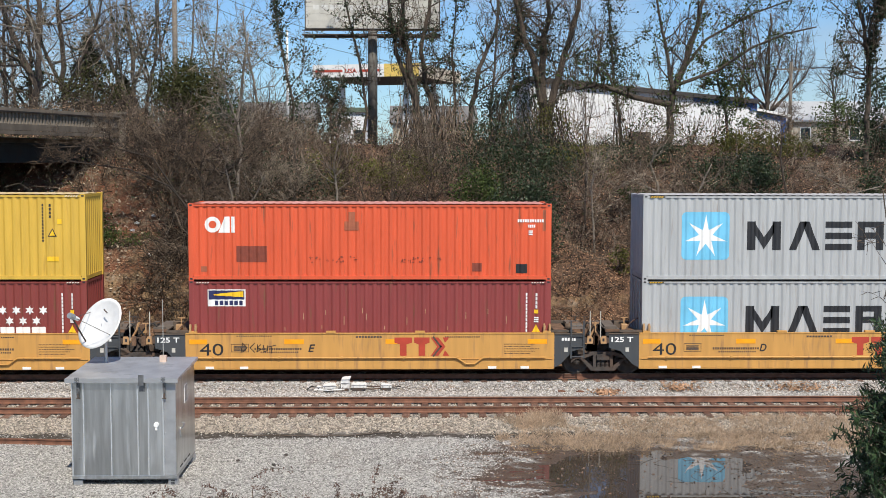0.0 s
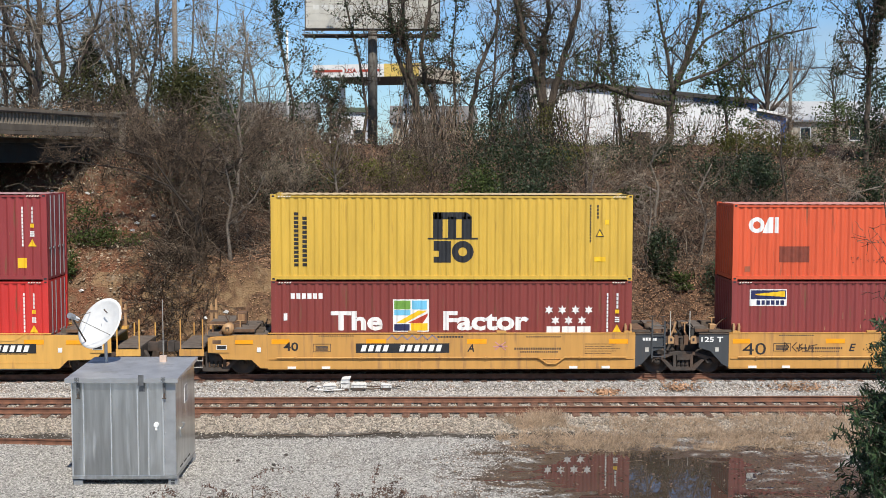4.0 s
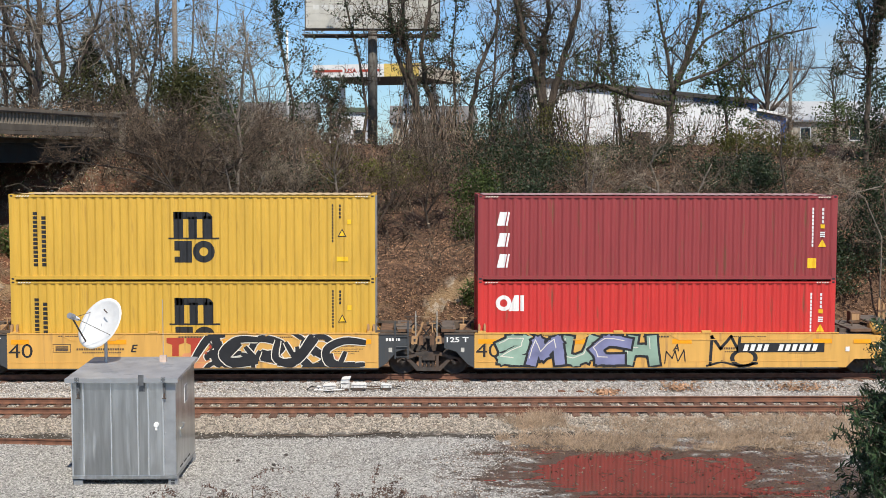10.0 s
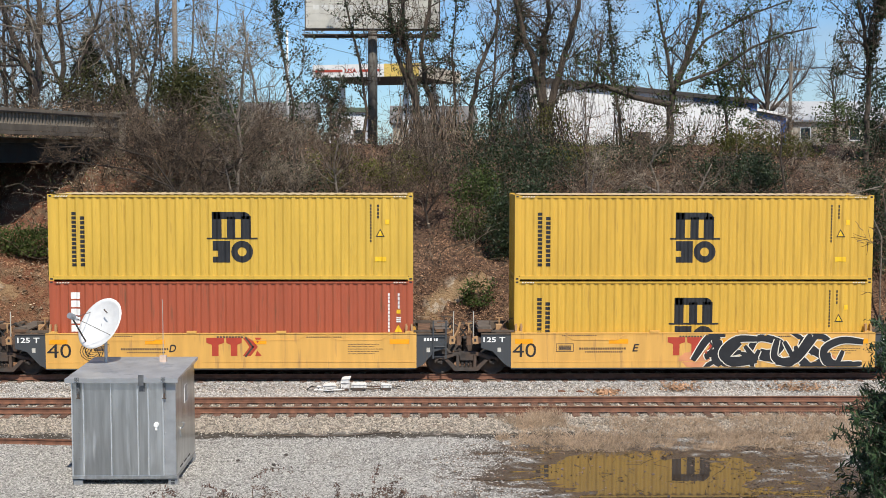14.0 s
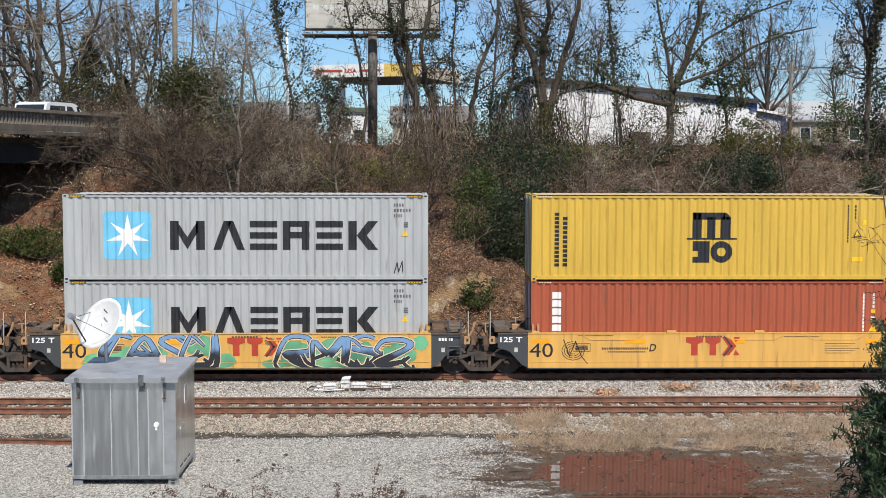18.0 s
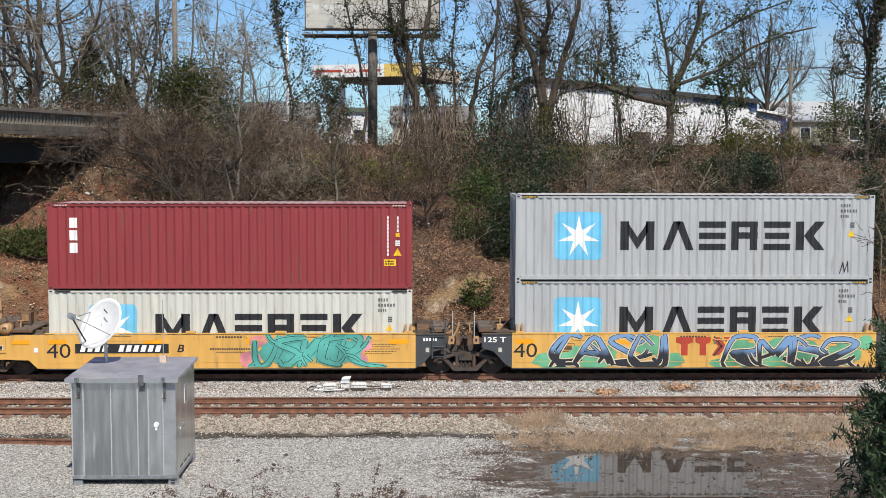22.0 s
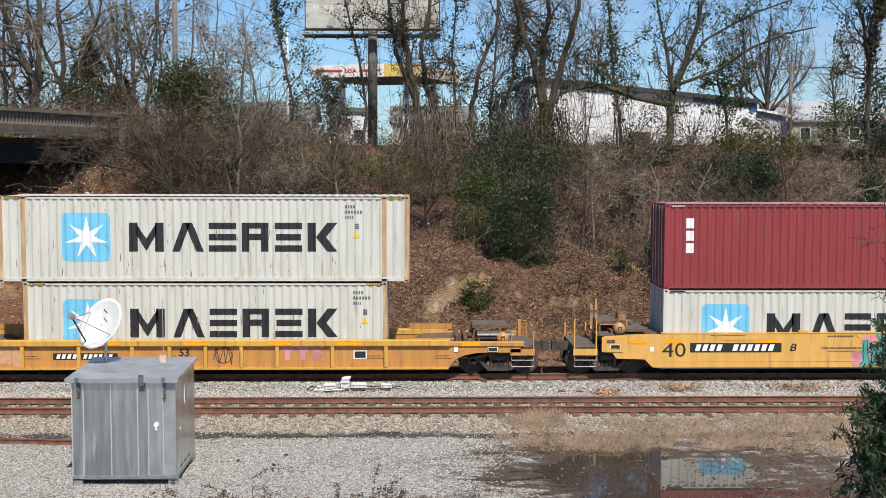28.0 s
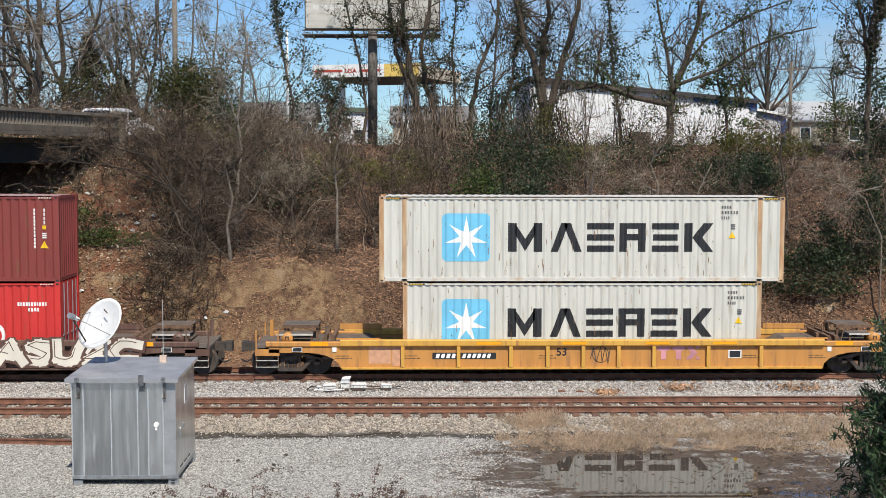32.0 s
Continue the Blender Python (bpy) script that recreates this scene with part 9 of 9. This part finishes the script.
shrub("dark evergreen on the slope", (15.71, 57.4, 6.11), (1.16, 0.93, 1.34), 2600, M_ivy, 28, leaf=0.107)
shrub("small green shrub on the slope", (10.57, 58.4, 5.68), (0.79, 0.34, 0.42), 500, M_green, 29, leaf=0.108)
shrub("dark evergreen on the slope", (5.31, 68.9, 8.05), (2.16, 1.14, 1.42), 2600, M_ivy, 30, leaf=0.117)
shrub("green shrub on the slope", (-3.72, 60.5, 6.81), (1.08, 0.78, 0.98), 700, M_olive, 31, leaf=0.11)
shrub("low green shrub at the foot of the slope", (8.37, 49.80, 3.12), (0.40, 0.32, 0.67), 350, M_olive, 32)
shrub("olive shrub at the bank top", (-9.81, 60.0, 8.00), (1.08, 0.73, 0.91), 1100, M_olive, 33)
tree("pale slender sapling on the slope", [[0.045, (9.56, 51.0, 2.21), (9.63, 51.0, 3.71), (9.75, 51.0, 5.10), (9.69, 51.0, 6.24)]], 40, limbs=9, mat=M_bark_pale, fine=M_twig_pale, reach=1.62, near=True)
tree("pale slender sapling on the slope", [[0.046, (7.77, 53.1, 2.84), (7.71, 53.1, 4.52), (7.59, 53.1, 6.19), (7.82, 53.1, 7.62)]], 41, limbs=9, mat=M_bark_pale, fine=M_twig_pale, reach=1.86, near=True)
tree("crooked pale sapling on the slope", [[0.079, (10.96, 56.3, 5.11), (11.07, 56.3, 6.13), (10.68, 56.3, 7.14), (11.22, 56.3, 8.02)], [0.059, (11.03, 56.3, 5.87), (9.93, 56.3, 6.38), (9.04, 56.3, 6.00)]], 42, limbs=9, mat=M_bark_pale, fine=M_twig, reach=1.91, near=True)
tree("crooked sapling on the slope", [[0.055, (12.06, 52.1, 3.40), (12.28, 52.1, 4.82), (11.90, 52.1, 5.99), (12.47, 52.1, 7.16)], [0.036, (12.23, 52.1, 4.70), (13.21, 52.1, 5.29), (13.93, 52.1, 5.05)]], 43, limbs=10, mat=M_bark_pale, fine=M_twig, reach=1.74, near=True)
tree("bushy bare sapling on the slope", [[0.058, (-5.13, 55.2, 3.65), (-5.22, 55.2, 5.14), (-4.92, 55.2, 6.62), (-5.11, 55.2, 7.84)], [0.039, (-5.17, 55.2, 4.89), (-5.86, 55.2, 5.88), (-6.34, 55.2, 6.37)]], 44, limbs=12, mat=M_bark, fine=M_twig_pale, reach=1.79, near=True)
tree("bushy bare sapling on the slope", [[0.058, (0.80, 55.2, 3.41), (0.60, 55.2, 5.14), (0.90, 55.2, 6.63), (0.70, 55.2, 7.81)], [0.039, (0.65, 55.2, 4.90), (1.30, 55.2, 5.89), (1.79, 55.2, 6.26)]], 45, limbs=12, mat=M_bark, fine=M_twig, reach=1.79, near=True)
tree("bushy bare sapling beside the bridge", [[0.075, (-9.99, 53.5, 3.52), (-10.06, 53.5, 5.20), (-10.18, 53.5, 6.87), (-9.69, 53.5, 8.29)], [0.047, (-10.10, 53.5, 5.92), (-10.89, 53.5, 6.87), (-11.24, 53.5, 7.22)]], 46, limbs=13, mat=M_bark, fine=M_twig_dark, reach=2.0, near=True)
shrub("leafy ground cover on the slope", (-11.94, 51.21, 4.03), (1.38, 0.37, 0.46), 800, M_green, 34)
shrub("dark evergreen tangle at the bank top", (5.79, 73.1, 9.49), (1.70, 1.36, 1.90), 2600, M_ivy, 35, stems=90, leaf=0.12)
shrub("olive tangle at the bank top", (7.95, 71.0, 8.70), (1.27, 1.02, 1.46), 1500, M_olive, 36, stems=90, leaf=0.118)
shrub("leafy vines at the bank top", (12.51, 73.1, 9.83), (1.51, 1.05, 1.31), 350, M_green, 37, stems=30, leaf=0.12)
shrub("leafy vines at the bank top", (16.29, 73.1, 9.84), (1.51, 0.94, 1.18), 300, M_green, 38, stems=30, leaf=0.12)

def vine_fall(label, x0, x1, y_top, z_top, drop, n, mat, seed):
    """Dead vines hanging from the trees at the bank top down over the slope."""
    rng = np.random.default_rng(seed)
    k = 7
    u = np.linspace(0, 1, k)[None, :]
    xs = rng.uniform(x0, x1, n)[:, None]
    spread = rng.normal(size=(n, 1)) * 0.75
    zt = z_top + rng.uniform(-1.8, 1.6, (n, 1))
    P = np.empty((n, k, 3))
    P[:, :, 0] = xs + spread * u ** 1.5 + np.cumsum(rng.normal(size=(n, k)) * 0.07, axis=1)
    P[:, :, 1] = y_top - rng.uniform(2.5, 7.5, (n, 1)) * u ** 1.4 + rng.normal(size=(n, k)) * 0.1
    P[:, :, 2] = zt - rng.uniform(0.6, 1.1, (n, 1)) * drop * u
    low = np.array([[ground_z(P[i, j, 0], P[i, j, 1]) for j in range(k)] for i in range(n)]) + 0.05
    P[:, :, 2] = np.maximum(P[:, :, 2], low)
    R = np.full((n, k), 0.014) * rng.uniform(0.6, 1.9, (n, 1))
    whole("vine_curtain", sticks("vine_curtain", P, R, mat, 4), mat, label, "vines", kind="stuff")


vine_fall("pale brown dead vines hanging down the bank", -0.3, 2.4, 70.5, 8.4, 3.2, 130, M_twig_pale, 1)
vine_fall("brown dead vines hanging down the bank", -0.6, 2.8, 71.0, 9.4, 3.4, 300, M_twig, 2)
vine_fall("brown dead vines massed round the tree foot", 4.8, 8.4, 71.0, 9.0, 3.8, 110, M_twig, 3)
vine_fall("dark dead vines massed round the tree foot", 4.4, 8.8, 71.2, 9.4, 3.8, 110, M_twig_dark, 6)

for k, (q, z, w, h, n) in enumerate(((16.9, 10.2, 0.9, 0.6, 500), (19.0, 9.5, 0.9, 0.6, 500), (9.6, 12.4, 1.0, 1.2, 500), (11.3, 12.6, 1.1, 1.0, 500))):
    shrub("tall thin-leaved sapling before the white building", (q, 70.0, z), (w, 0.7, h), n // 2, M_green if k % 3 == 1 else M_ivy, 60 + k, stems=10, leaf=0.125, hollow=0.3)
shrub("ivy-clad evergreen at the edge of the bank", (24.6, 66.0, 9.9), (1.2, 0.8, 2.1), 2300, M_ivy, 72, leaf=0.13)
shrub("dark evergreen thicket on the slope", (16.5, 50.1, 3.7), (0.8, 0.6, 1.2), 2200, M_ivy, 71)

# ---- brush, litter, grass and stones ----
THICKET = "tangled leafless brown brush on the bank"
CLEAR.append((-1.9, 50.5, 2.4, 2.6))
CLEAR.append((-4.8, 48.8, 3.5, 1.9))
CLEAR.append((-12.4, 51.6, 2.5, 3.6))
CLEAR.append((-19.5, 56.0, 4.6, 7.0))
brush(THICKET, -24, 29, 55.0, 60.5, 2300, 1.5, M_twig, 1)
# darkest stems: the shade deep in the thicket is put into their colour
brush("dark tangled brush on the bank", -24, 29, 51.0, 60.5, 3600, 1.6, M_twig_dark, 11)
brush("tall tangled brush beside the bridge", -11.6, -5.5, 53, 62, 1300, 3.2, M_twig, 9, 0.8)
brush("pale stems beside the bridge", -11.4, -4.5, 50, 60, 420, 3.0, M_twig_pale, 12, 0.9)
brush(THICKET, -24, 29, 50.0, 57.0, 2300, 2.0, M_twig, 2)
brush("tangled grey brush on the slope", -10.2, -3.5, 48.6, 56, 1500, 2.3, M_twig, 3, 0.9)
brush("pale bare stems on the bank", -24, 29, 50, 60.5, 750, 2.6, M_twig_pale, 4, 0.7, 0.014)
brush("tangled grey brush on the slope", 5.5, 17, 48.6, 56, 1400, 1.9, M_twig, 5, 0.9)
brush("pale tangled stems on the slope", 5.5, 17, 50, 57, 420, 2.0, M_twig_pale, 13, 1.1)
brush("bare stems at the foot of the bank", -24, 29, 46.8, 49.8, 900, 0.75, M_twig, 6, 0.7, 0.010)
brush("pale bare stems at the foot of the bank", -24, 29, 46.8, 50.5, 420, 0.9, M_twig_pale, 10, 0.7, 0.010)
brush("woodland undergrowth beyond the bridge", -36, -9, 66, 84, 3000, 4.2, M_twig, 7, 0.9, 0.022)
brush("undergrowth on the plateau", -6, 34, 62, 68, 600, 0.7, M_twig, 8, 0.6, 0.012)

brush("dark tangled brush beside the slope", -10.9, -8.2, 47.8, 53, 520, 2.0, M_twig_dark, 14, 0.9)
brush("tangled brush beside the slope", -10.9, -8.0, 47.8, 53, 420, 2.0, M_twig, 15, 0.9)
brush("low straw and stems beside the bridge", -15.5, -10.0, 49, 57, 900, 0.5, M_twig_pale, 16, 1.3, 0.009)

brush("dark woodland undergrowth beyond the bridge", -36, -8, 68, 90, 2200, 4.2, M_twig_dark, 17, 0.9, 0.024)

rg = np.random.default_rng(12)


def scatter(n, x0, x1, y0, y1, lift, seed):
    r = np.random.default_rng(seed)
    xs, ys = r.uniform(x0, x1, n), r.uniform(y0, y1, n)
    if y1 > 50:
        ys = np.array([deepen(a, b) for a, b in zip(xs, ys)])
    return np.stack([xs, ys, [ground_z(a, b) + lift for a, b in zip(xs, ys)]], axis=1)


C = np.concatenate([scatter(26000, -24, 29, 46.6, 61.0, 0.02, 21), scatter(90000, -20, 24, 47.4, 52.0, 0.012, 24)])
C[:, 2] += np.abs(rg.normal(size=len(C))) * 0.012
C = C[np.array([rg.uniform() > 0.5 * bare_earth(a, b) for a, b in C[:, :2]])]
whole("leaf_litter", leaves("leaf_litter", C, 0.062, M_brownleaf, rg, 0.7, 0.0, 0.12, True), M_brownleaf, "fallen brown leaves on the bank", "leaf litter", kind="stuff")
C = scatter(9000, -24, 29, 52.0, 62.5, 0.0, 22)
C[:, 2] += rg.uniform(0.2, 1.7, len(C))
whole("clinging_leaves", leaves("clinging_leaves", C, 0.085, M_brownleaf, rg, 0.6), M_brownleaf, "dry leaves caught in the brush", "leaf litter", kind="stuff")
C = scatter(7000, -24, 29, 53.0, 62.5, 0.0, 23)
C[:, 2] += rg.uniform(0.1, 1.5, len(C))
whole("bramble_leaves", leaves("bramble_leaves", C, 0.085, M_green, rg, 0.6), M_green, "scattered green bramble leaves", "brambles", kind="stuff")

C = scatter(1300, -15.5, -9.0, 48.2, 57.0, 0.03, 25)
C[:, 2] += rg.uniform(0.0, 0.25, len(C))
whole("pale_litter", leaves("pale_litter", C, 0.12, M_paleleaf, rg, 0.6, 0.0, 0.12, True), M_paleleaf, "pale dead leaves and straw beside the bridge", "leaf litter", kind="stuff")
C = scatter(2600, -24, 29, 51.0, 62.5, 0.0, 26)
C[:, 2] += rg.uniform(0.3, 2.0, len(C))
whole("pale_leaves", leaves("pale_leaves", C, 0.075, M_paleleaf, rg, 0.6), M_paleleaf, "pale dry leaves caught in the brush", "leaf litter", kind="stuff")


def rut_at(x, y):
    """Where the wet rut between lot and ballast is free of stones: 0 to 1."""
    m = y + 0.12 * fbm(x, y, 1.3, 8.0)
    return 0.9 * smooth(34.7, 34.85, m) * (1 - smooth(35.25, 35.4, m)) * smooth(-13.0, -10.0, x) * (1 - smooth(1.0, 3.5, x))


def stones(name, C, size, mat, rng):
    """Broken stones: squashed octahedra of uneven corners."""
    n = len(C)
    base = np.array([(1, 0, 0), (-1, 0, 0), (0, 1, 0), (0, -1, 0), (0, 0, 1), (0, 0, -1)], float)
    s = (size * rng.uniform(0.55, 1.5, n))[:, None, None]
    V = base[None] * rng.uniform(0.6, 1.3, (n, 6, 1)) + rng.normal(size=(n, 6, 3)) * 0.28
    a = rng.uniform(0, 2 * np.pi, n)
    ca, sa = np.cos(a)[:, None], np.sin(a)[:, None]
    V = np.stack([V[..., 0] * ca - V[..., 1] * sa, V[..., 0] * sa + V[..., 1] * ca, V[..., 2] * 0.75], axis=-1) * s + C[:, None]
    f = np.array([(0, 2, 4), (2, 1, 4), (1, 3, 4), (3, 0, 4), (2, 0, 5), (1, 2, 5), (3, 1, 5), (0, 3, 5)])
    F = (np.arange(n) * 6)[:, None, None] + f[None]
    return set_mesh(name, V.reshape(-1, 3), F.reshape(-1, 3), mat)


C = np.concatenate([scatter(26000, -17, 18, 35.2, 36.6, 0.006, 31), scatter(22000, -17, 18, 36.5, 39.2, 0.0, 32)])
C = C[np.array([rg.uniform() > rut_at(a, b) for a, b in C[:, :2]])]
whole("ballast", stones("ballast", C, 0.030, M_stone, rg), M_stone, "loose tan and grey ballast stones beside the rails", "ballast", kind="stuff")
C = scatter(52000, -18, 18, 39.1, 42.4, 0.006, 33)
whole("ballast", stones("ballast", C, 0.027, M_stone_pale, rg), M_stone_pale, "loose pale grey ballast stones between the tracks", "ballast", kind="stuff")
C = scatter(72000, -13, 6.5, 27.3, 35.2, 0.003, 34)
C = C[np.array([rg.uniform() > rut_at(a, b) for a, b in C[:, :2]])]
C = C[np.array([rg.uniform() > smooth(0.4, 3.8, a + 1.6 * fbm(a, b * 1.5, 1.6, 12.0)) and c > WATER_Z + 0.02 for a, b, c in C])]
whole("gravel", stones("gravel", C, 0.019, M_gravel, rg), M_gravel, "fine grey gravel of the lot", "gravel", kind="stuff")
C = scatter(900, -20, 24, 45.8, 48.6, 0.0, 35)
whole("rubble", stones("rubble", C, 0.045, M_rubble, rg), M_rubble, "broken tan rock at the foot of the bank", "rubble", kind="stuff")

for q, yy, rx in ((8.95, 41.5, 0.9), (13.0, 41.45, 1.2), (6.4, 40.9, 0.5)):
    C = np.stack([q + rg.normal(size=260) * rx * 0.45, yy + rg.normal(size=260) * 0.22, np.zeros(260)], axis=1)
    C[:, 2] = [ground_z(a, b) + 0.06 for a, b in C[:, :2]]
    C[:, 2] += rg.uniform(0, 0.06, 260)
    whole("leaf_pile", leaves("leaf_pile", C, 0.09, M_brownleaf, rg, 0.7, 0.0, 0.1, True), M_brownleaf, "drift of brown leaves on the ballast", "leaf litter", kind="stuff")


def grass(label, x0, x1, y0, y1, n, h, mat, seed):
    r = np.random.default_rng(seed)
    S = scatter(n, x0, x1, y0, y1, -0.01, seed)
    edge = np.minimum(np.minimum(S[:, 0] - x0, x1 - S[:, 0]) / 1.6, np.minimum(S[:, 1] - y0, y1 - S[:, 1]) / 0.7)
    keep = np.array([noise.noise(Vector((a * 0.7, b * 1.2, 3.0))) + 0.7 * noise.noise(Vector((a * 2.6, b * 3.2, 8.0))) > 0.12 - 0.32 * min(1.0, e) - 0.3 * r.uniform() for (a, b), e in zip(S[:, :2], edge)])
    S = S[keep]
    d = r.normal(size=S.shape) * 0.6
    d[:, 2] = 1
    P, R = grow(r, S, d, h * r.uniform(0.4, 1.3, len(S)), np.full(len(S), 0.006), 0.25, -0.15, 4)
    whole("dry_grass", sticks("dry_grass", P, R, mat, 3), mat, label, "grass", kind="stuff")


grass("dry tan grass between track and puddle", 2.4, 16.5, 33.3, 36.5, 28000, 0.22, M_grass, 41)
grass("dry tan grass between track and puddle", 9.5, 16, 32.6, 35.0, 4000, 0.25, M_grass, 42)
grass("dry tan grass at the track", 3.0, 4.5, 35.5, 37.0, 1200, 0.3, M_grass, 43)
grass("dry grass on the bank", -24, -8, 48, 58, 3000, 0.35, M_grass, 44)

C = scatter(1500, 0.6, 13.8, 28.0, 34.4, 0.0, 51)
C = C[np.array([rg.uniform() < 1.15 - 0.9 * puddle_depth(a, b) for a, b in C[:, :2]])]
C[:, 2] = np.maximum(C[:, 2], WATER_Z + 0.004) + 0.004
whole("puddle_debris", leaves("puddle_debris", C, 0.08, M_sodden, rg, 0.5, 0.0, 0.05, True), M_sodden, "sodden leaves and bits in and round the puddle", "debris", kind="stuff")
C = scatter(1500, 0.6, 13.8, 28.0, 34.4, 0.0, 52)
C = C[np.array([puddle_depth(a, b) < 0.05 for a, b in C[:, :2]])]
whole("puddle_stones", stones("puddle_stones", C, 0.022, M_rubble, rg), M_rubble, "small stones at the puddle's edge", "gravel", kind="stuff")
d = rg.normal(size=(260, 3))
d[:, 2] = 0.05
C = scatter(260, 0.8, 13.8, 28.4, 34.4, 0.01, 53)
C[:, 2] = np.maximum(C[:, 2], WATER_Z + 0.012)
P, R = grow(rg, C, d, rg.uniform(0.15, 0.6, 260), np.full(260, 0.007), 0.2, 0.0, 4)
whole("puddle_sticks", sticks("puddle_sticks", P, R, M_twig, 4), M_twig, "thin sticks lying in the puddle", "sticks", kind="stuff")


# ---- near plants ----
def evergreen():
    """The evergreen by the camera: a stem, boughs and drooping narrow leaves."""
    rng = np.random.default_rng(77)
    x0, y0 = 5.6, 12.3
    z0 = ground_z(x0, y0)
    root = thing("evergreen_tree", "dark evergreen with narrow drooping leaves beside the lot", "tree", pose(x0, y0, z0), "")
    part("trunk", Mesh().tube([(0, 0, -0.1), (0.05, 0.02, 2.0), (0.02, -0.04, 4.0), (0.06, 0, 5.9)], [0.09, 0.07, 0.05, 0.02], 8), M_bark, root, smooth=True)
    n = 980
    hz = rng.uniform(0.8, 5.9, n)
    a = rng.uniform(0, 2 * np.pi, n)
    ln = np.clip(1.55 - np.abs(hz - 3.3) * 0.28, 0.3, 1.4) * rng.uniform(0.55, 1.1, n)
    d = np.stack([np.cos(a), np.sin(a), np.full(n, 0.35)], axis=1)
    S = np.stack([np.zeros(n), np.zeros(n), hz], axis=1)
    P, R = grow(rng, S, d, ln, np.full(n, 0.012), 0.15, -0.08, 6)
    part("bough", sticks("bough", P, R, M_bark, 4), M_bark, root, kind="stuff")
    pos, way, rad = along(rng, P, R, 14, 0.25)
    P2, R2 = grow(rng, pos, way + rng.normal(size=pos.shape) * 0.7, np.full(len(pos), 0.3), np.full(len(pos), 0.004), 0.2, -0.1, 4)
    part("sprig", sticks("sprig", P2, R2, M_bark, 3), M_bark, root, kind="stuff")
    pos, way, rad = along(rng, P2, R2, 20, 0.1)
    C = pos + rng.normal(size=pos.shape) * 0.02
    part("foliage", leaves("foliage", C, 0.085, M_evergreen, rng, 0.19, 0.9, 0.04), M_evergreen, root, kind="stuff")


evergreen()


def weed(x, y, h, n, seed, label):
    """A dead weed: arching stalks with curled reddish leaves."""
    rng = np.random.default_rng(seed)
    z0 = ground_z(x, y)
    root = thing("dead_weed", label, "weed", pose(x, y, z0), "dead weeds at the lot's edge")
    S = np.zeros((n, 3))
    S[:, :2] = rng.normal(size=(n, 2)) * 0.1
    d = rng.normal(size=(n, 3)) * 0.5
    d[:, 2] = 1.0
    P, R = grow(rng, S, d, h * rng.uniform(0.6, 1.25, n), np.full(n, 0.007), 0.2, -0.36, 8)
    part("stalk", sticks("stalk", P, R, M_twig, 4), M_twig, root, kind="stuff")
    pos, way, rad = along(rng, P, R, 40, 0.35)
    pos = pos + rng.normal(size=pos.shape) * 0.035
    part("foliage", leaves("weed_foliage", pos, 0.075, M_deadleaf, rng, 0.35, 0.8), M_deadleaf, root, kind="stuff")


M_deadleaf = material("reddish_dead_leaf", (0.13, 0.075, 0.055), rough=0.95, vary=0.3, scale=3, bump=0, per_island=0.4)
weed(-3.5, 27.6, 1.7, 12, 1, "arching dead weed with hanging reddish leaves")
weed(-4.9, 27.6, 1.55, 7, 2, "arching dead weed with hanging reddish leaves")
weed(-4.1, 27.5, 0.9, 14, 8, "tangled dead weed under the arching stalks")
weed(-0.75, 27.75, 1.15, 22, 3, "bushy dead weed with curled leaves")
weed(0.15, 27.9, 1.05, 10, 4, "bushy dead weed with curled leaves")
weed(-8.3, 27.9, 0.6, 10, 5, "low dead weed with curled leaves")
weed(-9.0, 27.7, 0.5, 7, 6, "low dead weed with curled leaves")
weed(-1.6, 27.8, 0.6, 6, 7, "sparse dead weed at the lot's edge")
weed(-2.45, 28.2, 0.45, 4, 9, "sparse dead weed at the lot's edge")
tree("thin bare sapling beside the lot", [[0.03, (9.6, 24.0, -0.4), (9.5, 24.0, 3.0), (9.35, 24.0, 5.0), (9.05, 24.0, 6.8)]], 61, limbs=7, fork=3, twigs=3, reach=1.1)


# ---- what moves ----
ROLL = [0.0, 4.66, 9.29, 13.84, 18.35, 22.85, 27.33, 31.79, 36.21, 40.59, 44.94, 49.26, 53.51, 57.68, 61.83, 65.98, 70.09, 74.08, 78.01, 81.91, 85.75, 89.48,
        93.15, 96.78, 100.37, 103.86, 107.27, 110.59, 113.86, 117.12, 120.34, 123.48, 126.57]    # metres rolled at each second


A18, B31 = -0.55 + 0.6, -5.05


def rolled(t):
    i = min(31, int(t))
    u = t - i
    p = [ROLL[max(0, min(32, i + k))] for k in (-1, 0, 1, 2)]
    if i == 0:
        p[0] = 2 * p[1] - p[2]
    if i == 31:
        p[3] = 2 * p[2] - p[1]
    return 0.5 * (2 * p[1] + (p[2] - p[0]) * u + (2 * p[0] - 5 * p[1] + 4 * p[2] - p[3]) * u * u + (3 * p[1] - p[0] - 3 * p[2] + p[3]) * u ** 3)


def motions():
    for ob, left, base in TRAIN:
        walk(ob, [(float(t), pose(left + ROLL[t], TRACK_Y, base)) for t in range(33)])
    walk(CAR_A, [(0.0, on_road(-60)), (11.8, on_road(-60)), (18.0, on_road(A18)), (18.5, on_road(A18 + 5.1)), (19.5, on_road(A18 + 14.0)), (21.0, on_road(A18 + 24.0)), (23.0, on_road(A18 + 29.0)), (32.0, on_road(A18 + 30.0))])
    walk(CAR_B, [(0.0, on_road(-60)), (25.5, on_road(-60)), (31.0, on_road(B31)), (31.5, on_road(B31 + 5.2)), (32.0, on_road(B31 + 10.4))])
    steps = [k / 8.0 for k in range(257)]
    for w, q in WHEELS:
        walk(w, [(t, pose(q, 0, 0.458, 0, math.degrees(rolled(t) / 0.458), 0)) for t in steps])


motions()
